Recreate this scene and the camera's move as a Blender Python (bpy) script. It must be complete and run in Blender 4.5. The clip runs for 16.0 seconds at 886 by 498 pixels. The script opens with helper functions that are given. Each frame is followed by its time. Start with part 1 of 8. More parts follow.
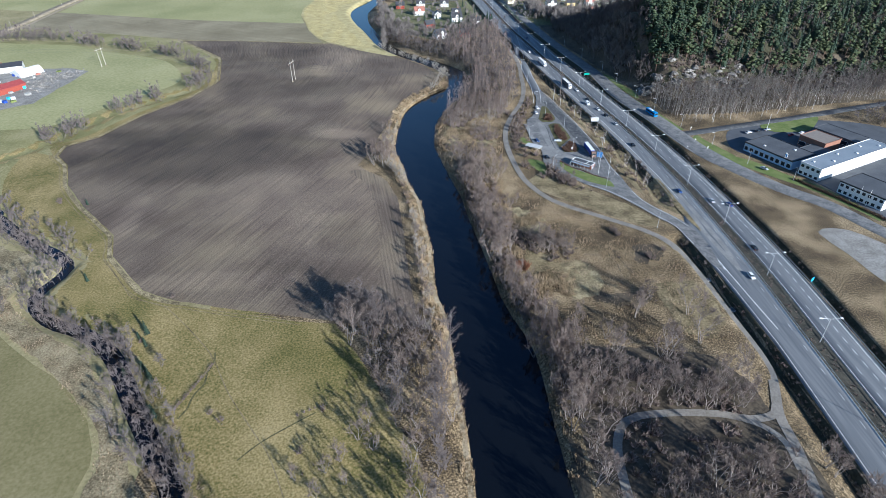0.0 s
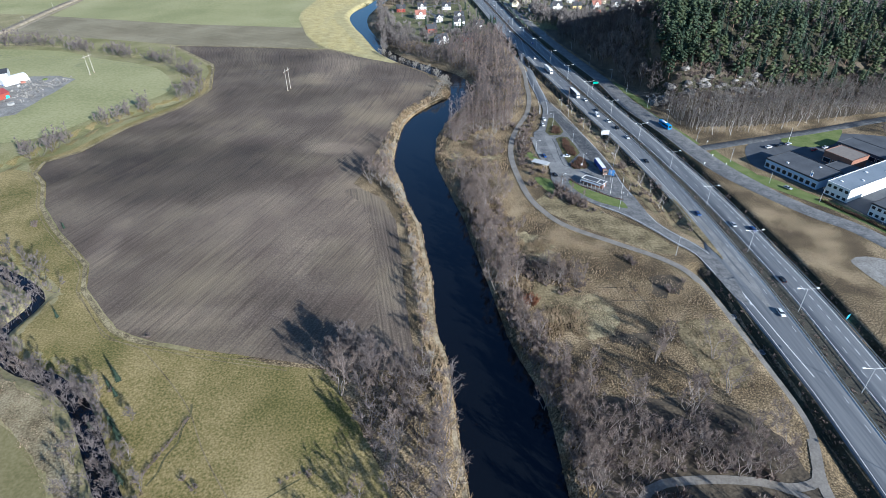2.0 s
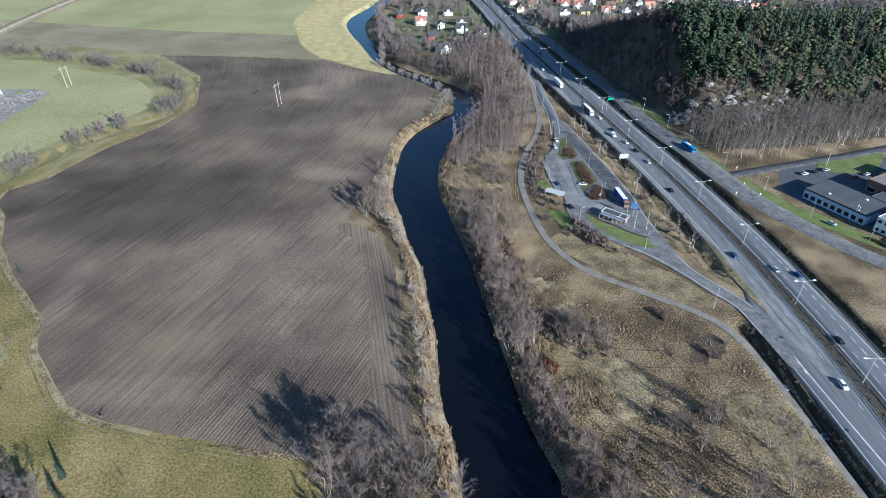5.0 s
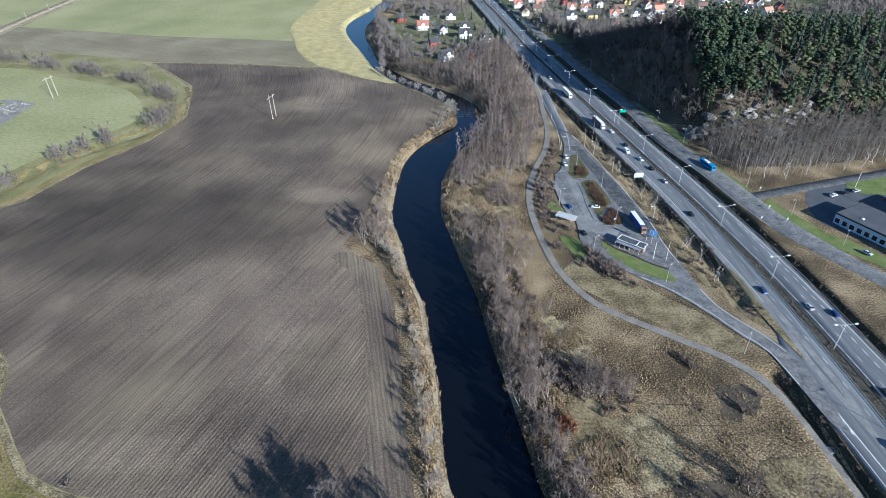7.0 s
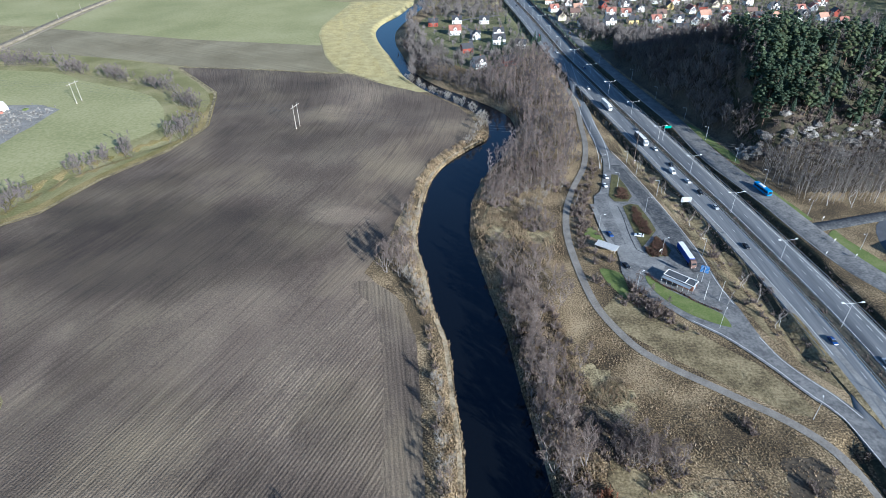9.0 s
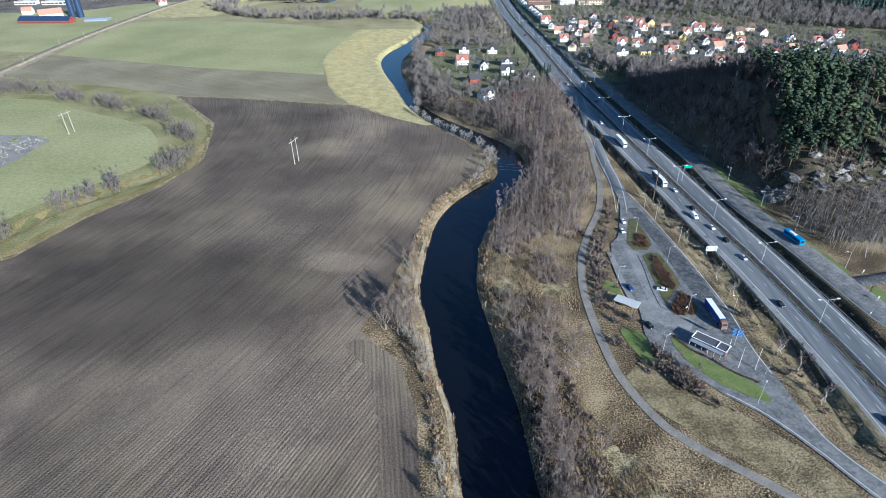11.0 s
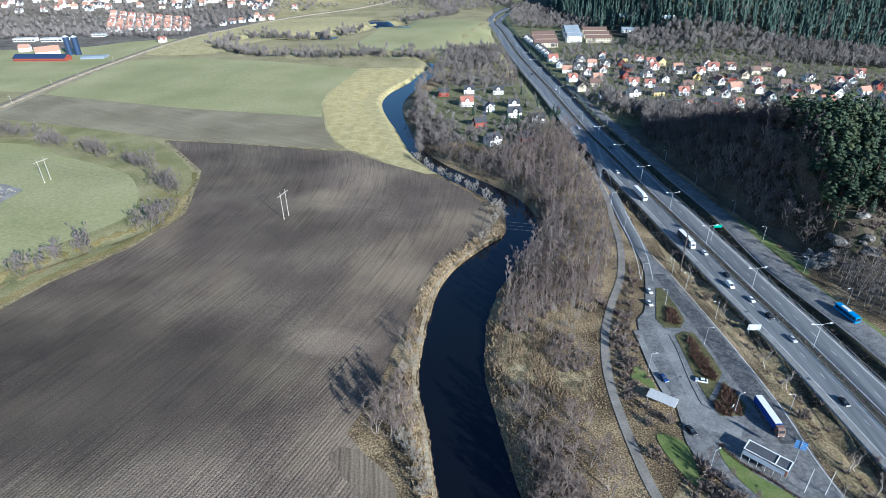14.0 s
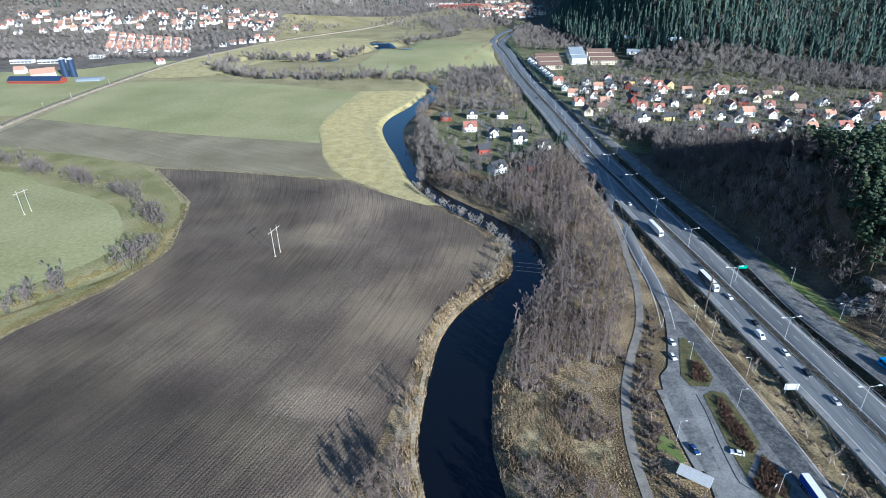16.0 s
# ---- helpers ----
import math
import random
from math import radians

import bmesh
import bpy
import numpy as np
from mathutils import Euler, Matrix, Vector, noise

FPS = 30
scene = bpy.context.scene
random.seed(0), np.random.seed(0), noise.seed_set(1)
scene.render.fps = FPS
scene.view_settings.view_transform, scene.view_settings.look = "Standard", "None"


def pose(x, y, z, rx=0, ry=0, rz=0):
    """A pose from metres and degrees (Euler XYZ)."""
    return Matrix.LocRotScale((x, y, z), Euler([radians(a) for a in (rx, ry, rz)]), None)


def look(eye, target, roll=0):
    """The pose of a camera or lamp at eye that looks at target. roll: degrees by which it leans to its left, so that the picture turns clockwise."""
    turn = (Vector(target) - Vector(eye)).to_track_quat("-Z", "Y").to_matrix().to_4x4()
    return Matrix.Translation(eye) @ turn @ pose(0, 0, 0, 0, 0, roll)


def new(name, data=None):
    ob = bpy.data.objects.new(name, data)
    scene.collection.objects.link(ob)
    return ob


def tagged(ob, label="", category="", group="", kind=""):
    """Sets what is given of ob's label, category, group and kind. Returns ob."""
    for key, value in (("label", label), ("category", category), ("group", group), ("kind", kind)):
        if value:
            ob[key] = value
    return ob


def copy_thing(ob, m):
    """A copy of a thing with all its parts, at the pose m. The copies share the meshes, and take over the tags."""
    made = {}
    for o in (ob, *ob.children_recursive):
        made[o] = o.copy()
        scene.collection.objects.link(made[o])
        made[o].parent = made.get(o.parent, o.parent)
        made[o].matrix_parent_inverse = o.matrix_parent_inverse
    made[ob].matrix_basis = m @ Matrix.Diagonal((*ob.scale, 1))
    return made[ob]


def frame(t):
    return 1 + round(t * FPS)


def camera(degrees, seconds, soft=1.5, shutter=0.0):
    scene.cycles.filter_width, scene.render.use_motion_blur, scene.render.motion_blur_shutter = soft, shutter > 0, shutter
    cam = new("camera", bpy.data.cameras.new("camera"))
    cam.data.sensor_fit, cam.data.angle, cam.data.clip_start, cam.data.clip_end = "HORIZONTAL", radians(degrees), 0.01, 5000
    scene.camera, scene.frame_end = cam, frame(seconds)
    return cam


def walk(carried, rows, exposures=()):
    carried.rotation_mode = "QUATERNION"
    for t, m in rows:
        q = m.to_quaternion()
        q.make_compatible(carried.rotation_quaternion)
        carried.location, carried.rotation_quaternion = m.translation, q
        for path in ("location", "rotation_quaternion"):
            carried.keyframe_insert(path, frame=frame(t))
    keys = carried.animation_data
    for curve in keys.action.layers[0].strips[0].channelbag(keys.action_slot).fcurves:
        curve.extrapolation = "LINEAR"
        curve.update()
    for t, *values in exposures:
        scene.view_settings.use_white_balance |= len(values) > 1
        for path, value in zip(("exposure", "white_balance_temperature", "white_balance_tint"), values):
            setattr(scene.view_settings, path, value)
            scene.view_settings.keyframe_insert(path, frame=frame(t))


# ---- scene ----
cam = camera(75.2, 16.0, soft=0.7)
PATH = [
    (0, (-1.581, -4.446, 156.944), (-1.513, -2.793, 155.82), -0.9),
    (0.5, (-0.902, 1.983, 156.903), (-0.835, 3.635, 155.778), -0.9),
    (1, (-0.448, 8.312, 156.811), (-0.384, 9.965, 155.686), -0.9),
    (1.5, (-0.117, 14.644, 156.895), (-0.055, 16.295, 155.768), -0.9),
    (2, (0.188, 21.274, 156.842), (0.248, 22.925, 155.715), -1.0),
    (2.5, (0.309, 27.803, 156.798), (0.367, 29.454, 155.671), -1.0),
    (3, (0.35, 34.413, 156.551), (0.409, 36.065, 155.424), -1.0),
    (3.5, (0.179, 41.354, 156.01), (0.238, 43.005, 154.883), -0.9),
    (4, (0.023, 47.995, 155.713), (0.084, 49.647, 154.586), -0.9),
    (4.2, (-0.175, 50.734, 155.665), (-0.112, 52.385, 154.538), -0.9),
    (6.5, (0.203, 80.699, 156.638), (0.259, 82.347, 155.505), -1.1),
    (7, (0.422, 87.543, 156.634), (0.476, 89.19, 155.5), -1.1),
    (7.5, (0.447, 94.475, 156.592), (0.481, 96.121, 155.457), -1.2),
    (8, (0.489, 101.012, 156.495), (0.486, 102.659, 155.36), -1.3),
    (10.3, (0.338, 129.668, 154.639), (0.287, 131.325, 153.519), -1.4),
    (10.5, (0.221, 132.483, 154.587), (0.17, 134.145, 153.475), -1.2),
    (11, (0.099, 139.503, 154.468), (0.045, 141.192, 153.398), -1.2),
    (11.5, (-0.032, 146.036, 154.477), (-0.089, 147.751, 153.45), -1.2),
    (12, (-0.118, 152.485, 154.346), (-0.177, 154.208, 153.333), -1.2),
    (12.5, (-0.188, 159.216, 154.165), (-0.25, 160.939, 153.151), -1.2),
    (13, (-0.153, 166.135, 154.014), (-0.217, 167.86, 153.005), -1.2),
    (13.5, (-0.168, 172.8, 153.797), (-0.235, 174.532, 152.8), -1.3),
    (14, (-0.317, 179.522, 153.627), (-0.384, 181.262, 152.644), -1.2),
    (14.5, (-0.538, 186.324, 153.459), (-0.608, 188.071, 152.489), -1.2),
    (15, (-0.91, 192.714, 153.372), (-0.982, 194.469, 152.415), -1.3),
    (15.5, (-1.083, 199.148, 153.504), (-1.156, 200.91, 152.56), -1.3),
    (16, (-1.348, 205.618, 153.444), (-1.421, 207.386, 152.513), -1.2),
]
walk(cam, [(t, look(eye, target, roll)) for t, eye, target, roll in PATH], [(0, 1.0, 5470, 7), (16, 1.0, 5330, 5)])

# ---- light: low winter sun from behind on the right, clear sky ----
SUN_AZ, SUN_EL = radians(140.5), radians(21.0)      # clockwise from +y, above the horizon
sun_dir = Vector((math.sin(SUN_AZ) * math.cos(SUN_EL), math.cos(SUN_AZ) * math.cos(SUN_EL), math.sin(SUN_EL)))
sun_data = bpy.data.lights.new("sun", "SUN")
sun_data.energy, sun_data.angle, sun_data.color = 5.0, radians(0.55), (1.0, 0.935, 0.84)
sun = new("sun", sun_data)
sun.matrix_world = look(sun_dir * 600, (0, 0, 0))
world = bpy.data.worlds.new("sky")
scene.world = world
world.use_nodes = True
wn = world.node_tree
sky = wn.nodes.new("ShaderNodeTexSky")
sky.sky_type, sky.sun_disc = "NISHITA", False
sky.sun_elevation, sky.sun_rotation = SUN_EL, SUN_AZ
sky.air_density, sky.dust_density, sky.ozone_density = 1.2, 0.1, 5.0
wn.links.new(sky.outputs["Color"], wn.nodes["Background"].inputs["Color"])
wn.nodes["Background"].inputs["Strength"].default_value = 0.07


# ---- materials ----
def material(name, cols, scale=0.3, fine=4.0, rough=0.9, bump=0.0, bump_scale=6.0, metal=0.0, spec=0.3, vary=0.0, fine_amt=0.35, span=0.25, along=1.0):
    """Two-scale noise between the colours of cols; vary: brightness spread from object to object."""
    m = bpy.data.materials.new(name)
    m.use_nodes = True
    nt = m.node_tree
    p = nt.nodes["Principled BSDF"]
    p.inputs["Roughness"].default_value, p.inputs["Metallic"].default_value = rough, metal
    p.inputs["Specular IOR Level"].default_value = spec
    tc = nt.nodes.new("ShaderNodeTexCoord")
    n1, n2 = nt.nodes.new("ShaderNodeTexNoise"), nt.nodes.new("ShaderNodeTexNoise")
    n1.inputs["Scale"].default_value, n1.inputs["Detail"].default_value = scale, 5
    n2.inputs["Scale"].default_value, n2.inputs["Detail"].default_value = fine, 4
    place = tc.outputs["Object"]
    if along != 1.0:        # marks drawn out along the way of travel
        drawn = nt.nodes.new("ShaderNodeMapping")
        drawn.inputs["Scale"].default_value = (1, along, 1)
        nt.links.new(place, drawn.inputs["Vector"])
        place = drawn.outputs["Vector"]
    for n in (n1, n2):
        nt.links.new(place, n.inputs["Vector"])
    mix = nt.nodes.new("ShaderNodeMath")
    mix.operation = "MULTIPLY_ADD"
    sub = nt.nodes.new("ShaderNodeMath")
    sub.operation, sub.inputs[1].default_value = "SUBTRACT", 0.5
    nt.links.new(n2.outputs["Fac"], sub.inputs[0])
    nt.links.new(sub.outputs[0], mix.inputs[0])
    mix.inputs[1].default_value = fine_amt * 2
    nt.links.new(n1.outputs["Fac"], mix.inputs[2])
    ramp = nt.nodes.new("ShaderNodeValToRGB")
    els = ramp.color_ramp.elements
    while len(els) < len(cols):
        els.new(0.5)
    for k, c in enumerate(cols):
        els[k].position = 0.5 - span + 2 * span * k / max(1, len(cols) - 1)
        els[k].color = (*c, 1)
    nt.links.new(mix.outputs[0], ramp.inputs["Fac"])
    out = ramp.outputs["Color"]
    if vary:
        info = nt.nodes.new("ShaderNodeObjectInfo")
        geo = nt.nodes.new("ShaderNodeNewGeometry")
        add = nt.nodes.new("ShaderNodeMath")
        add.operation = "ADD"
        nt.links.new(info.outputs["Random"], add.inputs[0])
        nt.links.new(geo.outputs["Random Per Island"], add.inputs[1])
        mr = nt.nodes.new("ShaderNodeMapRange")
        mr.inputs["From Max"].default_value = 2.0
        mr.inputs["To Min"].default_value, mr.inputs["To Max"].default_value = 1 - vary, 1 + vary
        nt.links.new(add.outputs[0], mr.inputs["Value"])
        hsv = nt.nodes.new("ShaderNodeHueSaturation")
        nt.links.new(mr.outputs["Result"], hsv.inputs["Value"])
        nt.links.new(out, hsv.inputs["Color"])
        out = hsv.outputs["Color"]
    nt.links.new(out, p.inputs["Base Color"])
    if bump:
        b = nt.nodes.new("ShaderNodeBump")
        nb = nt.nodes.new("ShaderNodeTexNoise")
        nb.inputs["Scale"].default_value, nb.inputs["Detail"].default_value = bump_scale, 6
        nt.links.new(tc.outputs["Object"], nb.inputs["Vector"])
        b.inputs["Strength"].default_value, b.inputs["Distance"].default_value = 1.0, bump
        nt.links.new(nb.outputs["Fac"], b.inputs["Height"])
        nt.links.new(b.outputs["Normal"], p.inputs["Normal"])
    return m


def plain(name, col, rough=0.6, metal=0.0, spec=0.4, var=0.12):
    lo, hi = [c * (1 - var) for c in col], [min(1, c * (1 + var)) for c in col]
    return material(name, [lo, hi], scale=0.8, fine=9, rough=rough, metal=metal, spec=spec)


def furrowed(name, cols, angle, pitch, depth, swing=0.0, rough=0.95, ridge=0.16, dry=None, soil_tones=()):
    """Soil drawn into rows: wavy furrows in one heading, their shade and lit crests coloured in, over cloudy dark and
    dry patches.
    """
    m = material(name, cols, scale=0.022, fine=1.5, rough=rough, fine_amt=0.42)
    nt = m.node_tree
    p = nt.nodes["Principled BSDF"]
    L = nt.links.new

    def calc(op, p0, p1, p2=None):
        n = nt.nodes.new("ShaderNodeMath")
        n.operation = op
        for k, q in enumerate((p0, p1, p2)):
            if q is None:
                continue
            if isinstance(q, (int, float)):
                n.inputs[k].default_value = q
            else:
                L(q, n.inputs[k])
        return n.outputs[0]

    tc = nt.nodes.new("ShaderNodeTexCoord")
    sep = nt.nodes.new("ShaderNodeSeparateXYZ")
    L(tc.outputs["Object"], sep.inputs[0])
    # rows swing slowly from one heading to another up the field
    y = calc("SUBTRACT", sep.outputs["Y"], 200.0)
    cube = calc("MULTIPLY", calc("MULTIPLY", y, y), y)
    turn = calc("MULTIPLY", calc("MULTIPLY_ADD", cube, -swing, math.tan(radians(angle))), y)
    u = calc("SUBTRACT", sep.outputs["X"], turn)
    rows = nt.nodes.new("ShaderNodeCombineXYZ")
    L(u, rows.inputs["X"])
    L(calc("MULTIPLY", sep.outputs["Y"], 0.07), rows.inputs["Y"])
    wv = nt.nodes.new("ShaderNodeTexWave")
    wv.wave_type, wv.bands_direction = "BANDS", "X"
    wv.inputs["Scale"].default_value = 0.314 / pitch
    wv.inputs["Distortion"].default_value, wv.inputs["Detail"].default_value = 2.2, 3
    wv.inputs["Detail Scale"].default_value = 0.8
    L(rows.outputs[0], wv.inputs["Vector"])
    streak = nt.nodes.new("ShaderNodeTexNoise")
    streak.inputs["Scale"].default_value, streak.inputs["Detail"].default_value = 0.5, 5
    L(rows.outputs[0], streak.inputs["Vector"])
    clod = nt.nodes.new("ShaderNodeTexNoise")
    clod.inputs["Scale"].default_value, clod.inputs["Detail"].default_value = 2.2, 6
    L(tc.outputs["Object"], clod.inputs["Vector"])
    # furrow shade and lit ridges put into the colour; single rows stand out dark
    scores = nt.nodes.new("ShaderNodeTexNoise")
    scores.inputs["Scale"].default_value, scores.inputs["Detail"].default_value = 0.72, 2
    drawn = nt.nodes.new("ShaderNodeCombineXYZ")
    L(u, drawn.inputs["X"])
    L(calc("MULTIPLY", sep.outputs["Y"], 0.03), drawn.inputs["Y"])
    L(drawn.outputs[0], scores.inputs["Vector"])
    b = nt.nodes.new("ShaderNodeBump")
    b.inputs["Distance"].default_value = depth
    L(calc("MULTIPLY_ADD", wv.outputs["Fac"], 0.2, calc("MULTIPLY_ADD", scores.outputs["Fac"], 0.35, calc("MULTIPLY", clod.outputs["Fac"], 0.8))), b.inputs["Height"])
    L(b.outputs["Normal"], p.inputs["Normal"])
    line = nt.nodes.new("ShaderNodeMapRange")
    line.inputs["From Min"].default_value, line.inputs["From Max"].default_value = 0.385, 0.43
    line.inputs["To Min"].default_value, line.inputs["To Max"].default_value = 0.78, 1.0
    L(scores.outputs["Fac"], line.inputs["Value"])
    tone = calc("MULTIPLY_ADD", calc("MULTIPLY_ADD", streak.outputs["Fac"], 4.0, wv.outputs["Fac"]), ridge, 1.03 - 2.5 * ridge)
    tone = calc("MULTIPLY", tone, line.outputs["Result"])
    crest = nt.nodes.new("ShaderNodeMapRange")
    crest.inputs["From Min"].default_value, crest.inputs["From Max"].default_value = 0.57, 0.63
    crest.inputs["To Min"].default_value, crest.inputs["To Max"].default_value = 1.0, 1.1
    L(scores.outputs["Fac"], crest.inputs["Value"])
    tone = calc("MULTIPLY", tone, crest.outputs["Result"])
    hsv = nt.nodes.new("ShaderNodeHueSaturation")
    old = p.inputs["Base Color"].links[0].from_socket
    L(old, hsv.inputs["Color"])
    L(tone, hsv.inputs["Value"])
    for cx, cy, rx, ry, deep in soil_tones:      # dark or pale soil ovals; the western dark ones include furrow shading
        wob = nt.nodes.new("ShaderNodeTexNoise")
        wob.inputs["Scale"].default_value, wob.inputs["Detail"].default_value = 0.03, 4
        L(tc.outputs["Object"], wob.inputs["Vector"])
        ex = calc("DIVIDE", calc("SUBTRACT", sep.outputs["X"], cx), rx)
        ey = calc("DIVIDE", calc("SUBTRACT", sep.outputs["Y"], cy), ry)
        r2 = calc("MULTIPLY_ADD", ex, ex, calc("MULTIPLY", ey, ey))
        edge = nt.nodes.new("ShaderNodeMapRange")
        edge.interpolation_type = "SMOOTHSTEP"
        edge.inputs["From Min"].default_value, edge.inputs["From Max"].default_value = 0.25, 1.4
        edge.inputs["To Min"].default_value, edge.inputs["To Max"].default_value = 1.0 - deep, 1.0
        L(calc("MULTIPLY_ADD", calc("SUBTRACT", wob.outputs["Fac"], 0.5), 2.2, r2), edge.inputs["Value"])
        tone = calc("MULTIPLY", tone, edge.outputs["Result"])
    L(tone, hsv.inputs["Value"])
    if dry:         # drier straw-strewn patches
        cloud = nt.nodes.new("ShaderNodeTexNoise")
        cloud.inputs["Scale"].default_value, cloud.inputs["Detail"].default_value = 0.016, 4
        L(tc.outputs["Object"], cloud.inputs["Vector"])
        sel = nt.nodes.new("ShaderNodeMapRange")
        sel.inputs["From Min"].default_value, sel.inputs["From Max"].default_value, sel.inputs["To Max"].default_value = 0.5, 0.7, 0.6
        L(calc("MULTIPLY_ADD", calc("SUBTRACT", streak.outputs["Fac"], 0.5), 0.18, cloud.outputs["Fac"]), sel.inputs["Value"])
        mixc = nt.nodes.new("ShaderNodeMix")
        mixc.data_type = "RGBA"
        L(sel.outputs["Result"], mixc.inputs[0])
        L(old, mixc.inputs[6])
        mixc.inputs[7].default_value = (*dry, 1)
        L(mixc.outputs[2], hsv.inputs["Color"])
    L(hsv.outputs["Color"], p.inputs["Base Color"])
    return m


M_ROUGH = material("dry_rough_grass", [(0.049, 0.035, 0.02), (0.119, 0.085, 0.045), (0.213, 0.153, 0.083), (0.388, 0.292, 0.173)], scale=0.05, fine=1.6, bump=0.4, bump_scale=1.8, fine_amt=0.6, span=0.2)
M_MEADOW = material("olive_meadow", [(0.086, 0.088, 0.020), (0.15, 0.127, 0.038), (0.227, 0.177, 0.068), (0.31, 0.238, 0.102), (0.39, 0.30, 0.142)], scale=0.03, fine=1.3, bump=0.25, bump_scale=2.4, fine_amt=0.5, span=0.26)
M_PALE = material("pale_mown_grass", [(0.20, 0.175, 0.08), (0.285, 0.243, 0.122), (0.36, 0.305, 0.165)], scale=0.03, fine=0.7, bump=0.15, bump_scale=2.0, fine_amt=0.5)
M_MOWN = material("olive_mown_grass", [(0.125, 0.112, 0.042), (0.185, 0.158, 0.07), (0.245, 0.208, 0.102)], scale=0.02, fine=0.9, bump=0.1, bump_scale=2.0, fine_amt=0.4)
M_CREEKSIDE = material("bleached_creekside_grass", [(0.12, 0.092, 0.05), (0.235, 0.19, 0.11), (0.36, 0.30, 0.185)], scale=0.12, fine=1.4, bump=0.4, bump_scale=1.8, fine_amt=0.55, span=0.22)
M_MEDIAN = material("dark_gravel_median", [(0.03, 0.028, 0.022), (0.06, 0.055, 0.042), (0.10, 0.088, 0.064)], scale=0.3, fine=2.0, bump=0.15, bump_scale=3.0, fine_amt=0.5)
M_HAY = material("winter_green_field", [(0.225, 0.225, 0.095), (0.30, 0.285, 0.13), (0.37, 0.34, 0.175)], scale=0.012, fine=0.45, bump=0.08, bump_scale=2.0, fine_amt=0.45)
M_YELLOW = material("straw_meadow", [(0.31, 0.255, 0.11), (0.41, 0.345, 0.165), (0.51, 0.435, 0.225)], scale=0.15, fine=0.8, bump=0.4, bump_scale=1.2, fine_amt=0.5)
M_LAWN = material("mown_lawn", [(0.085, 0.118, 0.028), (0.135, 0.168, 0.048), (0.19, 0.20, 0.08)], scale=0.15, fine=1.5, bump=0.08, bump_scale=4)
M_ISLAND = material("mossy_island_grass", [(0.05, 0.05, 0.022), (0.098, 0.092, 0.036), (0.155, 0.128, 0.062)], scale=0.3, fine=2.0, bump=0.15, bump_scale=3.0, fine_amt=0.6)
M_BROOKSIDE = material("green_brook_meadow", [(0.15, 0.142, 0.05), (0.225, 0.205, 0.086), (0.32, 0.28, 0.145)], scale=0.04, fine=0.9, bump=0.2, bump_scale=2.0, fine_amt=0.5)
M_FLOOR = material("leaf_litter", [(0.045, 0.036, 0.026), (0.085, 0.066, 0.045), (0.12, 0.095, 0.065)], scale=0.08, fine=0.8, bump=0.3, bump_scale=1.0, fine_amt=0.5)
# forest moss tone; its dark also stands in for shade on roadside slopes
M_MOSS_SHADE = material("moss_with_shade", [(0.022, 0.022, 0.012), (0.042, 0.04, 0.022), (0.075, 0.066, 0.038)], scale=0.1, fine=0.9, bump=0.3, bump_scale=1.0, fine_amt=0.5)
M_GARDEN = material("garden_ground", [(0.06, 0.065, 0.03), (0.13, 0.13, 0.055), (0.20, 0.175, 0.10)], scale=0.05, fine=0.4, bump=0.2, bump_scale=0.8, fine_amt=0.6)
M_VERGE = material("dry_verge_grass", [(0.09, 0.068, 0.036), (0.195, 0.152, 0.08), (0.32, 0.255, 0.145)], scale=0.12, fine=1.0, bump=0.35, bump_scale=1.6, fine_amt=0.55)
M_SLOPE = material("pale_wooded_slope", [(0.074, 0.062, 0.048), (0.14, 0.12, 0.096), (0.19, 0.166, 0.135)], scale=0.02, fine=0.2, bump=0.3, bump_scale=0.6, fine_amt=0.5)
M_REED = material("dry_reed_patch", [(0.10, 0.078, 0.045), (0.23, 0.185, 0.10), (0.42, 0.345, 0.20)], scale=0.25, fine=1.6, bump=0.4, bump_scale=2.0, fine_amt=0.6, span=0.2)
M_STRAW = material("reed_strip", [(0.20, 0.152, 0.085), (0.38, 0.305, 0.20), (0.50, 0.415, 0.285)], scale=0.15, fine=1.2, bump=0.5, bump_scale=1.6, fine_amt=0.55)
M_PLOUGH = furrowed("ploughed_soil", [(0.075, 0.055, 0.042), (0.128, 0.097, 0.072), (0.205, 0.16, 0.112)], 24.2, 1.45, 0.42, 3.0e-9, ridge=0.10, dry=(0.25, 0.195, 0.125), soil_tones=((-145, 345, 100, 46, 0.42), (-190, 390, 50, 40, 0.32), (-150, 560, 60, 75, 0.25), (-105, 470, 60, 30, 0.25), (-56, 369, 22, 9, -0.45), (-156, 262, 9, 26, -0.35), (-75, 535, 22, 50, -0.35), (-65, 290, 50, 75, -0.34), (-42, 240, 12, 18, 0.25), (-95, 205, 45, 8, -0.3)))
M_HEADLAND = furrowed("headland_soil", [(0.08, 0.06, 0.046), (0.138, 0.106, 0.079), (0.215, 0.17, 0.119)], -8, 1.6, 0.36, ridge=0.10, dry=(0.25, 0.195, 0.12))
M_STUBBLE = furrowed("harrowed_soil", [(0.165, 0.135, 0.08), (0.225, 0.19, 0.118), (0.285, 0.245, 0.155)], -60, 3.2, 0.06, ridge=0.06)
M_ASPHALT = material("worn_asphalt", [(0.098, 0.102, 0.108), (0.144, 0.149, 0.155), (0.20, 0.203, 0.205)], scale=0.28, fine=1.4, rough=0.68, spec=0.4, fine_amt=0.35, along=0.035)
M_OLDASPH = material("patched_asphalt", [(0.10, 0.099, 0.099), (0.16, 0.157, 0.153), (0.225, 0.218, 0.207)], scale=0.2, fine=0.9, rough=0.8, fine_amt=0.55)
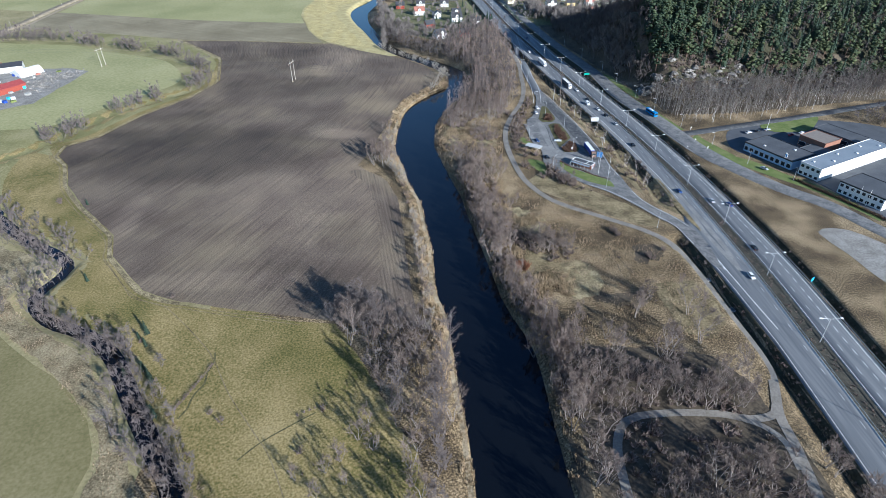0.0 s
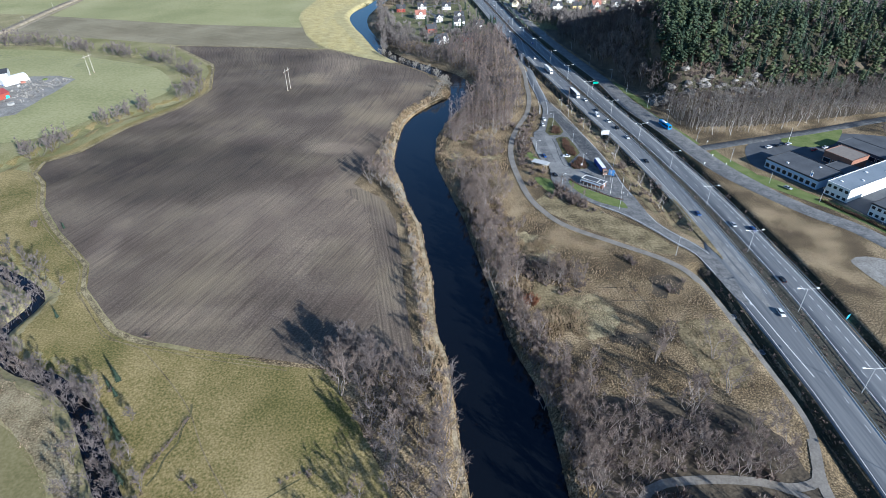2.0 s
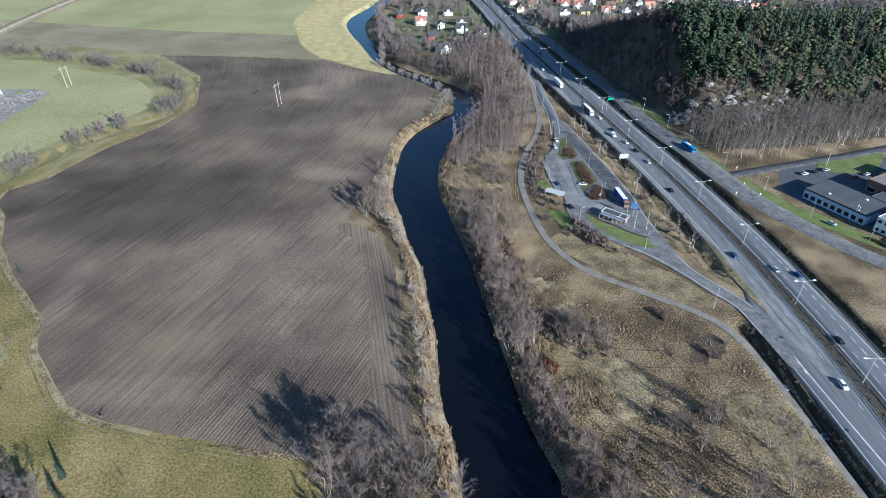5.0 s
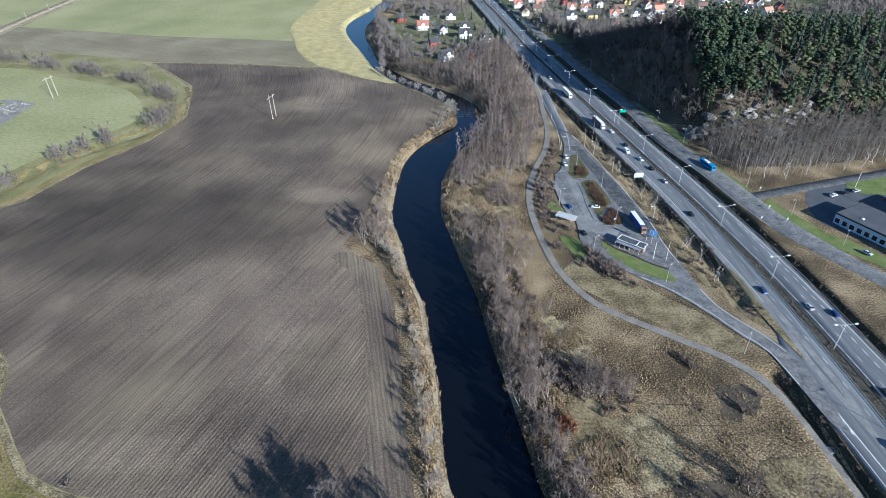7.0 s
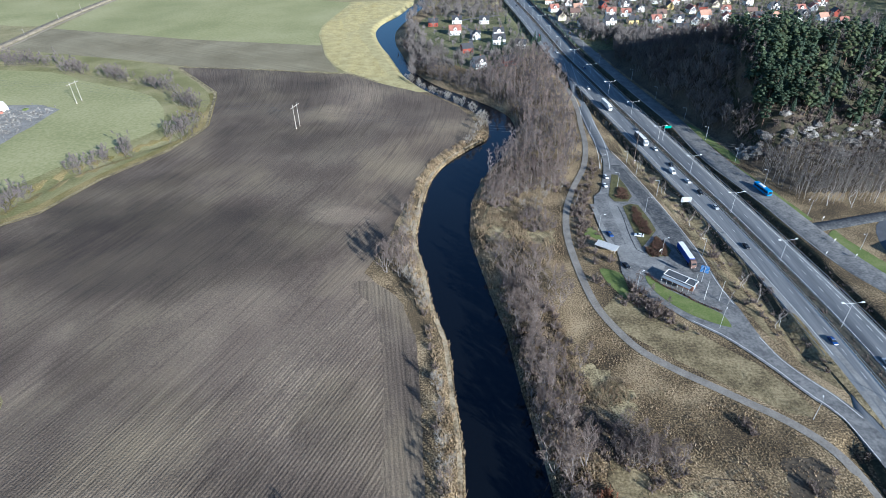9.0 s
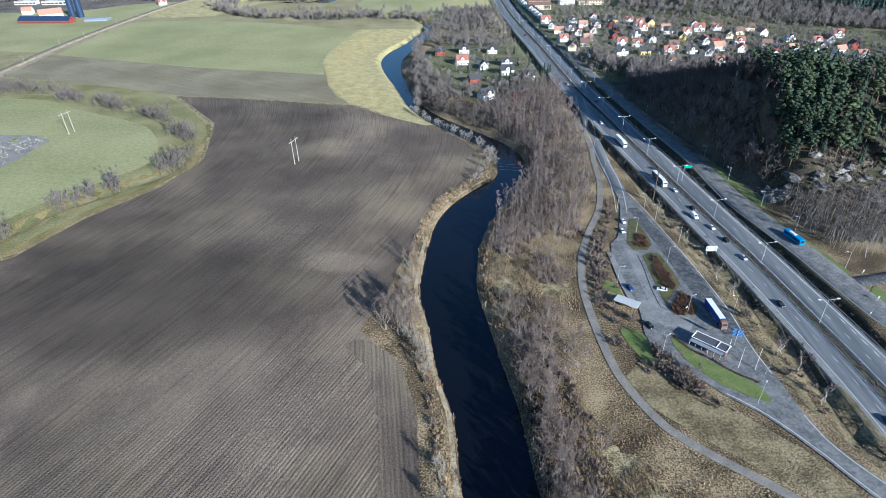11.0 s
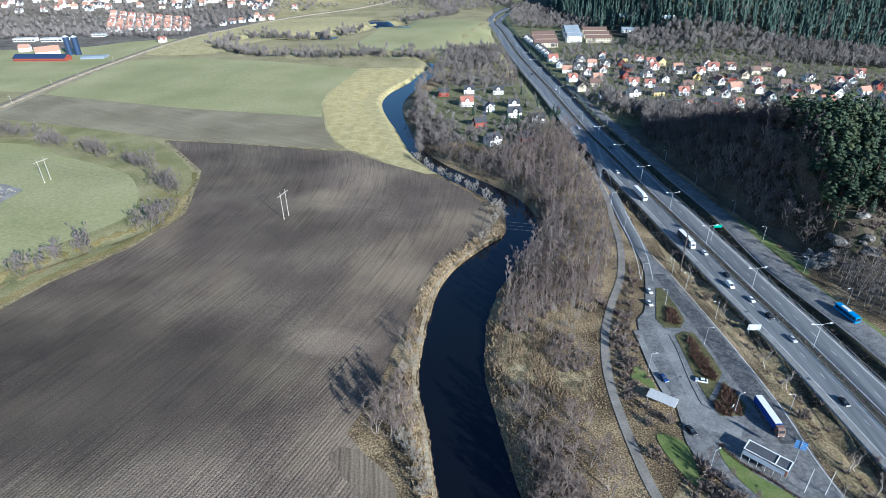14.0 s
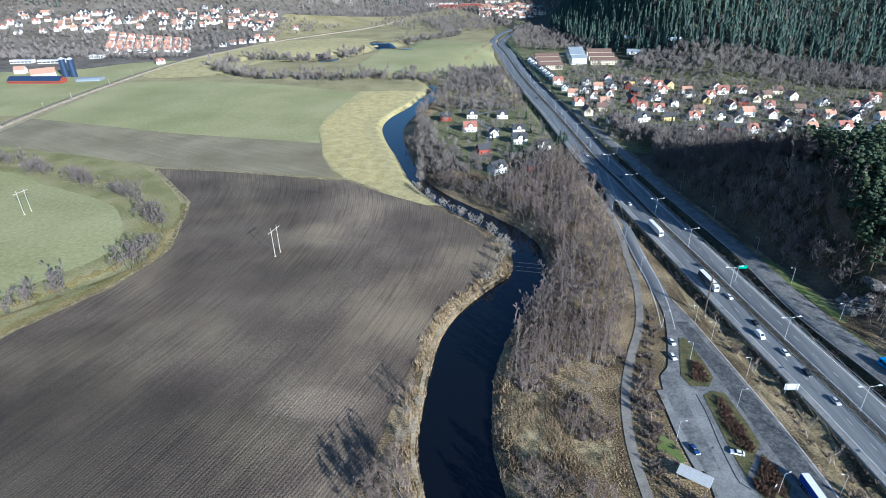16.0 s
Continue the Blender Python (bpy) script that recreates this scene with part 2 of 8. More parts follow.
M_DARKASPH = material("dark_asphalt", [(0.05, 0.051, 0.054), (0.08, 0.081, 0.083), (0.14, 0.137, 0.132)], scale=0.25, fine=1.0, rough=0.8, fine_amt=0.55)
M_SHOULDER = material("pale_shoulder", [(0.165, 0.163, 0.158), (0.22, 0.215, 0.206), (0.28, 0.275, 0.26)], scale=0.12, fine=1.2, rough=0.85, fine_amt=0.5)
M_PATH = material("path_asphalt", [(0.165, 0.147, 0.124), (0.218, 0.196, 0.168), (0.275, 0.25, 0.215)], scale=0.2, fine=1.5, rough=0.85, fine_amt=0.45)
M_GRAVEL = material("gravel_lot", [(0.17, 0.155, 0.135), (0.25, 0.232, 0.205), (0.33, 0.31, 0.28)], scale=0.15, fine=1.2, rough=0.9, bump=0.05, fine_amt=0.5)
M_PAINT = plain("road_paint", (0.62, 0.62, 0.60), 0.7, var=0.2)
M_BARK = material("grey_bark", [(0.17, 0.142, 0.127), (0.36, 0.315, 0.285)], scale=1.5, fine=8, rough=0.9, vary=0.15)
M_TWIG = material("bare_twigs", [(0.125, 0.094, 0.08), (0.25, 0.196, 0.168)], scale=0.12, fine=1.5, rough=0.85, vary=0.3)
M_BARK_DARK = material("dark_bark", [(0.10, 0.08, 0.075), (0.19, 0.158, 0.146)], scale=0.6, fine=5, rough=0.9, vary=0.2)
M_BARK_PALE = material("pale_aspen_bark", [(0.20, 0.178, 0.158), (0.37, 0.335, 0.30)], scale=0.8, fine=5, rough=0.9, vary=0.2)
M_TWIG_PINK = material("fine_pinkish_twigs", [(0.135, 0.098, 0.085), (0.265, 0.20, 0.175)], scale=0.08, fine=1.2, rough=0.85, vary=0.3)
M_PALEROOF = plain("pale_roof_sheet", (0.46, 0.46, 0.45), 0.7)
M_TWIG_FAR = material("grey_far_twigs", [(0.118, 0.102, 0.094), (0.235, 0.206, 0.19)], scale=0.03, fine=0.6, rough=0.9, vary=0.35)
M_TWIG_MID = material("mauve_twigs", [(0.10, 0.083, 0.078), (0.19, 0.158, 0.150)], scale=0.06, fine=1.0, rough=0.9, vary=0.3)
M_TWIG_GREY = material("silvery_twigs", [(0.22, 0.195, 0.165), (0.37, 0.33, 0.28)], scale=0.12, fine=1.5, rough=0.85, vary=0.25)
M_TWIG_RUST = material("rusty_twigs", [(0.15, 0.062, 0.036), (0.25, 0.105, 0.052)], scale=0.5, fine=2, rough=0.85, vary=0.2)
M_TWIG_HEDGE = material("brown_hedge_twigs", [(0.085, 0.05, 0.036), (0.16, 0.092, 0.062)], scale=0.5, fine=2, rough=0.85, vary=0.2)
M_BIRCH = material("pale_birch_bark", [(0.30, 0.27, 0.24), (0.55, 0.52, 0.48)], scale=1.2, fine=5, rough=0.8)
M_NEEDLE = material("conifer_needles", [(0.018, 0.031, 0.017), (0.034, 0.053, 0.027), (0.072, 0.092, 0.044)], scale=0.1, fine=0.9, rough=0.75, vary=0.16, fine_amt=0.5)
M_NEEDLE_OLIVE = material("olive_pine_needles", [(0.03, 0.042, 0.018), (0.06, 0.076, 0.032), (0.115, 0.128, 0.058)], scale=0.1, fine=0.9, rough=0.75, vary=0.16, fine_amt=0.5)
M_NEEDLE_DARK = material("deep_green_needles", [(0.012, 0.024, 0.015), (0.022, 0.04, 0.024), (0.05, 0.072, 0.04)], scale=0.1, fine=0.9, rough=0.75, vary=0.16, fine_amt=0.5)
# bluer than the near needles: distance haze put into the colour
M_NEEDLE_FAR = material("hazed_blue_needles", [(0.02, 0.038, 0.032), (0.034, 0.058, 0.047), (0.06, 0.086, 0.064)], scale=0.02, fine=0.3, rough=0.8, vary=0.4, fine_amt=0.4)
M_PINEBARK = plain("pine_bark", (0.16, 0.10, 0.07), 0.9)
M_TUFT = material("dry_tufts", [(0.167, 0.117, 0.066), (0.314, 0.231, 0.142), (0.49, 0.382, 0.255)], scale=0.15, fine=2, rough=0.9, vary=0.35)
M_TUFT_STRAW = material("straw_tufts", [(0.29, 0.24, 0.105), (0.42, 0.355, 0.17), (0.56, 0.48, 0.26)], scale=0.08, fine=1.2, rough=0.9, vary=0.25)
M_TUFT_OLIVE = material("olive_tufts", [(0.125, 0.108, 0.036), (0.235, 0.192, 0.082), (0.37, 0.30, 0.16)], scale=0.06, fine=2, rough=0.9, vary=0.3)
M_ROCK = material("lichen_rock", [(0.07, 0.063, 0.055), (0.17, 0.155, 0.14), (0.31, 0.29, 0.265)], scale=0.25, fine=1.2, rough=0.9, bump=0.5, bump_scale=0.8, fine_amt=0.55)
M_GALV = plain("galvanised_steel", (0.56, 0.57, 0.58), 0.5, 0.3)
M_LAMPHEAD = plain("white_lamp_head", (0.75, 0.75, 0.73), 0.4)
M_WOODPOLE = plain("weathered_pole", (0.42, 0.38, 0.32), 0.85)
M_DARKPOLE = plain("tarred_pole", (0.13, 0.10, 0.08), 0.85)
M_WIRE = plain("cable", (0.08, 0.08, 0.085), 0.5)
M_WHITE = plain("white_painted_boards", (0.74, 0.73, 0.70), 0.6, var=0.06)
M_REDWALL = plain("falu_red_boards", (0.27, 0.055, 0.035), 0.8)
M_YELLOWWALL = plain("ochre_render", (0.62, 0.47, 0.20), 0.8, var=0.06)
M_CREAM = plain("cream_render", (0.66, 0.58, 0.42), 0.8, var=0.06)
M_BRICK = plain("brown_brick", (0.24, 0.115, 0.075), 0.85)
M_TILE_RED = plain("red_roof_tiles", (0.31, 0.13, 0.095), 0.75, var=0.25)
M_TILE_ORANGE = plain("orange_roof_tiles", (0.40, 0.225, 0.155), 0.75, var=0.2)
M_TILE_DARK = plain("black_roof_tiles", (0.05, 0.05, 0.055), 0.6, var=0.25)
M_TILE_BROWN = plain("brown_roof_felt", (0.16, 0.10, 0.08), 0.8, var=0.2)
M_REDSHEET = plain("faded_red_sheet", (0.30, 0.06, 0.055), 0.6, var=0.2)
M_TANROOF = plain("tan_roof_felt", (0.21, 0.18, 0.155), 0.85, var=0.15)
M_FELT = material("roof_felt", [(0.065, 0.07, 0.078), (0.10, 0.105, 0.115)], scale=0.15, fine=1.5, rough=0.85)
M_SHEET = material("grey_blue_sheet_roof", [(0.19, 0.22, 0.25), (0.25, 0.28, 0.31)], scale=0.1, fine=1.0, rough=0.5)
M_BLUEWALL = plain("pale_blue_panels", (0.36, 0.47, 0.60), 0.6)
M_GLASS = plain("window_glass", (0.02, 0.027, 0.035), 0.08, 0.0, 0.6)
M_TYRE = plain("black_rubber", (0.015, 0.015, 0.016), 0.85)
M_RIM = plain("alloy_rim", (0.45, 0.45, 0.46), 0.35, 0.8)
M_BLUE = plain("blue_tarpaulin", (0.02, 0.06, 0.30), 0.5)
M_SIGNBLUE = plain("blue_sign_sheet", (0.04, 0.18, 0.45), 0.45)
M_SIGNGREEN = plain("green_sign_sheet", (0.01, 0.28, 0.20), 0.45)
M_CYAN = plain("turquoise_tarpaulin", (0.05, 0.42, 0.62), 0.6)
M_SILO = plain("dark_blue_silo", (0.035, 0.06, 0.12), 0.4, 0.3)
M_BALLAST = material("railway_ballast", [(0.21, 0.165, 0.11), (0.32, 0.26, 0.18), (0.40, 0.33, 0.235)], scale=0.2, fine=1.5, rough=0.95)
M_TAIL = plain("red_tail_lamp", (0.45, 0.02, 0.02), 0.3)
M_HEADLAMP = plain("clear_headlamp", (0.7, 0.72, 0.75), 0.15)
M_PLASTIC = plain("dark_plastic", (0.03, 0.03, 0.032), 0.6)
M_CONCRETE = plain("concrete", (0.33, 0.32, 0.30), 0.9, var=0.2)


def water_material():
    m = bpy.data.materials.new("river_water")
    m.use_nodes = True
    nt = m.node_tree
    p = nt.nodes["Principled BSDF"]
    p.inputs["Base Color"].default_value = (0.004, 0.005, 0.006, 1)
    p.inputs["Roughness"].default_value, p.inputs["IOR"].default_value = 0.05, 1.42
    p.inputs["Specular Tint"].default_value = (0.6, 0.72, 1.0, 1)
    tc, nz, b = nt.nodes.new("ShaderNodeTexCoord"), nt.nodes.new("ShaderNodeTexNoise"), nt.nodes.new("ShaderNodeBump")
    nz.inputs["Scale"].default_value, nz.inputs["Detail"].default_value = 0.7, 4
    b.inputs["Distance"].default_value, b.inputs["Strength"].default_value = 0.018, 0.4
    nt.links.new(tc.outputs["Object"], nz.inputs["Vector"])
    nt.links.new(nz.outputs["Fac"], b.inputs["Height"])
    nt.links.new(b.outputs["Normal"], p.inputs["Normal"])
    return m


M_WATER = water_material()


# ---- mesh helpers ----
class Geo:
    """Collects vertices and faces of one mesh."""

    def __init__(self):
        self.v, self.f = [], []

    def face(self, pts):
        n = len(self.v)
        self.v += [tuple(p) for p in pts]
        self.f.append(tuple(range(n, n + len(pts))))

    def box(self, x0, x1, y0, y1, z0, z1, taper=0.0):
        n = len(self.v)
        t = taper
        self.v += [(x0, y0, z0), (x1, y0, z0), (x1, y1, z0), (x0, y1, z0), (x0 + t, y0 + t, z1), (x1 - t, y0 + t, z1), (x1 - t, y1 - t, z1), (x0 + t, y1 - t, z1)]
        self.f += [tuple(n + k for k in q) for q in ((3, 2, 1, 0), (4, 5, 6, 7), (0, 1, 5, 4), (1, 2, 6, 5), (2, 3, 7, 6), (3, 0, 4, 7))]

    def prism(self, poly, lo, hi, axis="z"):
        """A polygon drawn out from lo to hi along an axis; for y the polygon is (x, z), for x it is (y, z)."""
        n, k = len(self.v), len(poly)
        for h in (lo, hi):
            for a, b in poly:
                self.v.append({"z": (a, b, h), "y": (a, h, b), "x": (h, a, b)}[axis])
        self.f += [tuple(n + (i + 1) % k if j == 1 else n + i if j == 0 else n + k + (i + 1) % k if j == 2 else n + k + i for j in range(4)) for i in range(k)]
        self.f.append(tuple(n + k + i for i in range(k)))
        self.f.append(tuple(n + k - 1 - i for i in range(k)))

    def tube(self, a, b, r0, r1, sides=6, caps=True):
        a, b = Vector(a), Vector(b)
        d = (b - a).normalized()
        u = d.orthogonal().normalized()
        w = d.cross(u)
        n = len(self.v)
        for c, r in ((a, r0), (b, r1)):
            for k in range(sides):
                t = 2 * math.pi * k / sides
                self.v.append(tuple(c + u * (r * math.cos(t)) + w * (r * math.sin(t))))
        self.f += [(n + k, n + (k + 1) % sides, n + sides + (k + 1) % sides, n + sides + k) for k in range(sides)]
        if caps:
            self.f.append(tuple(n + sides - 1 - k for k in range(sides)))
            self.f.append(tuple(n + sides + k for k in range(sides)))

    def mesh(self, name, mat, smooth=False):
        me = bpy.data.meshes.new(name)
        me.from_pydata(self.v, [], self.f)
        if mat:
            me.materials.append(mat)
        if smooth:
            me.polygons.foreach_set("use_smooth", [True] * len(me.polygons))
        me.update()
        return me


def part(name, geo, mat, parent=None, label="", smooth=False, at=None):
    me = geo if isinstance(geo, bpy.types.Mesh) else geo.mesh(name, mat, smooth)
    ob = new(name, me)
    ob.parent = parent
    if at is not None:
        ob.matrix_basis = at
    if label:
        ob["label"] = label
    return ob


def thing(name, label, category, group="", m=None):
    ob = new(name)
    ob.empty_display_size = 0.5
    if m is not None:
        ob.matrix_basis = m
    return tagged(ob, label, category, group)


def arrays_mesh(name, verts, tris, mat):
    """A mesh from numpy arrays of vertices and triangles."""
    me = bpy.data.meshes.new(name)
    me.vertices.add(len(verts))
    me.vertices.foreach_set("co", np.asarray(verts, np.float32).ravel())
    me.loops.add(tris.size)
    me.loops.foreach_set("vertex_index", np.asarray(tris, np.int32).ravel())
    me.polygons.add(len(tris))
    me.polygons.foreach_set("loop_start", np.arange(0, tris.size, 3, dtype=np.int32))
    me.materials.append(mat)
    me.update(calc_edges=True)
    return me


def spline(pts, step=3.0, closed=False):
    """Catmull-Rom through pts, sampled about every step metres."""
    p = np.array(pts, float)
    n = len(p)
    out = []
    for k in range(n if closed else n - 1):
        p0, p1 = p[(k - 1) % n] if closed or k else 2 * p[0] - p[1], p[k]
        p2 = p[(k + 1) % n]
        p3 = p[(k + 2) % n] if closed or k + 2 < n else 2 * p[-1] - p[-2]
        m = max(1, int(np.linalg.norm((p2 - p1)[:2]) / step))
        for t in np.arange(m) / m:
            out.append(0.5 * (2 * p1 + (p2 - p0) * t + (2 * p0 - 5 * p1 + 4 * p2 - p3) * t ** 2 + (3 * p1 - p0 - 3 * p2 + p3) * t ** 3))
    if not closed:
        out.append(p[-1])
    return np.array(out)


def smooth(t):
    t = np.clip(t, 0, 1)
    return t * t * (3 - 2 * t)


def near_line(x, y, line):
    """Distance of points to a polyline, the third coordinate there, and the side (positive: to the right of its heading)."""
    x, y = np.asarray(x, float), np.asarray(y, float)
    if x.size <= 400:
        line = np.asarray(line, float)
        a, d = line[:-1], np.diff(line, axis=0)
        px, py = x.reshape(-1, 1) - a[:, 0], y.reshape(-1, 1) - a[:, 1]
        t = np.clip((px * d[:, 0] + py * d[:, 1]) / (d[:, 0] ** 2 + d[:, 1] ** 2 + 1e-9), 0, 1)
        ex, ey = px - t * d[:, 0], py - t * d[:, 1]
        dd = np.hypot(ex, ey)
        k = np.argmin(dd, axis=1)
        i = np.arange(len(k))
        wide = a[k, 2] + t[i, k] * d[k, 2] if line.shape[1] > 2 else np.zeros(len(k))
        return dd[i, k].reshape(x.shape), wide.reshape(x.shape), np.sign(ex[i, k] * d[k, 1] - ey[i, k] * d[k, 0]).reshape(x.shape)
    best, third, side = np.full(np.shape(x), 1e9), np.zeros(np.shape(x)), np.zeros(np.shape(x))
    for a, b in zip(line[:-1], line[1:]):
        dx, dy = b[0] - a[0], b[1] - a[1]
        ll = dx * dx + dy * dy + 1e-9
        t = np.clip(((x - a[0]) * dx + (y - a[1]) * dy) / ll, 0, 1)
        ex, ey = x - a[0] - t * dx, y - a[1] - t * dy
        d = np.hypot(ex, ey)
        m = d < best
        best = np.where(m, d, best)
        if len(a) > 2:
            third = np.where(m, a[2] + t * (b[2] - a[2]), third)
        side = np.where(m, np.sign(ex * dy - ey * dx), side)
    return best, third, side


# ---- the lie of the land ----
# river: centre and width
RIVER = spline([(30, -260, 32), (28, 0, 32), (26, 107, 30), (25, 140, 32), (24, 158, 32), (20, 182, 27), (17, 200, 28), (15, 229, 25), (12, 254, 24), (9.5, 280, 24),
                (4, 303, 26), (-0.5, 330, 26), (-4.5, 350, 27), (-4, 370, 27), (-2.5, 390, 27), (2.3, 413, 29), (10, 432, 28), (22, 451, 25), (32, 468, 20), (35, 488, 19),
                (32, 512, 18), (14, 540, 17), (-14, 574, 15), (-33, 606, 13), (-42, 632, 12), (-53, 673, 13), (-63, 709, 16), (-70, 755, 22), (-66, 793, 23), (-54, 832, 18), (-44, 872, 16)], 6)
RIVER_FAR = spline([(-44, 872, 16), (-34, 915, 14), (-48, 962, 13), (-115, 985, 12), (-215, 985, 12), (-300, 1010, 12), (-370, 1085, 12), (-330, 1140, 12), (-250, 1125, 14), (-190, 1152, 22),
                    (-150, 1222, 34), (-112, 1226, 40), (-100, 1300, 18), (-20, 1400, 14), (-60, 1600, 12)], 25)
CREEK = spline([(-420, 300), (-300, 300), (-245, 285), (-222, 266), (-200, 247), (-183, 237), (-168, 222), (-172, 200), (-158, 184), (-139, 175), (-124, 163), (-112, 147),
                (-101, 131), (-90, 116), (-79, 100), (-66, 70), (-40, 20), (10, -40)], 6)
BROOK = spline([(-300, 330), (-266, 345), (-250, 370), (-240, 392), (-226, 425), (-206, 447), (-186, 474), (-186, 505), (-206, 542), (-240, 577), (-309, 612), (-382, 646), (-470, 650)], 10)


MOTOR = spline([(136, -80), (144, 40), (148.2, 110), (150.2, 152), (152.3, 196.5), (152.4, 240.5), (151, 284.6), (147.4, 327), (142.7, 370), (136.8, 410.6), (130.8, 455), (125.2, 496), (119.8, 534.5),
                (114.4, 579.5), (108.7, 622.5), (104, 661), (99.5, 717), (93, 797), (84, 887), (74, 1005), (64, 1168), (58, 1260), (73, 1353), (107, 1457), (148, 1569), (186, 1690), (205, 1850), (205, 2100)], 8)


def height(x, y):
    x, y = np.asarray(x, float), np.asarray(y, float)
    d, w, side = near_line(x, y, RIVER)
    d = d - w / 2
    base = np.where(side < 0, 2.2 * smooth((d - 6) / 45), 0.0)
    base = base + 0.5 * np.sin(x / 47 + 1) * np.sin(y / 61) * smooth((d - 25) / 60) * smooth((-x - 20) / 60)
    z = base - (base + 4.6) * smooth((5.5 - d) / 9.5)
    far = y > 800
    if np.any(far):
        d2, w2, _ = near_line(x, y, RIVER_FAR)
        d2 = d2 - w2 / 2
        z = np.where(far, np.minimum(z, z - (z + 4.6) * smooth((9 - d2) / 15)), z)
    for line, deep, half in ((CREEK, 3.0, 8.0), (BROOK, 1.4, 5.0)):
        dc, _, _ = near_line(x, y, line)
        z = z - deep * (1 - smooth(dc / half))
    # ditches beside the motorway
    dm, _, sm = near_line(x, y, MOTOR)
    o = dm * sm
    left = np.interp(y, [60, 150, 195, 215, 234, 246, 275], [-17.8, -18.2, -21.5, -23, -25.2, -17.2, -16.4])
    right = np.interp(y, [196, 354], [16.4, 13.6])
    gap = 1 - smooth((y - 226) / 8) * smooth((268 - y) / 8)
    q = left - o
    z = z - 2.7 * gap * smooth(q / 2.8) * smooth((10 - q) / 6) * (y < 1200)
    q = o - right
    z = z - 2.9 * smooth(q / 1.3) * smooth((6.6 - q) / 4.4) * (y < 1200)
    # wooded hill east of the road
    toe = np.interp(y, [350, 400, 440, 460, 490, 534, 578, 622, 700], [196, 184, 176, 170.5, 166, 158, 150, 143, 138])
    south = 392 + 0.1 * (x - 200)
    hill = 47 * smooth((x - toe) / 25) - 8 * smooth((x - 230) / 120)
    hill = hill * (0.10 * smooth((y - south) / 24) + 0.38 * smooth((y - south - 27) / 24) + 0.52 * smooth((y - south - 38) / 58)) * smooth((672 - y) / 185)
    # far valley sides
    r1 = smooth((y - 1010 - np.clip((240 - x) * 1.6, -120, 900)) / 520) * smooth((x - 0.12 * y + 12) / 300)
    r2 = smooth((y - 1330 + np.clip((-x - 250) * 0.35, -400, 260)) / 620) * smooth((-150 - x + (y - 1400) * 0.06) / 380)
    r3 = smooth((y - 2250) / 1200)
    side_e = smooth((x - 520) / 500) * smooth((y - 200) / 400)
    knoll = 5 * np.exp(-(((x + 240) / 130) ** 2 + ((y - 1210) / 70) ** 2)) + 7 * np.exp(-(((x + 30) / 90) ** 2 + ((y - 1150) / 130) ** 2))
    return z + hill + 150 * r1 + 130 * r2 + 160 * r3 + 60 * side_e * (1 - r1) + knoll


def hz(x, y):
    return float(height(np.array([x]), np.array([y]))[0])


def spaced(knots, steps):
    out = []
    for (a, b), s in zip(zip(knots[:-1], knots[1:]), steps):
        out += list(np.linspace(a, b, max(1, int(round((b - a) / s))), endpoint=False))
    return np.array(out + [knots[-1]])


def build_ground():
    xs = spaced([-2600, -1200, -600, -330, -190, -70, 60, 108, 180, 420, 900, 2600], [140, 40, 14, 4, 2.2, 2.5, 2.4, 1.5, 5, 24, 120])
    ys = spaced([-500, 40, 90, 240, 420, 640, 900, 1400, 2200, 4600], [60, 8, 2.2, 3, 4, 5, 20, 50, 200])
    X, Y = np.meshgrid(xs, ys)
    Z = height(X.ravel(), Y.ravel())
    v = np.stack([X.ravel(), Y.ravel(), Z], 1)
    nx, ny = len(xs), len(ys)
    i = (np.arange(ny - 1)[:, None] * nx + np.arange(nx - 1)[None]).ravel()
    t = np.concatenate([np.stack([i, i + 1, i + nx + 1], 1), np.stack([i, i + nx + 1, i + nx], 1)])
    me = arrays_mesh("ground", v, t, M_ROUGH)
    me.polygons.foreach_set("use_smooth", [True] * len(me.polygons))
    cx, cy = v[t][:, :, 0].mean(1), v[t][:, :, 1].mean(1)
    west = np.interp(cy, RIVER[:, 1], RIVER[:, 0])
    kind = np.zeros(len(t), np.int32)
    kind[(cx < west - 46) & (cy > 180) & (cy <= 600)] = 1
    kind[(cx < -92) & (cy < 300)] = 2
    kind[(cy > 560) & (cx < np.where(cy < 870, west, 60))] = 2
    kind[(cx > 62) & (cy > 660)] = 3
    kind[(cy > 1060 + 0.12 * (cx + 400)) & (cx < -380)] = 6
    kind[(cx > west - 48) & (cx < west) & (cy > 560) & (cy < 905)] = 4
    # hill litter, its dark also standing in for shade on the west slope
    toe = np.interp(cy, [388, 440, 490, 578, 622, 700], [184, 174, 164, 148, 141, 136])
    kind[(cx > toe) & (cx < 620) & (cy > 388 + 0.16 * np.clip(cx - 230, 0, 400)) & (cy < 695)] = 5
    for mat in (M_MEADOW, M_PALE, M_GARDEN, M_YELLOW, M_FLOOR, M_SLOPE):
        me.materials.append(mat)
    me.polygons.foreach_set("material_index", kind)
    return tagged(new("ground", me), "rough valley ground of dry winter grass", "ground", kind="structure")


from mathutils.geometry import delaunay_2d_cdt


def inside(poly, x, y):
    x, y = np.asarray(x, float), np.asarray(y, float)
    r = np.zeros(x.shape, bool)
    n = len(poly)
    for k in range(n):
        (x1, y1), (x2, y2) = poly[k][:2], poly[(k + 1) % n][:2]
        c = (y1 > y) != (y2 > y)
        r ^= c & (x < (x2 - x1) * (y - y1) / ((y2 - y1) if y2 != y1 else 1e-9) + x1)
    return r


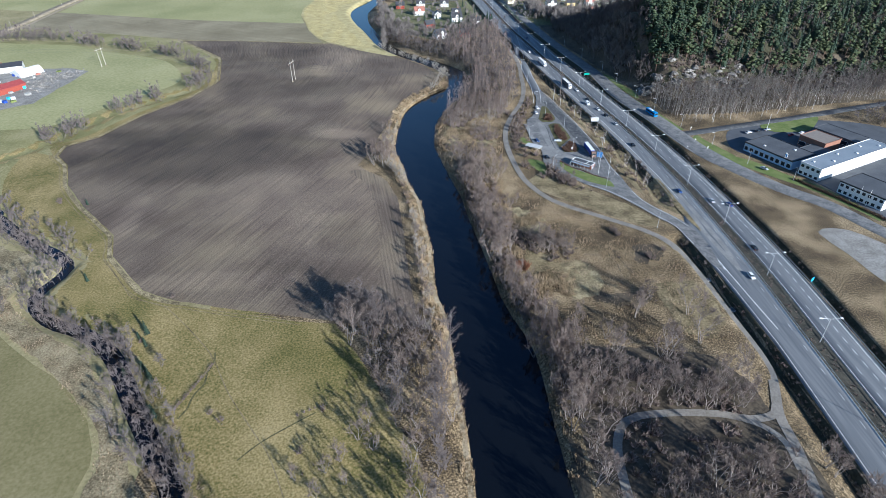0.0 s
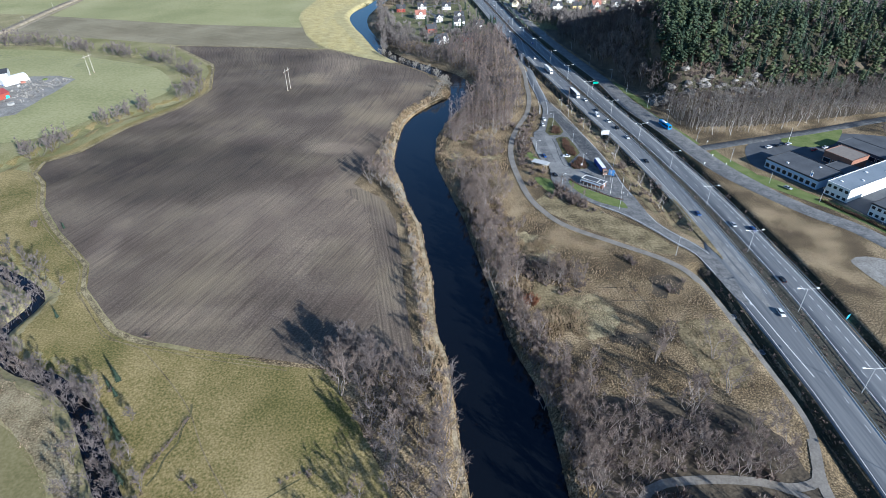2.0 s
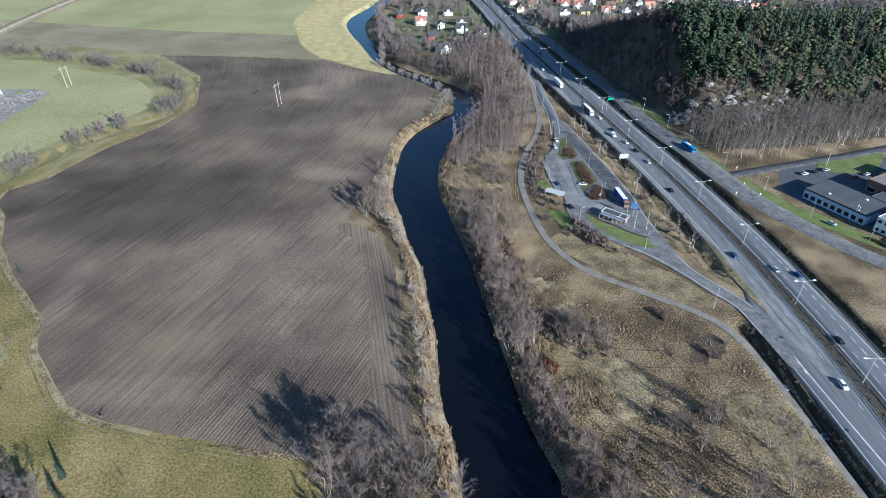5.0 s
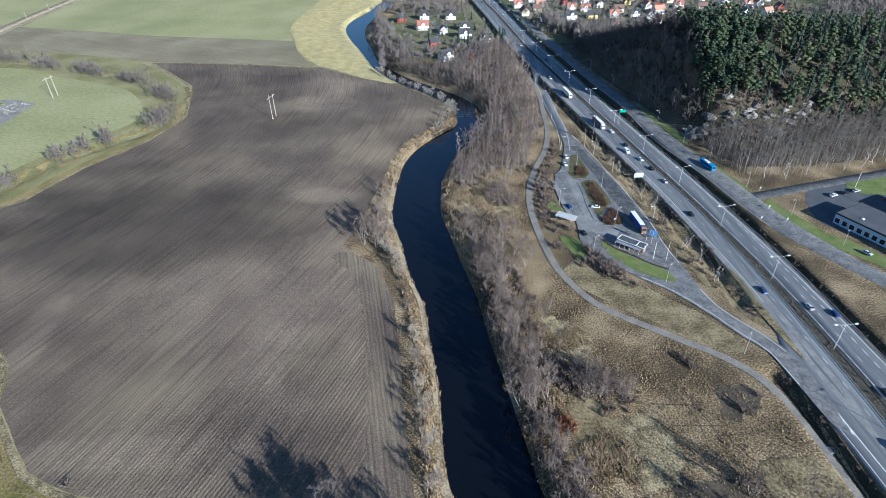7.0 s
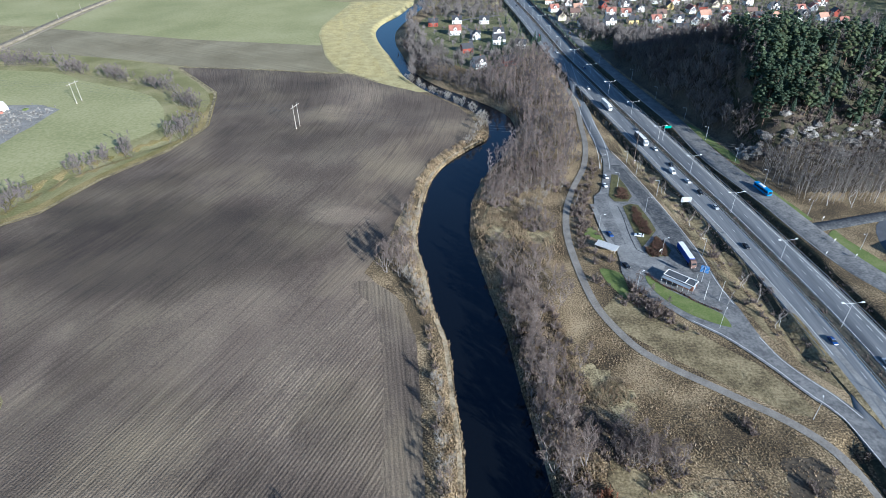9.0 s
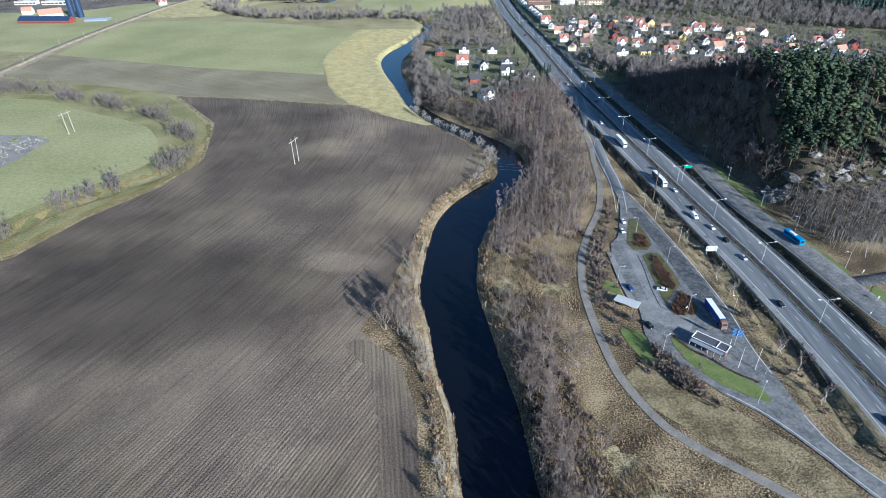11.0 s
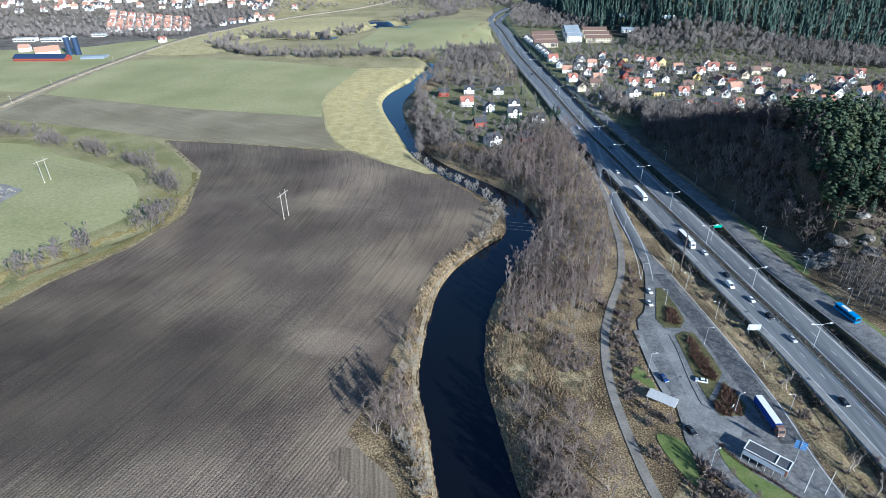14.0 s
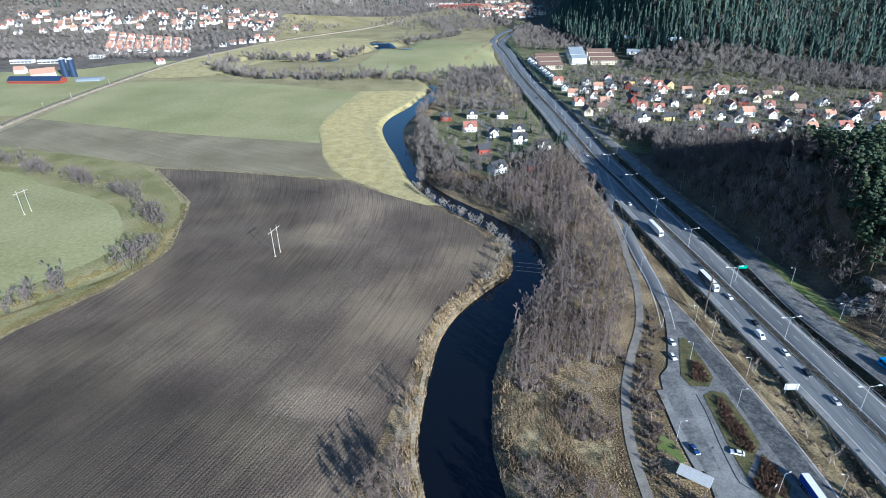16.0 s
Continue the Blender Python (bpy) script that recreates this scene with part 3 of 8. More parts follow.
def patch(name, outline, mat, lift, label, category="field", step=5.0, ragged=0.0, curve=True, kind="structure", cell=None):
    """A sheet of other ground laid on the land, cut to a closed outline."""
    o = np.array(outline, float)
    if curve:
        o = spline(outline, step, True)[:, :2]
    else:
        o = np.vstack([np.linspace(p, q, max(2, int(np.hypot(*(q - p)) / step)), endpoint=False) for p, q in zip(o, np.roll(o, -1, axis=0))])
    if ragged:
        o = o + np.array([[noise.noise(Vector((p[0] * 0.31, p[1] * 0.31, 3.0))), noise.noise(Vector((p[0] * 0.31, p[1] * 0.31, 9.0)))] for p in o]) * ragged
    c = cell or step
    gx, gy = np.meshgrid(np.arange(o[:, 0].min(), o[:, 0].max(), c), np.arange(o[:, 1].min(), o[:, 1].max(), c))
    gx, gy = gx.ravel() + 0.013, gy.ravel() + 0.017
    keep = inside(o, gx, gy)
    dist, _, _ = near_line(gx, gy, np.vstack([o, o[:1]]))
    keep &= dist > c * 0.4
    pts = [Vector(p) for p in o] + [Vector(p) for p in zip(gx[keep], gy[keep])]
    vs, _, fs, *_ = delaunay_2d_cdt(pts, [], [list(range(len(o)))], 1, 1e-4)
    a = np.array([tuple(p) for p in vs])
    z = height(a[:, 0], a[:, 1]) + lift
    me = arrays_mesh(name, np.column_stack([a, z]), np.array(fs), mat)
    me.polygons.foreach_set("use_smooth", [True] * len(me.polygons))
    return tagged(new(name, me), label, category, kind=kind)


def ribbon(name, line, left, right, mat, lift, label, category, kind="structure", skirt=0.0, parent=None, level=None, drape=False):
    """A strip along a line; left and right: offsets to its right, numbers or one per point. skirt: how far its edges go down."""
    line = np.array(line, float)[:, :2]
    d = np.gradient(line, axis=0)
    d /= np.linalg.norm(d, axis=1)[:, None]
    nrm = np.column_stack([d[:, 1], -d[:, 0]])
    cols = [np.broadcast_to(left, len(line)), np.broadcast_to(right, len(line))]
    wide = float(np.max(np.abs(cols[1] - cols[0])))
    k = max(2, int(wide / (1.0 if drape else 4)) + 1)
    rows = []
    for t in np.linspace(0, 1, k):
        p = line + nrm * (cols[0] * (1 - t) + cols[1] * t)[:, None]
        rows.append(p)
    mid = line + nrm * ((cols[0] + cols[1]) / 2)[:, None]
    zc = height(mid[:, 0], mid[:, 1]) + lift if level is None else np.full(len(line), level + lift)
    v, tri = [], []
    if skirt:
        rows = [rows[0] - nrm * skirt] + rows + [rows[-1] + nrm * skirt]
    n = len(line)
    for j, r in enumerate(rows):
        z = height(r[:, 0], r[:, 1]) + lift if drape else zc - (skirt if skirt and j in (0, len(rows) - 1) else 0)
        v.append(np.column_stack([r, z]))
    v = np.vstack(v)
    for j in range(len(rows) - 1):
        i = np.arange(n - 1) + j * n
        tri += [np.stack([i, i + n, i + n + 1], 1), np.stack([i, i + n + 1, i + 1], 1)]
    tri = np.concatenate(tri)[:, ::-1]
    me = arrays_mesh(name, v, tri, mat)
    ob = new(name, me)
    if parent is not None:
        ob.parent = parent
        if label:
            ob["label"] = label
        return ob
    return tagged(ob, label, category, kind=kind)


def dashes(name, line, off, width, dash, gap, lift, parent, label=""):
    """Broken line painted along a road, one mesh for the stretch."""
    line = np.array(line, float)[:, :2]
    s = np.concatenate([[0], np.cumsum(np.linalg.norm(np.diff(line, axis=0), axis=1))])
    d = np.gradient(line, axis=0)
    d /= np.linalg.norm(d, axis=1)[:, None]
    nrm = np.column_stack([d[:, 1], -d[:, 0]])
    off = np.broadcast_to(off, len(line))
    g = Geo()
    level = zline(line)
    for a in np.arange(0, s[-1] - dash, dash + gap):
        q = []
        for t in (a, a + dash):
            x, y = np.interp(t, s, line[:, 0]), np.interp(t, s, line[:, 1])
            nx, ny, o = np.interp(t, s, nrm[:, 0]), np.interp(t, s, nrm[:, 1]), np.interp(t, s, off)
            z = np.interp(t, s, level) + lift
            q.append([(x + nx * (o + e), y + ny * (o + e), z) for e in (-width / 2, width / 2)])
        g.face([q[0][0], q[0][1], q[1][1], q[1][0]])
    return part(name, g, M_PAINT, parent, label)


def zline(line):
    return height(line[:, 0], line[:, 1])


ground = build_ground()

# river water
ribbon("river", np.vstack([RIVER, RIVER_FAR[1:]]), np.concatenate([-RIVER[:, 2] / 2 - 5, -RIVER_FAR[1:, 2] / 2 - 5]), np.concatenate([RIVER[:, 2] / 2 + 5, RIVER_FAR[1:, 2] / 2 + 5]),
       M_WATER, 0.0, "calm dark blue river winding through the valley", "river", level=-3.0)
ribbon("creek", CREEK, -4.5, 4.5, M_WATER, 0.0, "narrow dark creek between bare trees", "creek", level=0.1)

# fields and meadows
FIELD_WEST = [(-48, 176), (-81, 184), (-105, 190.8), (-112, 193), (-125, 200), (-142.6, 219.8), (-149, 227.4), (-156.6, 246.4), (-186, 277.6), (-206.6, 303.7), (-221, 333), (-233, 346),
         (-235, 360.7), (-219.7, 374.5), (-205, 413), (-181, 452), (-171, 484), (-170, 493), (-174.5, 512), (-184, 552), (-187.5, 562), (-244, 631), (-185, 621), (-128, 608), (-101, 602)]
FIELD_EAST = [(-88, 602), (-58, 579), (-31.6, 563),
         (-10.5, 546), (5, 526), (15, 502.7), (17.5, 488), (12.6, 467), (5.8, 456), (-5.3, 446), (-14.2, 434), (-19.2, 413.6), (-22.3, 395.6), (-26, 377), (-29, 366),
         (-32, 345), (-37, 330), (-39.9, 319.8), (-33.7, 312.4), (-24.8, 304.7), (-18.8, 291), (-14.3, 275), (-12, 250), (-10.5, 230), (-8.5, 205), (-6, 185), (-5.4, 172), (-30, 172)]
FIELD = FIELD_WEST + FIELD_EAST
patch("ploughed_field", FIELD, M_PLOUGH, 0.16, "bare brown ploughed field with long furrows", "field", 4.0, 0.5, curve=False)
patch("near_meadow", [(-48, 174), (-105, 189), (-126, 198), (-150, 224), (-164, 216), (-160, 190), (-124, 170), (-104, 138), (-84, 108), (-66, 66), (-30, 0), (-6, 0), (-4, 100), (-12, 121), (-24, 147), (-38, 172)],
      M_MEADOW, 0.08, "olive green grass meadow beside the field", "meadow", 4.0, 1.5)
patch("slope_meadow", [(-150, 226), (-158, 247), (-188, 279), (-208, 305), (-223, 333), (-237, 347), (-255, 350), (-250, 318), (-228, 276), (-205, 256), (-182, 243), (-164, 226)],
      M_MEADOW, 0.08, "green grass slope between creek and field", "meadow", 4.0, 1.0)
patch("brook_meadow", [(-150, 228), (-190, 284), (-238, 349), (-244, 364), (-229, 378), (-213, 415), (-189, 455), (-179, 486), (-181, 508), (-194, 560), (-250, 627), (-300, 655), (-412, 690), (-620, 690), (-620, 380), (-330, 370), (-290, 330), (-255, 290), (-215, 262), (-170, 232)], M_BROOKSIDE, 0.05, "grassy meadow along the field brook", "meadow", 6.0, 1.0)
patch("mown_field", [(-600, 280), (-260, 250), (-190, 190), (-171, 173.5), (-149, 157), (-131, 144.5), (-117, 129), (-110, 117), (-108, 100), (-120, 40), (-600, -100)],
      M_MOWN, 0.10, "olive mown grass field with curved edge", "field", 8.0, 0.8)
patch("creekside_rough", [(-300, 296), (-262, 276), (-236, 262), (-208, 240), (-188, 230), (-178, 214), (-182, 200), (-172, 188), (-150, 172), (-134, 162), (-122, 148), (-110, 134), (-99, 116), (-90, 100), (-84, 80), (-104, 80), (-106, 100), (-106, 112), (-111, 124), (-120, 134), (-132, 145), (-150, 160), (-170, 176), (-190, 192), (-262, 252), (-300, 256)],
      M_CREEKSIDE, 0.13, "bleached tussocky grass between creek and mown field", "meadow", 3.0, 1.6)
patch("hay_field", [(-620, 420), (-330, 395), (-262, 400), (-240, 432), (-222, 458), (-207, 480), (-205, 500), (-222, 536), (-248, 563), (-312, 596), (-384, 628), (-620, 640)],
      M_HAY, 0.08, "pale green winter hay field", "field", 8.0, 1.0)
patch("harrowed_field", [(-440, 786), (-277, 733), (-127.5, 696), (-117, 655), (-96.5, 607), (-182, 620), (-245, 635), (-295, 655), (-412, 690), (-452, 700), (-456, 760), (-452, 786)],
      M_STUBBLE, 0.12, "tan harrowed field strip", "field", 8.0, curve=False)
patch("green_field", [(-448, 786), (-400, 770), (-340, 750), (-278, 729.5), (-200, 710), (-131, 692), (-128, 693), (-138, 735), (-141, 772), (-134, 830), (-126, 890), (-129, 894), (-190, 920), (-253, 946), (-353, 972), (-425, 968), (-446, 960), (-454, 900)],
      M_HAY, 0.20, "wide winter green field", "field", 8.0, curve=False)
patch("straw_meadow", [(-125, 898), (-85, 893), (-62, 868), (-73, 825), (-90, 795), (-95, 750), (-80, 705), (-68, 668), (-55, 625), (-43, 590), (-30, 572), (-58, 582), (-92, 609), (-115, 652), (-128, 700), (-139, 740), (-142, 772), (-135, 830), (-129, 885)],
      M_YELLOW, 0.16, "straw coloured dry meadow beside the river", "meadow", 5.0, 0.4)
patch("far_pasture", [(-440, 1000), (-350, 1000), (-330, 1060), (-290, 1110), (-240, 1100), (-205, 1130), (-160, 1185), (-145, 1270), (-200, 1350), (-330, 1320), (-420, 1190), (-445, 1100)],
      M_YELLOW, 0.3, "pale pasture on low knolls", "meadow", 14.0)
patch("river_pool", [(-167.9, 1278), (-155, 1305), (-132, 1274), (-110, 1233), (-87.6, 1196), (-85, 1168), (-112, 1181), (-134, 1212), (-157, 1238)], M_WATER, 0.9, "blue bend of the river in the far meadows", "river", 12.0)
patch("river_pool", [(-236, 1153), (-206, 1140), (-191, 1109), (-213, 1092)], M_WATER, 0.9, "blue bend of the river in the far meadows", "river", 10.0)
patch("garden_plot", [(-5, 902), (38, 900), (41, 831), (16, 808), (-5, 820)], M_STUBBLE, 0.3, "small brown ploughed plot behind the gardens", "field", 5.0)
patch("knoll_field", [(-150, 1010), (-40, 1000), (35, 1010), (46, 1140), (36, 1230), (-60, 1290), (-120, 1240), (-140, 1150)], M_HAY, 0.3, "green field on a low knoll", "field", 14.0)
patch("farm_pasture", [(-900, 830), (-640, 840), (-475, 800), (-472, 900), (-462, 1020), (-445, 1120), (-520, 1110), (-600, 1060), (-900, 1010)], M_HAY, 0.1, "green pasture round the farm", "field", 14.0)
patch("headland", [(-6.5, 176), (-9, 205), (-11, 230), (-12.5, 250), (-15, 275), (-19.5, 291), (-25.5, 304), (-36, 313), (-44, 311), (-34, 296), (-27, 270), (-24.5, 245), (-22, 215), (-20, 180)], M_HEADLAND, 0.20, "headland ploughed along the field edge", "field", 3.0, 2.6)
patch("gardens", [(112, 690), (150, 664), (235, 660), (420, 672), (460, 760), (470, 850), (330, 930), (250, 1000), (235, 1110), (100, 1120), (104, 960), (112, 860), (122, 740)], M_GARDEN, 0.12, "winter gardens and lawns between the houses", "garden", 14.0)
patch("riverside_gardens", [(-36, 700), (-20, 670), (20, 612), (62, 640), (80, 680), (72, 740), (60, 830), (-20, 820), (-36, 760)], M_GARDEN, 0.12, "winter gardens round the riverside houses", "garden", 10.0)
# litter tone that also carries the shade of scrub and trees
patch("scrub_floor", [(46, 60), (46, 130), (50, 148), (62, 156), (90, 152), (104, 148), (112, 138), (114, 124), (112, 60)], M_FLOOR, 0.07, "leaf litter under the scrub, darkened for tree shade", "ground", 4.0, 2.5)
for o in (-0.9, 0.9):       # wheel tracks and trodden trails
    ribbon("wheel_track", spline([(-52, 173.5), (-82, 181), (-106, 188), (-114, 190), (-128, 198), (-145, 217.5), (-152, 226), (-160, 245), (-189, 276), (-209, 302), (-224, 331), (-237, 345), (-241, 362), (-226, 377)], 4), o - 0.22, o + 0.22, M_VERGE, 0.14, "worn wheel track along the field edge", "track")
ribbon("trodden_trail", spline([(-151.8, 225), (-135, 204), (-127, 194.6), (-113, 189), (-105, 182), (-92, 168), (-82.4, 156), (-72, 138), (-59, 120), (-52, 110), (-40, 85)], 3), -0.22, 0.22, M_VERGE, 0.13, "narrow dark trodden trail in the meadow", "track")
ribbon("field_drain", spline([(-82.5, 159), (-81.3, 154), (-82.4, 149), (-82.0, 143), (-84.2, 138), (-84.6, 132), (-86.5, 128)], 2), -0.35, 0.35, M_ISLAND, 0.13, "short dark overgrown field drain", "ditch")
ribbon("meadow_ditch", spline([(-62.3, 110.1), (-56.4, 116.3), (-48.9, 121.8), (-40.1, 127.6)], 2), -0.28, 0.22, M_ISLAND, 0.13, "narrow dark ditch across the meadow", "ditch")
ribbon("drain_line", spline([(83.8, 227.3), (87.7, 210.8), (87.7, 201.7)], 3), -0.2, 0.2, M_FLOOR, 0.07, "thin dark drain line in the rough grass", "ditch")
ribbon("drain_line", spline([(88.3, 223.1), (93.4, 198.2)], 3), -0.2, 0.2, M_FLOOR, 0.07, "thin dark drain line in the rough grass", "ditch")
ribbon("drain_line", spline([(74.5, 216.8), (91.6, 215.6), (87.2, 221.9)], 3), -0.2, 0.2, M_FLOOR, 0.07, "thin dark drain line in the rough grass", "ditch")
ribbon("drain_line", spline([(68.2, 228.2), (77.9, 226.9)], 3), -0.2, 0.2, M_FLOOR, 0.07, "thin dark drain line in the rough grass", "ditch")
ribbon("drain_line", spline([(78.7, 207.3), (97.1, 206.3)], 3), -0.2, 0.2, M_FLOOR, 0.07, "thin dark drain line in the rough grass", "ditch")
ribbon("drain_line", spline([(67.8, 197.5), (72.9, 187.3)], 3), -0.2, 0.2, M_FLOOR, 0.07, "thin dark drain line in the rough grass", "ditch")
ribbon("drain_line", spline([(58.0, 221.0), (58.8, 206.6)], 3), -0.2, 0.2, M_FLOOR, 0.07, "thin dark drain line in the rough grass", "ditch")
patch("straw_patch", [(19.1, 378.9), (34.0, 375.9), (41.7, 365.5), (49.7, 350.7), (44.5, 339.8), (32.9, 348.0), (19.1, 344.2), (15.4, 358.2)], M_REED, 0.059, "bright straw coloured reed patch", "ground", 1.6, 3.5)
patch("straw_patch", [(32.8, 258.2), (46.3, 263.5), (56.5, 257.7), (62.0, 247.7), (56.2, 237.5), (46.8, 248.6), (32.3, 247.3)], M_REED, 0.068, "bright straw coloured reed patch", "ground", 1.6, 3.5)
# scrub shadow painted as a dark patch
patch("dark_sedge", [(35.2, 244.7), (47.4, 240.9), (58.6, 234.5), (65.9, 230.7), (53.2, 221.4), (44.4, 226.6), (37.7, 234.3)], M_FLOOR, 0.077, "dark patch on the rough grass", "ground", 1.6, 3.5)
patch("dark_sedge", [(100.1, 221.3), (111.1, 223.3), (112.8, 216.7), (106.5, 209.8), (98.0, 208.0)], M_FLOOR, 0.086, "dark patch on the rough grass", "ground", 1.6, 3.5)
# tree shadow painted dark on the grass
patch("dark_sedge", [(70.7, 190.5), (81.4, 187.0), (94.9, 186.3), (93.7, 180.5), (70.8, 181.7)], M_FLOOR, 0.095, "dark patch on the rough grass", "ground", 1.6, 3.5)
patch("straw_patch", [(56.2, 208.5), (72.2, 211.6), (77.7, 195.3), (69.9, 184.8), (57.3, 191.0)], M_REED, 0.104, "bright straw coloured reed patch", "ground", 1.6, 3.5)
patch("moss_patch", [(48.3, 221.7), (57.1, 217.5), (62.8, 204.4), (54.4, 194.3), (47.2, 200.9), (46.1, 212.1)], M_VERGE, 0.113, "olive mossy patch in the rough grass", "ground", 1.6, 3.5)
patch("moss_patch", [(100.1, 190.1), (118.1, 192.7), (121.8, 174.7), (111.1, 156.6), (101.0, 163.2)], M_VERGE, 0.122, "olive mossy patch in the rough grass", "ground", 1.6, 3.5)
margin = np.array(FIELD[2:27], float)      # pale grass margin left unploughed
margin = np.vstack([np.linspace(p, q, max(2, int(np.hypot(*(q - p)) / 4)), endpoint=False) for p, q in zip(margin[:-1], margin[1:])])
ribbon("field_margin", margin, -2.6, -0.6, M_REED, 0.19, "pale dry grass margin round the ploughed field", "verge", drape=True)


# ---- roads ----
AXIS = MOTOR
AY = AXIS[:, 1]
L_OUT = np.interp(AY, [60, 150, 195, 215, 232, 246, 275, 700, 1000], [-16.8, -17.2, -20.5, -22, -24.2, -16.2, -15.4, -15.2, -14])
L_IN = np.interp(AY, [196, 354], [-4.4, -3.2])
R_IN = np.interp(AY, [196, 354], [2.4, 0.7])
R_OUT = np.interp(AY, [196, 354], [15.4, 12.6])
motorway = ribbon("motorway", AXIS, L_OUT, L_IN, M_ASPHALT, 0.30, "worn grey asphalt motorway carriageway", "road", skirt=0.8)
motorway_far = ribbon("motorway_outbound", AXIS, R_IN, R_OUT, M_ASPHALT, 0.30, "grey asphalt motorway carriageway with bus lane", "road", skirt=0.8)
# reserve kept darker than the verges
ribbon("central_reserve", AXIS, L_IN + 0.1, R_IN - 0.1, M_MEDIAN, 0.14, "narrow dark central reserve", "verge")
ma, mb2 = (AY > 40) & (AY < 228), (AY > 268) & (AY < 1000)
# dark sheet stands in for the shade on the ditch slope
for m in (ma, mb2):
    ribbon("ditch_slope", AXIS[m], L_OUT[m] - 5.0, L_OUT[m] - 0.7, M_MOSS_SHADE, 0.07, "steep roadside slope with scrub, shade painted dark", "slope", drape=True)
mc = (AY > 40) & (AY < 1000)
FRONT_X = [(150, 110), (244, 70), (287, 45), (308, 30), (324, 25.6), (350, 25.8), (378, 25), (401, 23.6), (430, 23.2), (458, 24), (490, 26.5), (534, 26), (622, 25), (725, 23), (805, 20), (900, 18), (1000, 17)]
CUT = np.interp(AY, *zip(*FRONT_X)) - 5.0
CUT = np.where(AY < 320, R_OUT + 6.2, np.maximum(R_OUT + 2.0, CUT))
# shade of the west-facing cutting, laid on as a dark sheet
ribbon("cutting_slope", AXIS[mc], R_OUT[mc] + 0.7, CUT[mc], M_MOSS_SHADE, 0.07, "steep cutting slope beside the bus lane, shade painted dark", "slope", drape=True)
near = AXIS[(AY > 40) & (AY < 1300)]
ny = near[:, 1]


def edge_line(off, a, b, parent, width=0.22):
    m = (AY >= a) & (AY <= b)
    ribbon("edge_line", AXIS[m], off[m] - width / 2, off[m] + width / 2, M_PAINT, 0.306, "", "", parent=parent)


edge_line(L_IN - 0.6, 40, 1300, motorway)
edge_line(R_IN + 0.6, 40, 1300, motorway_far)
edge_line(R_OUT - 1.6, 40, 1300, motorway_far)
edge_line(L_OUT + 0.9, 40, 228, motorway)
shoulder_line = np.full(len(AY), -12.2)
edge_line(shoulder_line, 262, 1300, motorway)
dashes("lane_dashes", near, -7.2, 0.18, 3.2, 8.8, 0.308, motorway)
dashes("lane_dashes", near, 5.9, 0.18, 3.2, 8.8, 0.308, motorway_far)
mb = (ny > 60) & (ny < 330)
dashes("bus_lane_dashes", near[mb], 10.1, 0.3, 3.2, 3.2, 0.308, motorway_far)
ms = (AY > 250) & (AY < 900)
ribbon("hard_shoulder", AXIS[ms], L_OUT[ms] + 0.1, np.interp(AY[ms], [250, 265], [-14.5, -12.5]), M_SHOULDER, 0.305, "pale worn hard shoulder", "", parent=motorway)
ribbon("hard_shoulder", AXIS[ms], R_OUT[ms] - np.interp(AY[ms], [250, 420], [1.2, 2.8]), R_OUT[ms] - 0.1, M_SHOULDER, 0.305, "", "", parent=motorway_far)
gore = Geo()
for k in range(7):          # painted chevrons where the slip road joins
    y0 = 226 - 4.2 * k
    x0 = 133.6 + 0.25 * k
    gore.face([(x0 - 0.9 + 0.1 * k, y0, 0.33), (x0 + 0.2, y0 + 1.9, 0.33), (x0 + 0.6, y0 + 1.4, 0.33), (x0 - 0.4 + 0.1 * k, y0 - 0.7, 0.33)])
ribbon("gore_strip", spline([(140.1, 249.6), (139.9, 241.1), (139.5, 230.0), (140.3, 219.2), (140.9, 209.3), (141.8, 201.9), (142.1, 194.8)], 3), -1.1, 1.1, M_SHOULDER, 0.318, "pale worn strip beside the merging lane", "", parent=motorway)
part("chevrons", gore, M_PAINT, motorway)
ribbon("merge_line", spline([(133.4, 240), (134.6, 225), (135.6, 205), (136.8, 180), (138, 160)], 5), -0.2, 0.2, M_PAINT, 0.309, "", "", parent=motorway)

REST = [(97.5, 446), (102.4, 425), (104.1, 413), (107.7, 390.3), (110, 374.4), (112.3, 355), (114.8, 331.3), (114.6, 318.6), (114.8, 305), (116.2, 295), (117.6, 276.5), (120.3, 265), (125.2, 255.5),
        (130.3, 247.5), (134.5, 238), (136.5, 222), (134, 200), (131, 205), (129.2, 222), (127, 238), (122.5, 245), (118.3, 252.6), (115, 259), (109, 269), (102.5, 277.8), (94, 286), (86, 296.5),
        (81.5, 301.5), (77.3, 309), (75, 318), (76.3, 328), (76.8, 341), (73.4, 356), (74.9, 374), (77, 388), (81, 392.5), (86, 408), (91, 428.6), (92.8, 446)]
rest_area = patch("rest_area", REST, M_OLDASPH, 0.34, "patched asphalt lay-by with parking lanes", "parking", 3.0, cell=5)
ribbon("slip_road", spline([(103, 625), (100.5, 590), (98, 550), (96, 515), (95, 485), (95, 462), (95.2, 440)], 6), -3.3, 3.3, M_ASPHALT, 0.33, "narrow asphalt exit slip road", "road", skirt=0.6)
slip = spline([(103, 625), (100.5, 590), (98, 550), (96, 515), (95, 485), (95, 462), (93.2, 440), (90, 420)], 6)
for o in (-2.9, 2.9):
    ribbon("edge_line", slip, o - 0.12, o + 0.12, M_PAINT, 0.35, "", "", parent=rest_area)
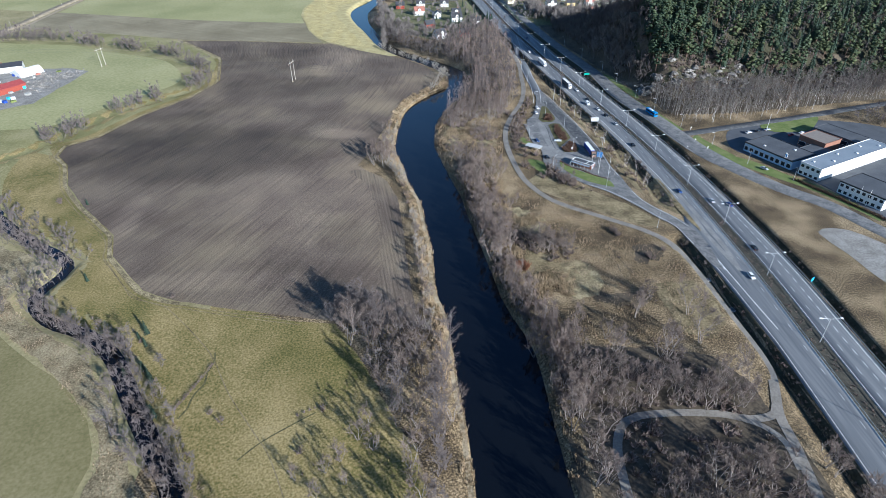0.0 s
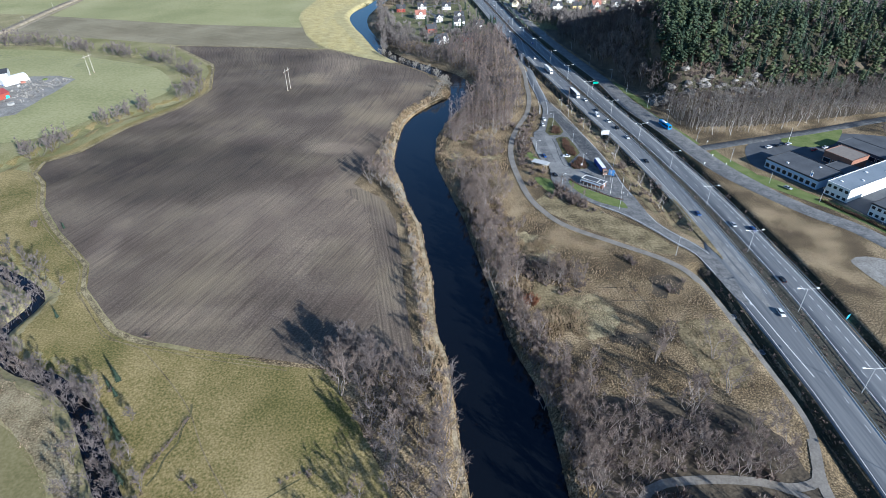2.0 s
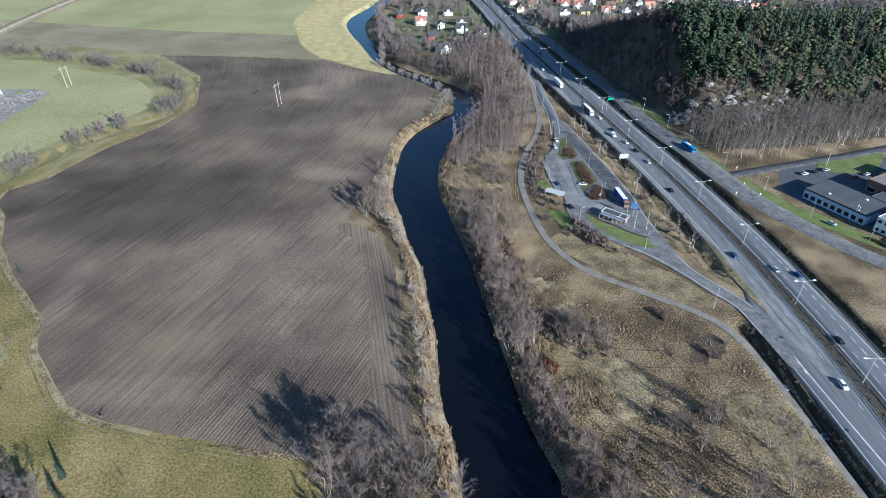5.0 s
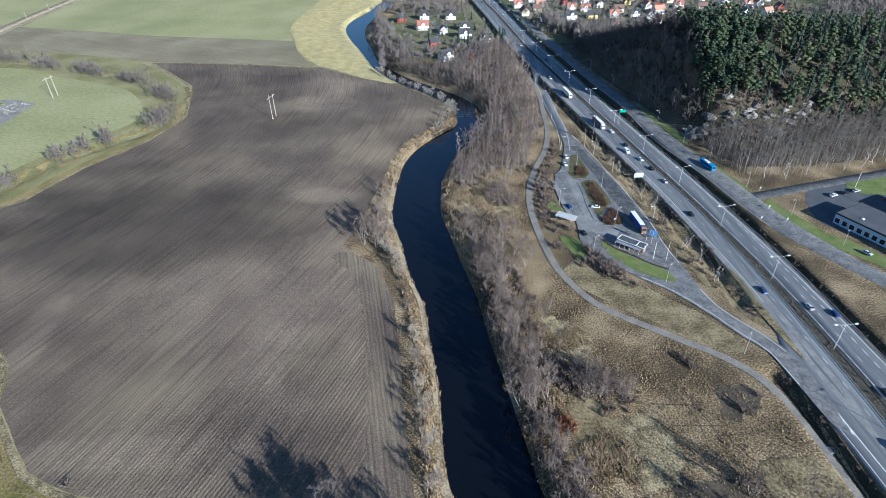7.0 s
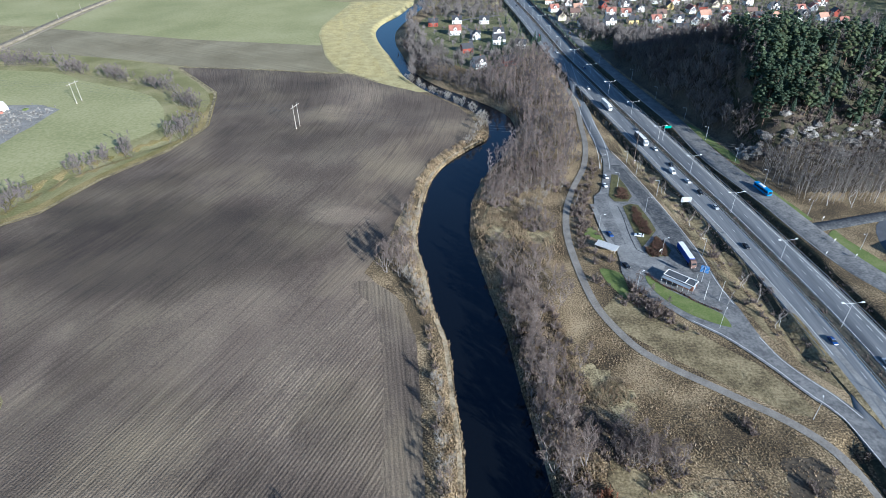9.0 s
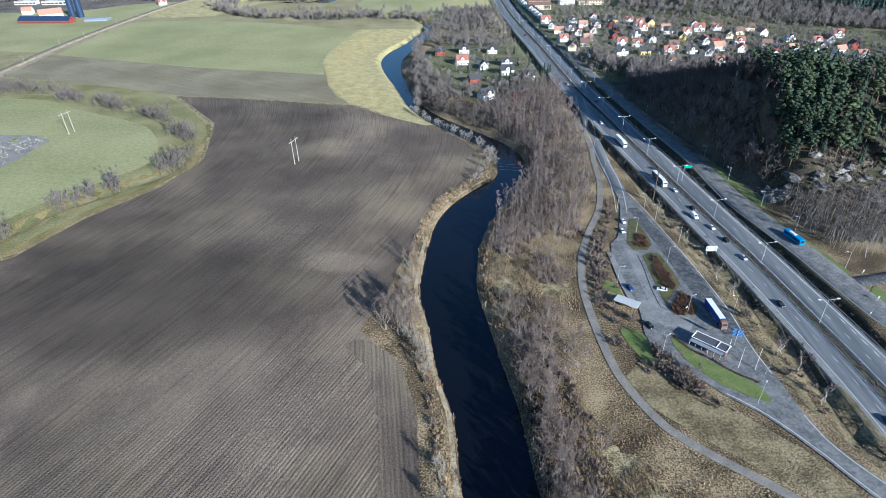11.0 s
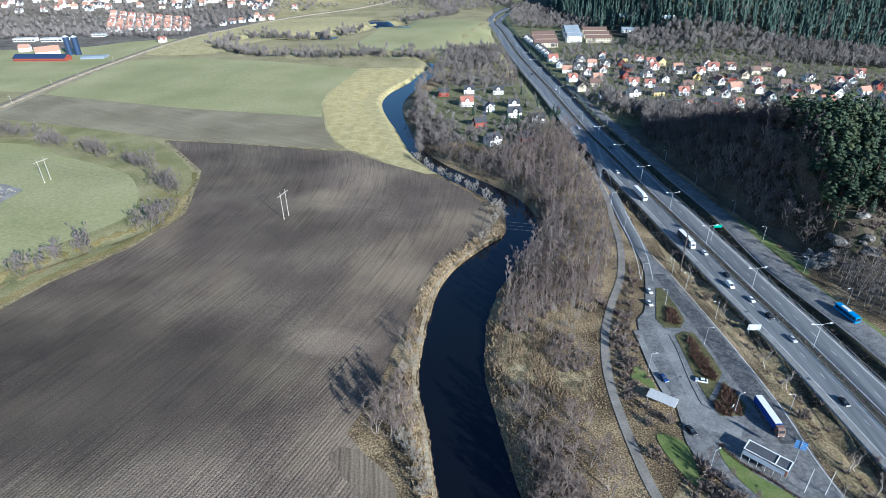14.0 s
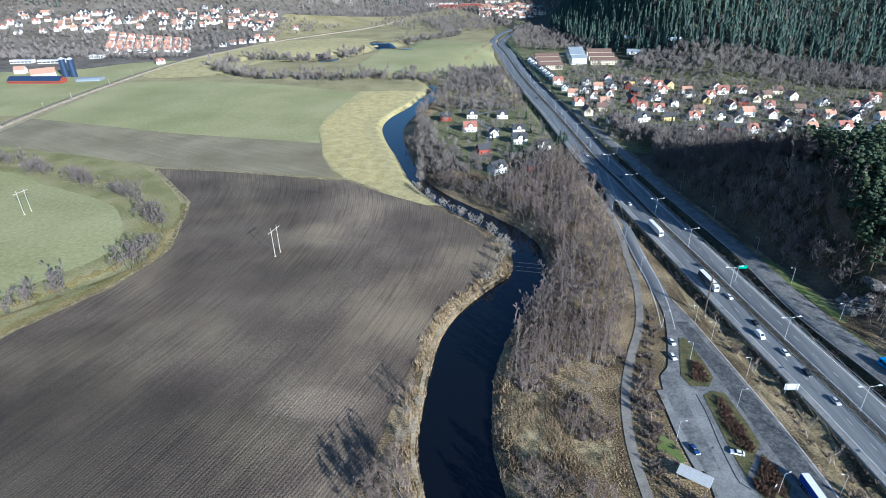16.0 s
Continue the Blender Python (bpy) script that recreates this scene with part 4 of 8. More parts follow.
for line in ([(99, 445), (103, 424.5), (108.3, 388), (112.6, 353), (114.2, 330), (113.9, 312), (115.2, 296)], [(117, 276.5), (119.7, 264.8), (124.7, 255.2), (129.8, 247.2), (133.6, 238)],
             [(95, 286.4), (103.2, 278.7), (109.7, 270), (115.8, 260), (119, 253.6), (123, 246.4), (127.4, 238.5), (129.6, 222)]):
    ribbon("edge_line", spline(line, 4), -0.12, 0.12, M_PAINT, 0.36, "", "", parent=rest_area)
PALE_BAYS = [(83.7, 382.8), (88, 379.6), (87.4, 370.3), (87.6, 348.8), (88, 338), (90.1, 330.3), (84, 330.2), (82.4, 339.3), (82.3, 359), (82.2, 373.3)]
patch("parking_bays", PALE_BAYS, M_SHOULDER, 0.365, "pale worn concrete parking strip", "parking", 3.0, curve=False)
patch("plaza", [(77.5, 340), (82.2, 341), (83.8, 330), (90.3, 330), (91, 333), (97.5, 326.5), (93.9, 320.4), (84.2, 323.5), (77.5, 330)], M_SHOULDER, 0.37, "pale paved plaza beside the rest-stop building", "paving", 3.0, curve=False)
ribbon("kerb_lane", spline([(74.2, 379.4), (74.5, 370.2), (74.4, 358.9), (74.8, 348.6), (75.6, 340.3)], 3), -1.3, 1.3, M_SHOULDER, 0.40, "pale concrete walkway beside the parking lane", "", parent=rest_area)
ribbon("slot_drain", spline([(87.1, 377.0), (87.2, 366.0), (86.2, 351.2), (86.1, 341.6), (86.4, 336.0), (88.9, 333.4)], 2), -0.18, 0.18, M_PLASTIC, 0.41, "black slot drain", "", parent=rest_area)
patch("hut_lawn", [(64.2, 349.2), (68.4, 357.5), (70.3, 356.2), (71.4, 351.0), (72.6, 344.9), (70.9, 343.7), (67.9, 347.7)], M_LAWN, 0.2, "small green lawn beside the shelter", "lawn", 2.0)
patch("dark_lane", [(94.6, 425), (95.8, 409.3), (99.5, 385.2), (101.4, 361.5), (103.6, 343), (105.2, 330), (106, 318), (113.6, 318), (113.6, 331), (112, 342), (110.4, 364), (106.4, 390), (102.4, 409), (100, 425)], M_DARKASPH, 0.372, "dark resurfaced asphalt lane through the lay-by", "parking", 3.0, curve=False)
patch("kerb_island_grass", [(92.2, 412.9), (95.3, 412.1), (97.0, 396.7), (97.2, 386.9), (93.5, 381.2), (86.7, 381.5), (84.9, 387.8)], M_ISLAND, 0.46, "grass island with low shrubs in the lay-by", "verge", 2.0, curve=False)
patch("kerb_island_shrubs", [(89.6, 376.4), (89.3, 366.0), (89.0, 348.8), (89.4, 338.0), (97.4, 348.9), (100.1, 352.7), (99.8, 363.3), (98.0, 377.5), (94.2, 379.0)], M_ISLAND, 0.46, "long planted island in the lay-by", "verge", 2.0, curve=False)
patch("kerb_island_bank", [(89.9, 335.0), (99.0, 348.2), (101.2, 340.0), (101.9, 335.1), (99.2, 330.5), (90.9, 330.3)], M_ISLAND, 0.46, "planted bank between parking lanes", "verge", 2.0, curve=False)
patch("lawn_strip", [(85.8, 316.4), (91.7, 306.2), (102.2, 295.9), (108.2, 289.5), (108.7, 282), (106, 283), (95.5, 290), (87.2, 301.5), (84.2, 312)], M_LAWN, 0.46, "bright green mown lawn strip", "lawn", 2.0)
patch("lawn_corner", [(66.1, 321.8), (74, 318.8), (75, 311), (73, 300), (67.5, 311)], M_LAWN, 0.2, "bright green lawn corner", "lawn", 2.0)
patch("ramp_verge", [(118, 300), (121, 279), (127, 262), (134, 250), (136.4, 262), (135.5, 300), (132, 350), (124, 392), (113, 440), (105, 470), (103, 455), (106, 425), (112, 380), (116, 340)], M_VERGE, 0.06, "grassy verge between motorway and lay-by", "verge", 4.0, 0.6)
patch("merge_wedge", [(130.6, 287), (132.8, 272), (134.6, 257.6), (136.1, 243.2), (138.0, 233), (138.4, 234), (138.6, 246), (138.2, 262), (137.6, 275), (136.5, 290)], M_VERGE, 0.44, "narrowing grass wedge between slip road and motorway", "verge", 2.0, 0.3)
ribbon("worn_strip", spline([(141.0, 280), (142.5, 251), (142.9, 232), (143.2, 216), (141.8, 202)], 4), -1.2, 1.2, M_SHOULDER, 0.322, "pale worn strip beside the merging lane", "", parent=motorway)
patch("road_bank", [(60, 290), (72, 275), (90, 258), (112, 240), (120, 242), (112, 260), (98, 276), (82, 296), (74, 306), (66, 300)], M_VERGE, 0.06, "grassy bank above the cycle path", "verge", 4.0, 0.6)

PATH_LINE = spline([(88, 640), (90, 590), (92, 545), (91, 510), (88.5, 488), (85.3, 455), (78.3, 424), (68, 399), (60.5, 377), (56.5, 355), (55.8, 335), (57, 312), (58.9, 297), (62.6, 285), (69.3, 271.4),
                    (78.4, 261.8), (87.5, 254.5), (96.2, 247.5), (111, 235), (119.3, 222), (122.4, 203), (123.2, 184), (124.4, 165), (125.3, 152), (124.6, 141), (120.6, 130), (116.2, 119), (115, 108), (113, 96), (108, 70), (104, 20)], 3)
ribbon("cycle_path", PATH_LINE, -1.7, 1.7, M_PATH, 0.22, "grey asphalt cycle path", "path")
ribbon("side_path", spline([(119, 127), (115, 119.5), (106, 117.8), (98, 120.2), (87.4, 121.6), (78.3, 121.9), (69, 121.3), (63.8, 119.3), (59.8, 114), (57, 104), (56, 80), (58, 30)], 3), -1.5, 1.5, M_PATH, 0.21, "grey asphalt side path in the scrub", "path")
ribbon("link_path", spline([(101.5, 118.6), (108, 115), (112.2, 108.3), (111.5, 98)], 2), -1.1, 1.1, M_PATH, 0.205, "short asphalt link path", "path")

FRONT = spline([(262, 130), (246, 175), (234, 210), (226.2, 229.5), (221, 244), (214.4, 258), (206, 268), (196.5, 283), (188, 301), (179, 324), (173.5, 350), (169, 378), (164.5, 401), (159.2, 430),
                (156, 458), (153.6, 490), (147, 534), (140, 578), (134.5, 622), (130, 665), (122, 725), (112, 805), (100, 900), (92, 985), (84, 1080)], 5)
FRONT_W = np.interp(FRONT[:, 1], [230, 290, 320, 400, 480, 560, 640], [4.6, 5.2, 6.6, 6.2, 5.4, 5.0, 4.5])
ribbon("frontage_road", FRONT, -FRONT_W, FRONT_W, M_OLDASPH, 0.26, "patched asphalt frontage road", "road", skirt=0.5)
fm = (FRONT[:, 1] > 318) & (FRONT[:, 1] < 560)
ribbon("crash_barrier", FRONT[fm], -FRONT_W[fm] - 0.95, -FRONT_W[fm] - 0.68, M_CONCRETE, 0.95, "low grey barrier between cutting and frontage road", "barrier", skirt=0.12)
ribbon("side_road", spline([(172.9, 352.0), (182.8, 355.0), (191.6, 356.9), (202.8, 359.9), (221.4, 364.5), (240.6, 369.2), (263.9, 374.5), (335, 394), (420, 412), (520, 420)], 6), -3.4, 3.4, M_DARKASPH, 0.24, "dark asphalt side road below the wood", "road", skirt=0.5)
patch("junction_lawn", [(166.5, 426), (171.5, 405), (175.5, 388), (178.5, 373.9), (180.7, 360.2), (177.2, 361), (174.6, 371), (172.6, 381), (169.6, 398), (164.6, 424)], M_LAWN, 0.1, "narrow green triangle of grass at the junction", "lawn", 2.0)
patch("front_verge", [(161.6, 462), (163.8, 446), (167.5, 428), (171, 425), (172, 440), (168, 458), (165, 478), (159.6, 486)], M_LAWN, 0.1, "mown green verge between frontage road and hill", "verge", 2.0, 0.4)
patch("corner_lawn", [(180.1, 345.4), (186.1, 351.0), (187.4, 343.0), (191.9, 329.6), (195.2, 320.2), (198.0, 302.2), (193.3, 307.8), (187.1, 316.2), (180.6, 325.0), (177.2, 335.1)], M_LAWN, 0.14, "green grass corner beside the junction", "lawn", 2.0)
patch("road_lawn", [(190, 318), (192, 306), (206, 286), (219, 268), (229, 246), (233, 236), (236, 240), (231, 258), (224, 276), (213, 292), (204, 308), (196, 316)], M_LAWN, 0.1, "green roadside lawn", "lawn", 3.0)
patch("factory_yard", [(199, 330), (206, 316), (222, 288), (236, 244), (250, 215), (330, 260), (320, 350), (262, 372), (214, 360)], M_FELT, 0.08, "dark asphalt yard round the workshops", "yard", 6.0)
patch("yard_lawn", [(236, 364), (262, 371), (284, 377), (276, 364), (262, 352), (240, 352)], M_LAWN, 0.2, "lawn corner beside the workshops", "lawn", 4.0)
patch("gravel_lot", [(196, 229), (210, 230), (222, 214), (238, 180), (220, 160), (203, 180), (198, 209)], M_GRAVEL, 0.1, "pale gravel lot", "yard", 4.0, 0.5)
patch("scrap_yard", [(-296, 529), (-297, 500), (-301, 447), (-320, 434), (-420, 430), (-430, 540), (-365, 541), (-320, 540)], M_GRAVEL, 0.2, "grey gravel storage yard", "yard", 6.0, 2.0, curve=False)

# banks of reed and straw beside the water
ml = (RIVER[:, 1] > 90) & (RIVER[:, 1] < 470)
ribbon("reed_bank", RIVER[ml], -RIVER[ml][:, 2] / 2 - 6.8, -RIVER[ml][:, 2] / 2 - 0.5, M_STRAW, -0.9, "pale dry reed bank between field and river", "reeds", kind="stuff")

# railway
RAIL = spline([(-470, 560), (-462, 700), (-466, 809), (-465, 901), (-455, 1022), (-438, 1132), (-403, 1210), (-341, 1332), (-215, 1479), (-158, 1622), (-120, 1800)], 12)
ribbon("railway", RAIL, -4.5, 4.5, M_BALLAST, 0.9, "railway track on a brown ballast bed", "railway", skirt=1.6)
railway = bpy.data.objects["railway"]
for o in (-1.0, 1.0):
    ribbon("rail", RAIL, o - 0.12, o + 0.12, M_PLASTIC, 1.05, "", "", parent=railway)
ribbon("service_track", RAIL, 8, 13, M_BALLAST, 0.2, "tan service track beside the railway", "track")


# ---- trees ----
def bare_tree(seed, tall, spread, limbs, subs, twigs, twig_w, lean=0.06, low=0.28, stems=1, sides=4, girth=0.016):
    """Vertices and triangles of trunk with limbs, and of the crown of twigs."""
    r = np.random.RandomState(seed)
    tv, tf, cv = [], [], []

    def tube(a, b, ra, rb, sides):
        d = b - a
        d = d / (np.linalg.norm(d) + 1e-9)
        u = np.cross(d, [0.31, 0.87, 0.38])
        u /= np.linalg.norm(u) + 1e-9
        w = np.cross(d, u)
        n = len(tv)
        for c, q in ((a, ra), (b, rb)):
            for k in range(sides):
                t = 2 * math.pi * k / sides
                tv.append(c + q * (u * math.cos(t) + w * math.sin(t)))
        for k in range(sides):
            k2 = (k + 1) % sides
            tf.append((n + k, n + k2, n + sides + k2))
            tf.append((n + k, n + sides + k2, n + sides + k))

    trunks = []
    rad = girth * tall * (1 if stems == 1 else 0.72)
    for q in range(stems):
        az = 2 * math.pi * q / stems + r.rand()
        out = np.array([math.cos(az), math.sin(az), 0]) * (0 if stems == 1 else 0.055)
        pts = [out * tall * 0.4]
        hi = 0.23 * (1 if q == 0 else r.uniform(0.78, 0.97))
        for k in range(4):
            pts.append(pts[-1] + (np.array([r.normal(0, lean), r.normal(0, lean), hi]) + out) * tall)
        for k in range(4):
            tube(pts[k], pts[k + 1], rad * (1 - 0.22 * k), rad * (1 - 0.22 * (k + 1)), sides)
        trunks.append(pts)
    tips = []
    for k in range(limbs):
        h = low + (0.93 - low) * (k + r.rand()) / limbs
        f = h / 0.23
        i = min(3, int(f))
        pts = trunks[k % stems]
        a = pts[i] + (pts[i + 1] - pts[i]) * (f - i)
        az = k * 2.4 + r.normal(0, 0.4)
        ln = spread * (1.15 - 0.75 * h) * r.uniform(0.7, 1.15)
        up = r.uniform(0.75, 1.5) * ln
        b = a + np.array([math.cos(az) * ln, math.sin(az) * ln, up])
        m = (a + b) / 2 + np.array([0, 0, -0.08 * ln])
        tube(a, m, rad * 0.42, rad * 0.26, 3)
        tube(m, b, rad * 0.26, rad * 0.1, 3)
        tips += [(a + (m - a) * 0.4, m), (m, b), (m, b)]
    for pts in trunks:
        tips += [(pts[3], pts[4] + np.array([0, 0, 0.04 * tall]))] * 2
    stubs = []
    for k in range(subs):
        a, b = tips[r.randint(len(tips))]
        p = a + (b - a) * r.rand()
        d = (b - a) / (np.linalg.norm(b - a) + 1e-6) * 0.7 + r.normal(0, 0.55, 3) + np.array([0, 0, 0.25])
        q = p + d / np.linalg.norm(d) * spread * r.uniform(0.25, 0.55)
        stubs.append((p, q))
        s = np.cross(q - p, r.normal(0, 1, 3))
        s = s / (np.linalg.norm(s) + 1e-6) * rad * 0.14
        cv += [p - s, p + s, q]
    stubs += tips
    for k in range(twigs):
        a, b = stubs[r.randint(len(stubs))]
        p = a + (b - a) * r.uniform(0.15, 1)
        d = (b - a) / (np.linalg.norm(b - a) + 1e-6) * 0.7 + r.normal(0, 0.45, 3) + np.array([0, 0, 0.35])
        q = p + d / np.linalg.norm(d) * r.uniform(0.22, 0.55) * spread
        s = np.cross(q - p, r.normal(0, 1, 3))
        s = s / (np.linalg.norm(s) + 1e-6) * twig_w * 0.5
        cv += [p - s, p + s, q]
    cv = np.array(cv)
    return np.array(tv), np.array(tf), cv, np.arange(len(cv)).reshape(-1, 3)


def far_tree(seed, tall, spread, twigs, w):
    """A slim trunk under a domed broom of twigs, for woods seen from afar."""
    r = np.random.RandomState(seed)
    tv, tf, cv = [], [], []
    for z, q in ((0, 0.02 * tall), (0.75 * tall, 0.008 * tall)):
        tv += [(q * math.cos(t), q * math.sin(t), z) for t in (0, 2.1, 4.2)]
    for k in range(3):
        a, b = k, (k + 1) % 3
        tf += [(a, b, b + 3), (a, b + 3, a + 3)]
    for k in range(twigs):
        az, f = k * 2.4 + r.normal(0, 0.3), math.sqrt((k + 0.5) / twigs)
        d = np.array([math.cos(az) * f * spread, math.sin(az) * f * spread, 0])
        top = tall * (0.62 + 0.4 * math.sqrt(max(0, 1 - f * f))) * r.uniform(0.85, 1.08)
        q = d + np.array([0, 0, top])
        p = d * r.uniform(0.1, 0.6) + np.array([r.normal(0, 0.3), r.normal(0, 0.3), top - tall * r.uniform(0.12, 0.36)])
        s = np.cross(q - p, r.normal(0, 1, 3))
        s = s / (np.linalg.norm(s) + 1e-6) * w * 0.5
        cv += [p - s, p + s, q]
    cv = np.array(cv)
    return np.array(tv, float), np.array(tf), cv, np.arange(len(cv)).reshape(-1, 3)


def lump(c, rx, rz, r):
    """A ragged bunch of foliage: an uneven twenty-sided ball with tips pulled out."""
    g = (1 + 5 ** 0.5) / 2
    p = np.array([(-1, g, 0), (1, g, 0), (-1, -g, 0), (1, -g, 0), (0, -1, g), (0, 1, g), (0, -1, -g), (0, 1, -g), (g, 0, -1), (g, 0, 1), (-g, 0, -1), (-g, 0, 1)]) / 1.9
    p = p * r.uniform(0.6, 1.3, (12, 1)) * (rx, rx, rz) + c
    f = ((0, 11, 5), (0, 5, 1), (0, 1, 7), (0, 7, 10), (0, 10, 11), (1, 5, 9), (5, 11, 4), (11, 10, 2), (10, 7, 6), (7, 1, 8), (3, 9, 4), (3, 4, 2), (3, 2, 6), (3, 6, 8), (3, 8, 9), (4, 9, 5), (2, 4, 11), (6, 2, 10), (8, 6, 7), (9, 8, 1))
    return [p[k] for t in f for k in t]


def conifer(seed, tall, wide, rows, per, size, pine=False, sprays=90):
    """A spruce of drooping ragged tiers, or a pine with a high crown of bunched needles."""
    r = np.random.RandomState(seed)
    tv, tf, cv = [], [], []
    n = 4
    for z, rad in ((0, 0.016 * tall), (0.6 * tall, 0.010 * tall), (0.97 * tall, 0.002 * tall)):
        for k in range(n):
            t = 2 * math.pi * k / n
            tv.append((rad * math.cos(t), rad * math.sin(t), z))
    for j in range(2):
        for k in range(n):
            a, b = j * n + k, j * n + (k + 1) % n
            tf += [(a, b, b + n), (a, b + n, a + n)]
    seats = []
    if pine:
        for k in range(rows):
            f = (k + 0.5) / rows
            az, out = k * 2.4 + r.normal(0, 0.4), wide * 0.72 * math.sin(math.pi * (0.18 + 0.8 * f)) ** 0.8 * r.uniform(0.35, 1.0)
            c = np.array([math.cos(az) * out, math.sin(az) * out, tall * (0.34 + 0.63 * f)])
            q = size * r.uniform(0.8, 1.25) * (1.15 - 0.45 * f)
            cv += lump(c, q, q * 0.62, r)
            seats.append((c, q))
    else:
        for i in range(rows):
            f = (i + r.uniform(-0.2, 0.2)) / rows
            w = wide * ((1 - f) ** 0.8 + 0.04)
            z = tall * (0.1 + 0.86 * f)
            up = np.array([r.normal(0, 0.03), r.normal(0, 0.03), z + tall * 0.98 / rows * 1.15])
            ring, m = [], 2 * per
            for k in range(m):
                az, q = 2 * math.pi * (k + 0.6 * r.rand()) / m + i, w * (r.uniform(0.65, 1.2) if k % 2 else r.uniform(0.35, 0.7))
                ring.append(np.array([math.cos(az) * q, math.sin(az) * q, z - (0.22 * q if k % 2 else 0.02 * q)]))
            for k in range(m):
                cv += [up, ring[k], ring[(k + 1) % m]]
            seats.append((np.array([0, 0, z]), w))
    for k in range(sprays):
        c, q = seats[r.randint(len(seats))]
        az, h = r.rand() * 6.28, r.uniform(0.5, 1.05) * q
        p = c + np.array([math.cos(az) * h, math.sin(az) * h, r.uniform(-0.3, 0.5) * (q * 0.6 if pine else 0.5)])
        d = np.array([math.cos(az), math.sin(az), r.uniform(-0.2, 0.7) if pine else -0.25]) * r.uniform(0.35, 0.8)
        s = np.cross(d, r.normal(0, 1, 3))
        s = s / (np.linalg.norm(s) + 1e-6) * 0.17
        cv += [p - s, p + s, p + d]
    cv = np.array(cv)
    return np.array(tv, float), np.array(tf), cv, np.arange(len(cv)).reshape(-1, 3)


def shrub(seed, tall, spread, twigs, w):
    r = np.random.RandomState(seed)
    cv, stems = [], []
    for k in range(14):
        az, ln = r.rand() * 6.28, spread * r.uniform(0.3, 1)
        b = np.array([math.cos(az) * ln, math.sin(az) * ln, tall * r.uniform(0.55, 1)])
        a = b * np.array([0.25, 0.25, 0])
        stems.append((a, b))
        s = np.cross(b - a, r.normal(0, 1, 3))
        s = s / np.linalg.norm(s) * w
        cv += [a - s, a + s, b]
    for k in range(twigs):
        a, b = stems[r.randint(14)]
        p = a + (b - a) * r.uniform(0.2, 1)
        d = (b - a) / np.linalg.norm(b - a) + r.normal(0, 0.6, 3)
        q = p + d / np.linalg.norm(d) * spread * r.uniform(0.2, 0.5)
        s = np.cross(q - p, r.normal(0, 1, 3))
        s = s / (np.linalg.norm(s) + 1e-6) * w * 0.5
        cv += [p - s, p + s, q]
    cv = np.array(cv)
    return np.zeros((0, 3)), np.zeros((0, 3), int), cv, np.arange(len(cv)).reshape(-1, 3)


class Kind:
    """A kind of tree: protos for single trees, and the same arrays for joined woods."""

    def __init__(self, name, label, category, protos, bark, leaf, group):
        self.name, self.label, self.category, self.protos, self.bark, self.leaf, self.group = name, label, category, protos, bark, leaf, group
        self.meshes = []
        for tv, tf, cv, cf in protos:
            self.meshes.append((arrays_mesh("trunk", tv, tf, bark) if len(tf) else None, arrays_mesh("crown", cv, cf, leaf)))

    def single(self, x, y, scale, r):
        t, c = self.meshes[r.randint(len(self.meshes))]
        ob = thing(self.name, self.label, self.category, self.group, Matrix.Translation((x, y, hz(x, y) - 0.1)) @ Matrix.Rotation(r.rand() * 6.28, 4, "Z") @ Matrix.Diagonal((scale, scale, scale * r.uniform(0.9, 1.12), 1)))
        if t:
            part("trunk", t, None, ob)
        part("crown", c, None, ob)
        return ob

    def wood(self, name, label, xy, lo, hi, r):
        """All the trees of a wood joined into one object."""
        xy = np.array(xy)
        z = height(xy[:, 0], xy[:, 1]) - 0.15
        vs, fs, mi, n = [], [], [], 0
        for (x, y), zz in zip(xy, z):
            tv, tf, cv, cf = self.protos[r.randint(len(self.protos))]
            s, a = r.uniform(lo, hi), r.rand() * 6.28
            m = np.array([[math.cos(a), -math.sin(a), 0], [math.sin(a), math.cos(a), 0], [0, 0, r.uniform(0.9, 1.15)]]) * s
            for v, f, k in ((tv, tf, 0), (cv, cf, 1)):
                if len(f):
                    vs.append(v @ m.T + (x, y, zz))
                    fs.append(f + n)
                    mi.append(np.full(len(f), k, np.int32))
                    n += len(v)
        me = arrays_mesh(name, np.vstack(vs), np.vstack(fs), self.bark)
        me.materials.append(self.leaf)
        me.polygons.foreach_set("material_index", np.concatenate(mi))
        return tagged(new(name, me), label, self.category, kind="stuff")


def scatter(poly, gap, r, drop=0.0, keep_off=()):
    """Jittered places inside a polygon."""
    p = np.array(poly, float)
    gx, gy = np.meshgrid(np.arange(p[:, 0].min(), p[:, 0].max(), gap), np.arange(p[:, 1].min(), p[:, 1].max(), gap))
    gx, gy = gx.ravel() + r.uniform(-0.45, 0.45, gx.size) * gap, gy.ravel() + r.uniform(-0.45, 0.45, gx.size) * gap
    k = inside(p, gx, gy) & (r.rand(gx.size) >= drop)
    for line, d in keep_off:
        dist, w, _ = near_line(gx, gy, line)
        k &= dist > d
    return np.column_stack([gx[k], gy[k]])


def clear_of(pts, spots, d):
    """Leaves out places nearer than d to any of the spots."""
    pts = np.asarray(pts)
    return pts[np.min(np.hypot(pts[:, None, 0] - np.array(spots)[None, :, 0], pts[:, None, 1] - np.array(spots)[None, :, 1]), axis=1) > d]


HOMES = [(4.5, 736), (37, 778), (48, 700), (15, 672), (24, 624), (53, 630), (66, 682), (-19, 775), (8, 782), (27, 716), (50, 730), (30, 690), (24, 612), (15, 664), (6, 724), (48, 692)]
rs = np.random.RandomState(7)
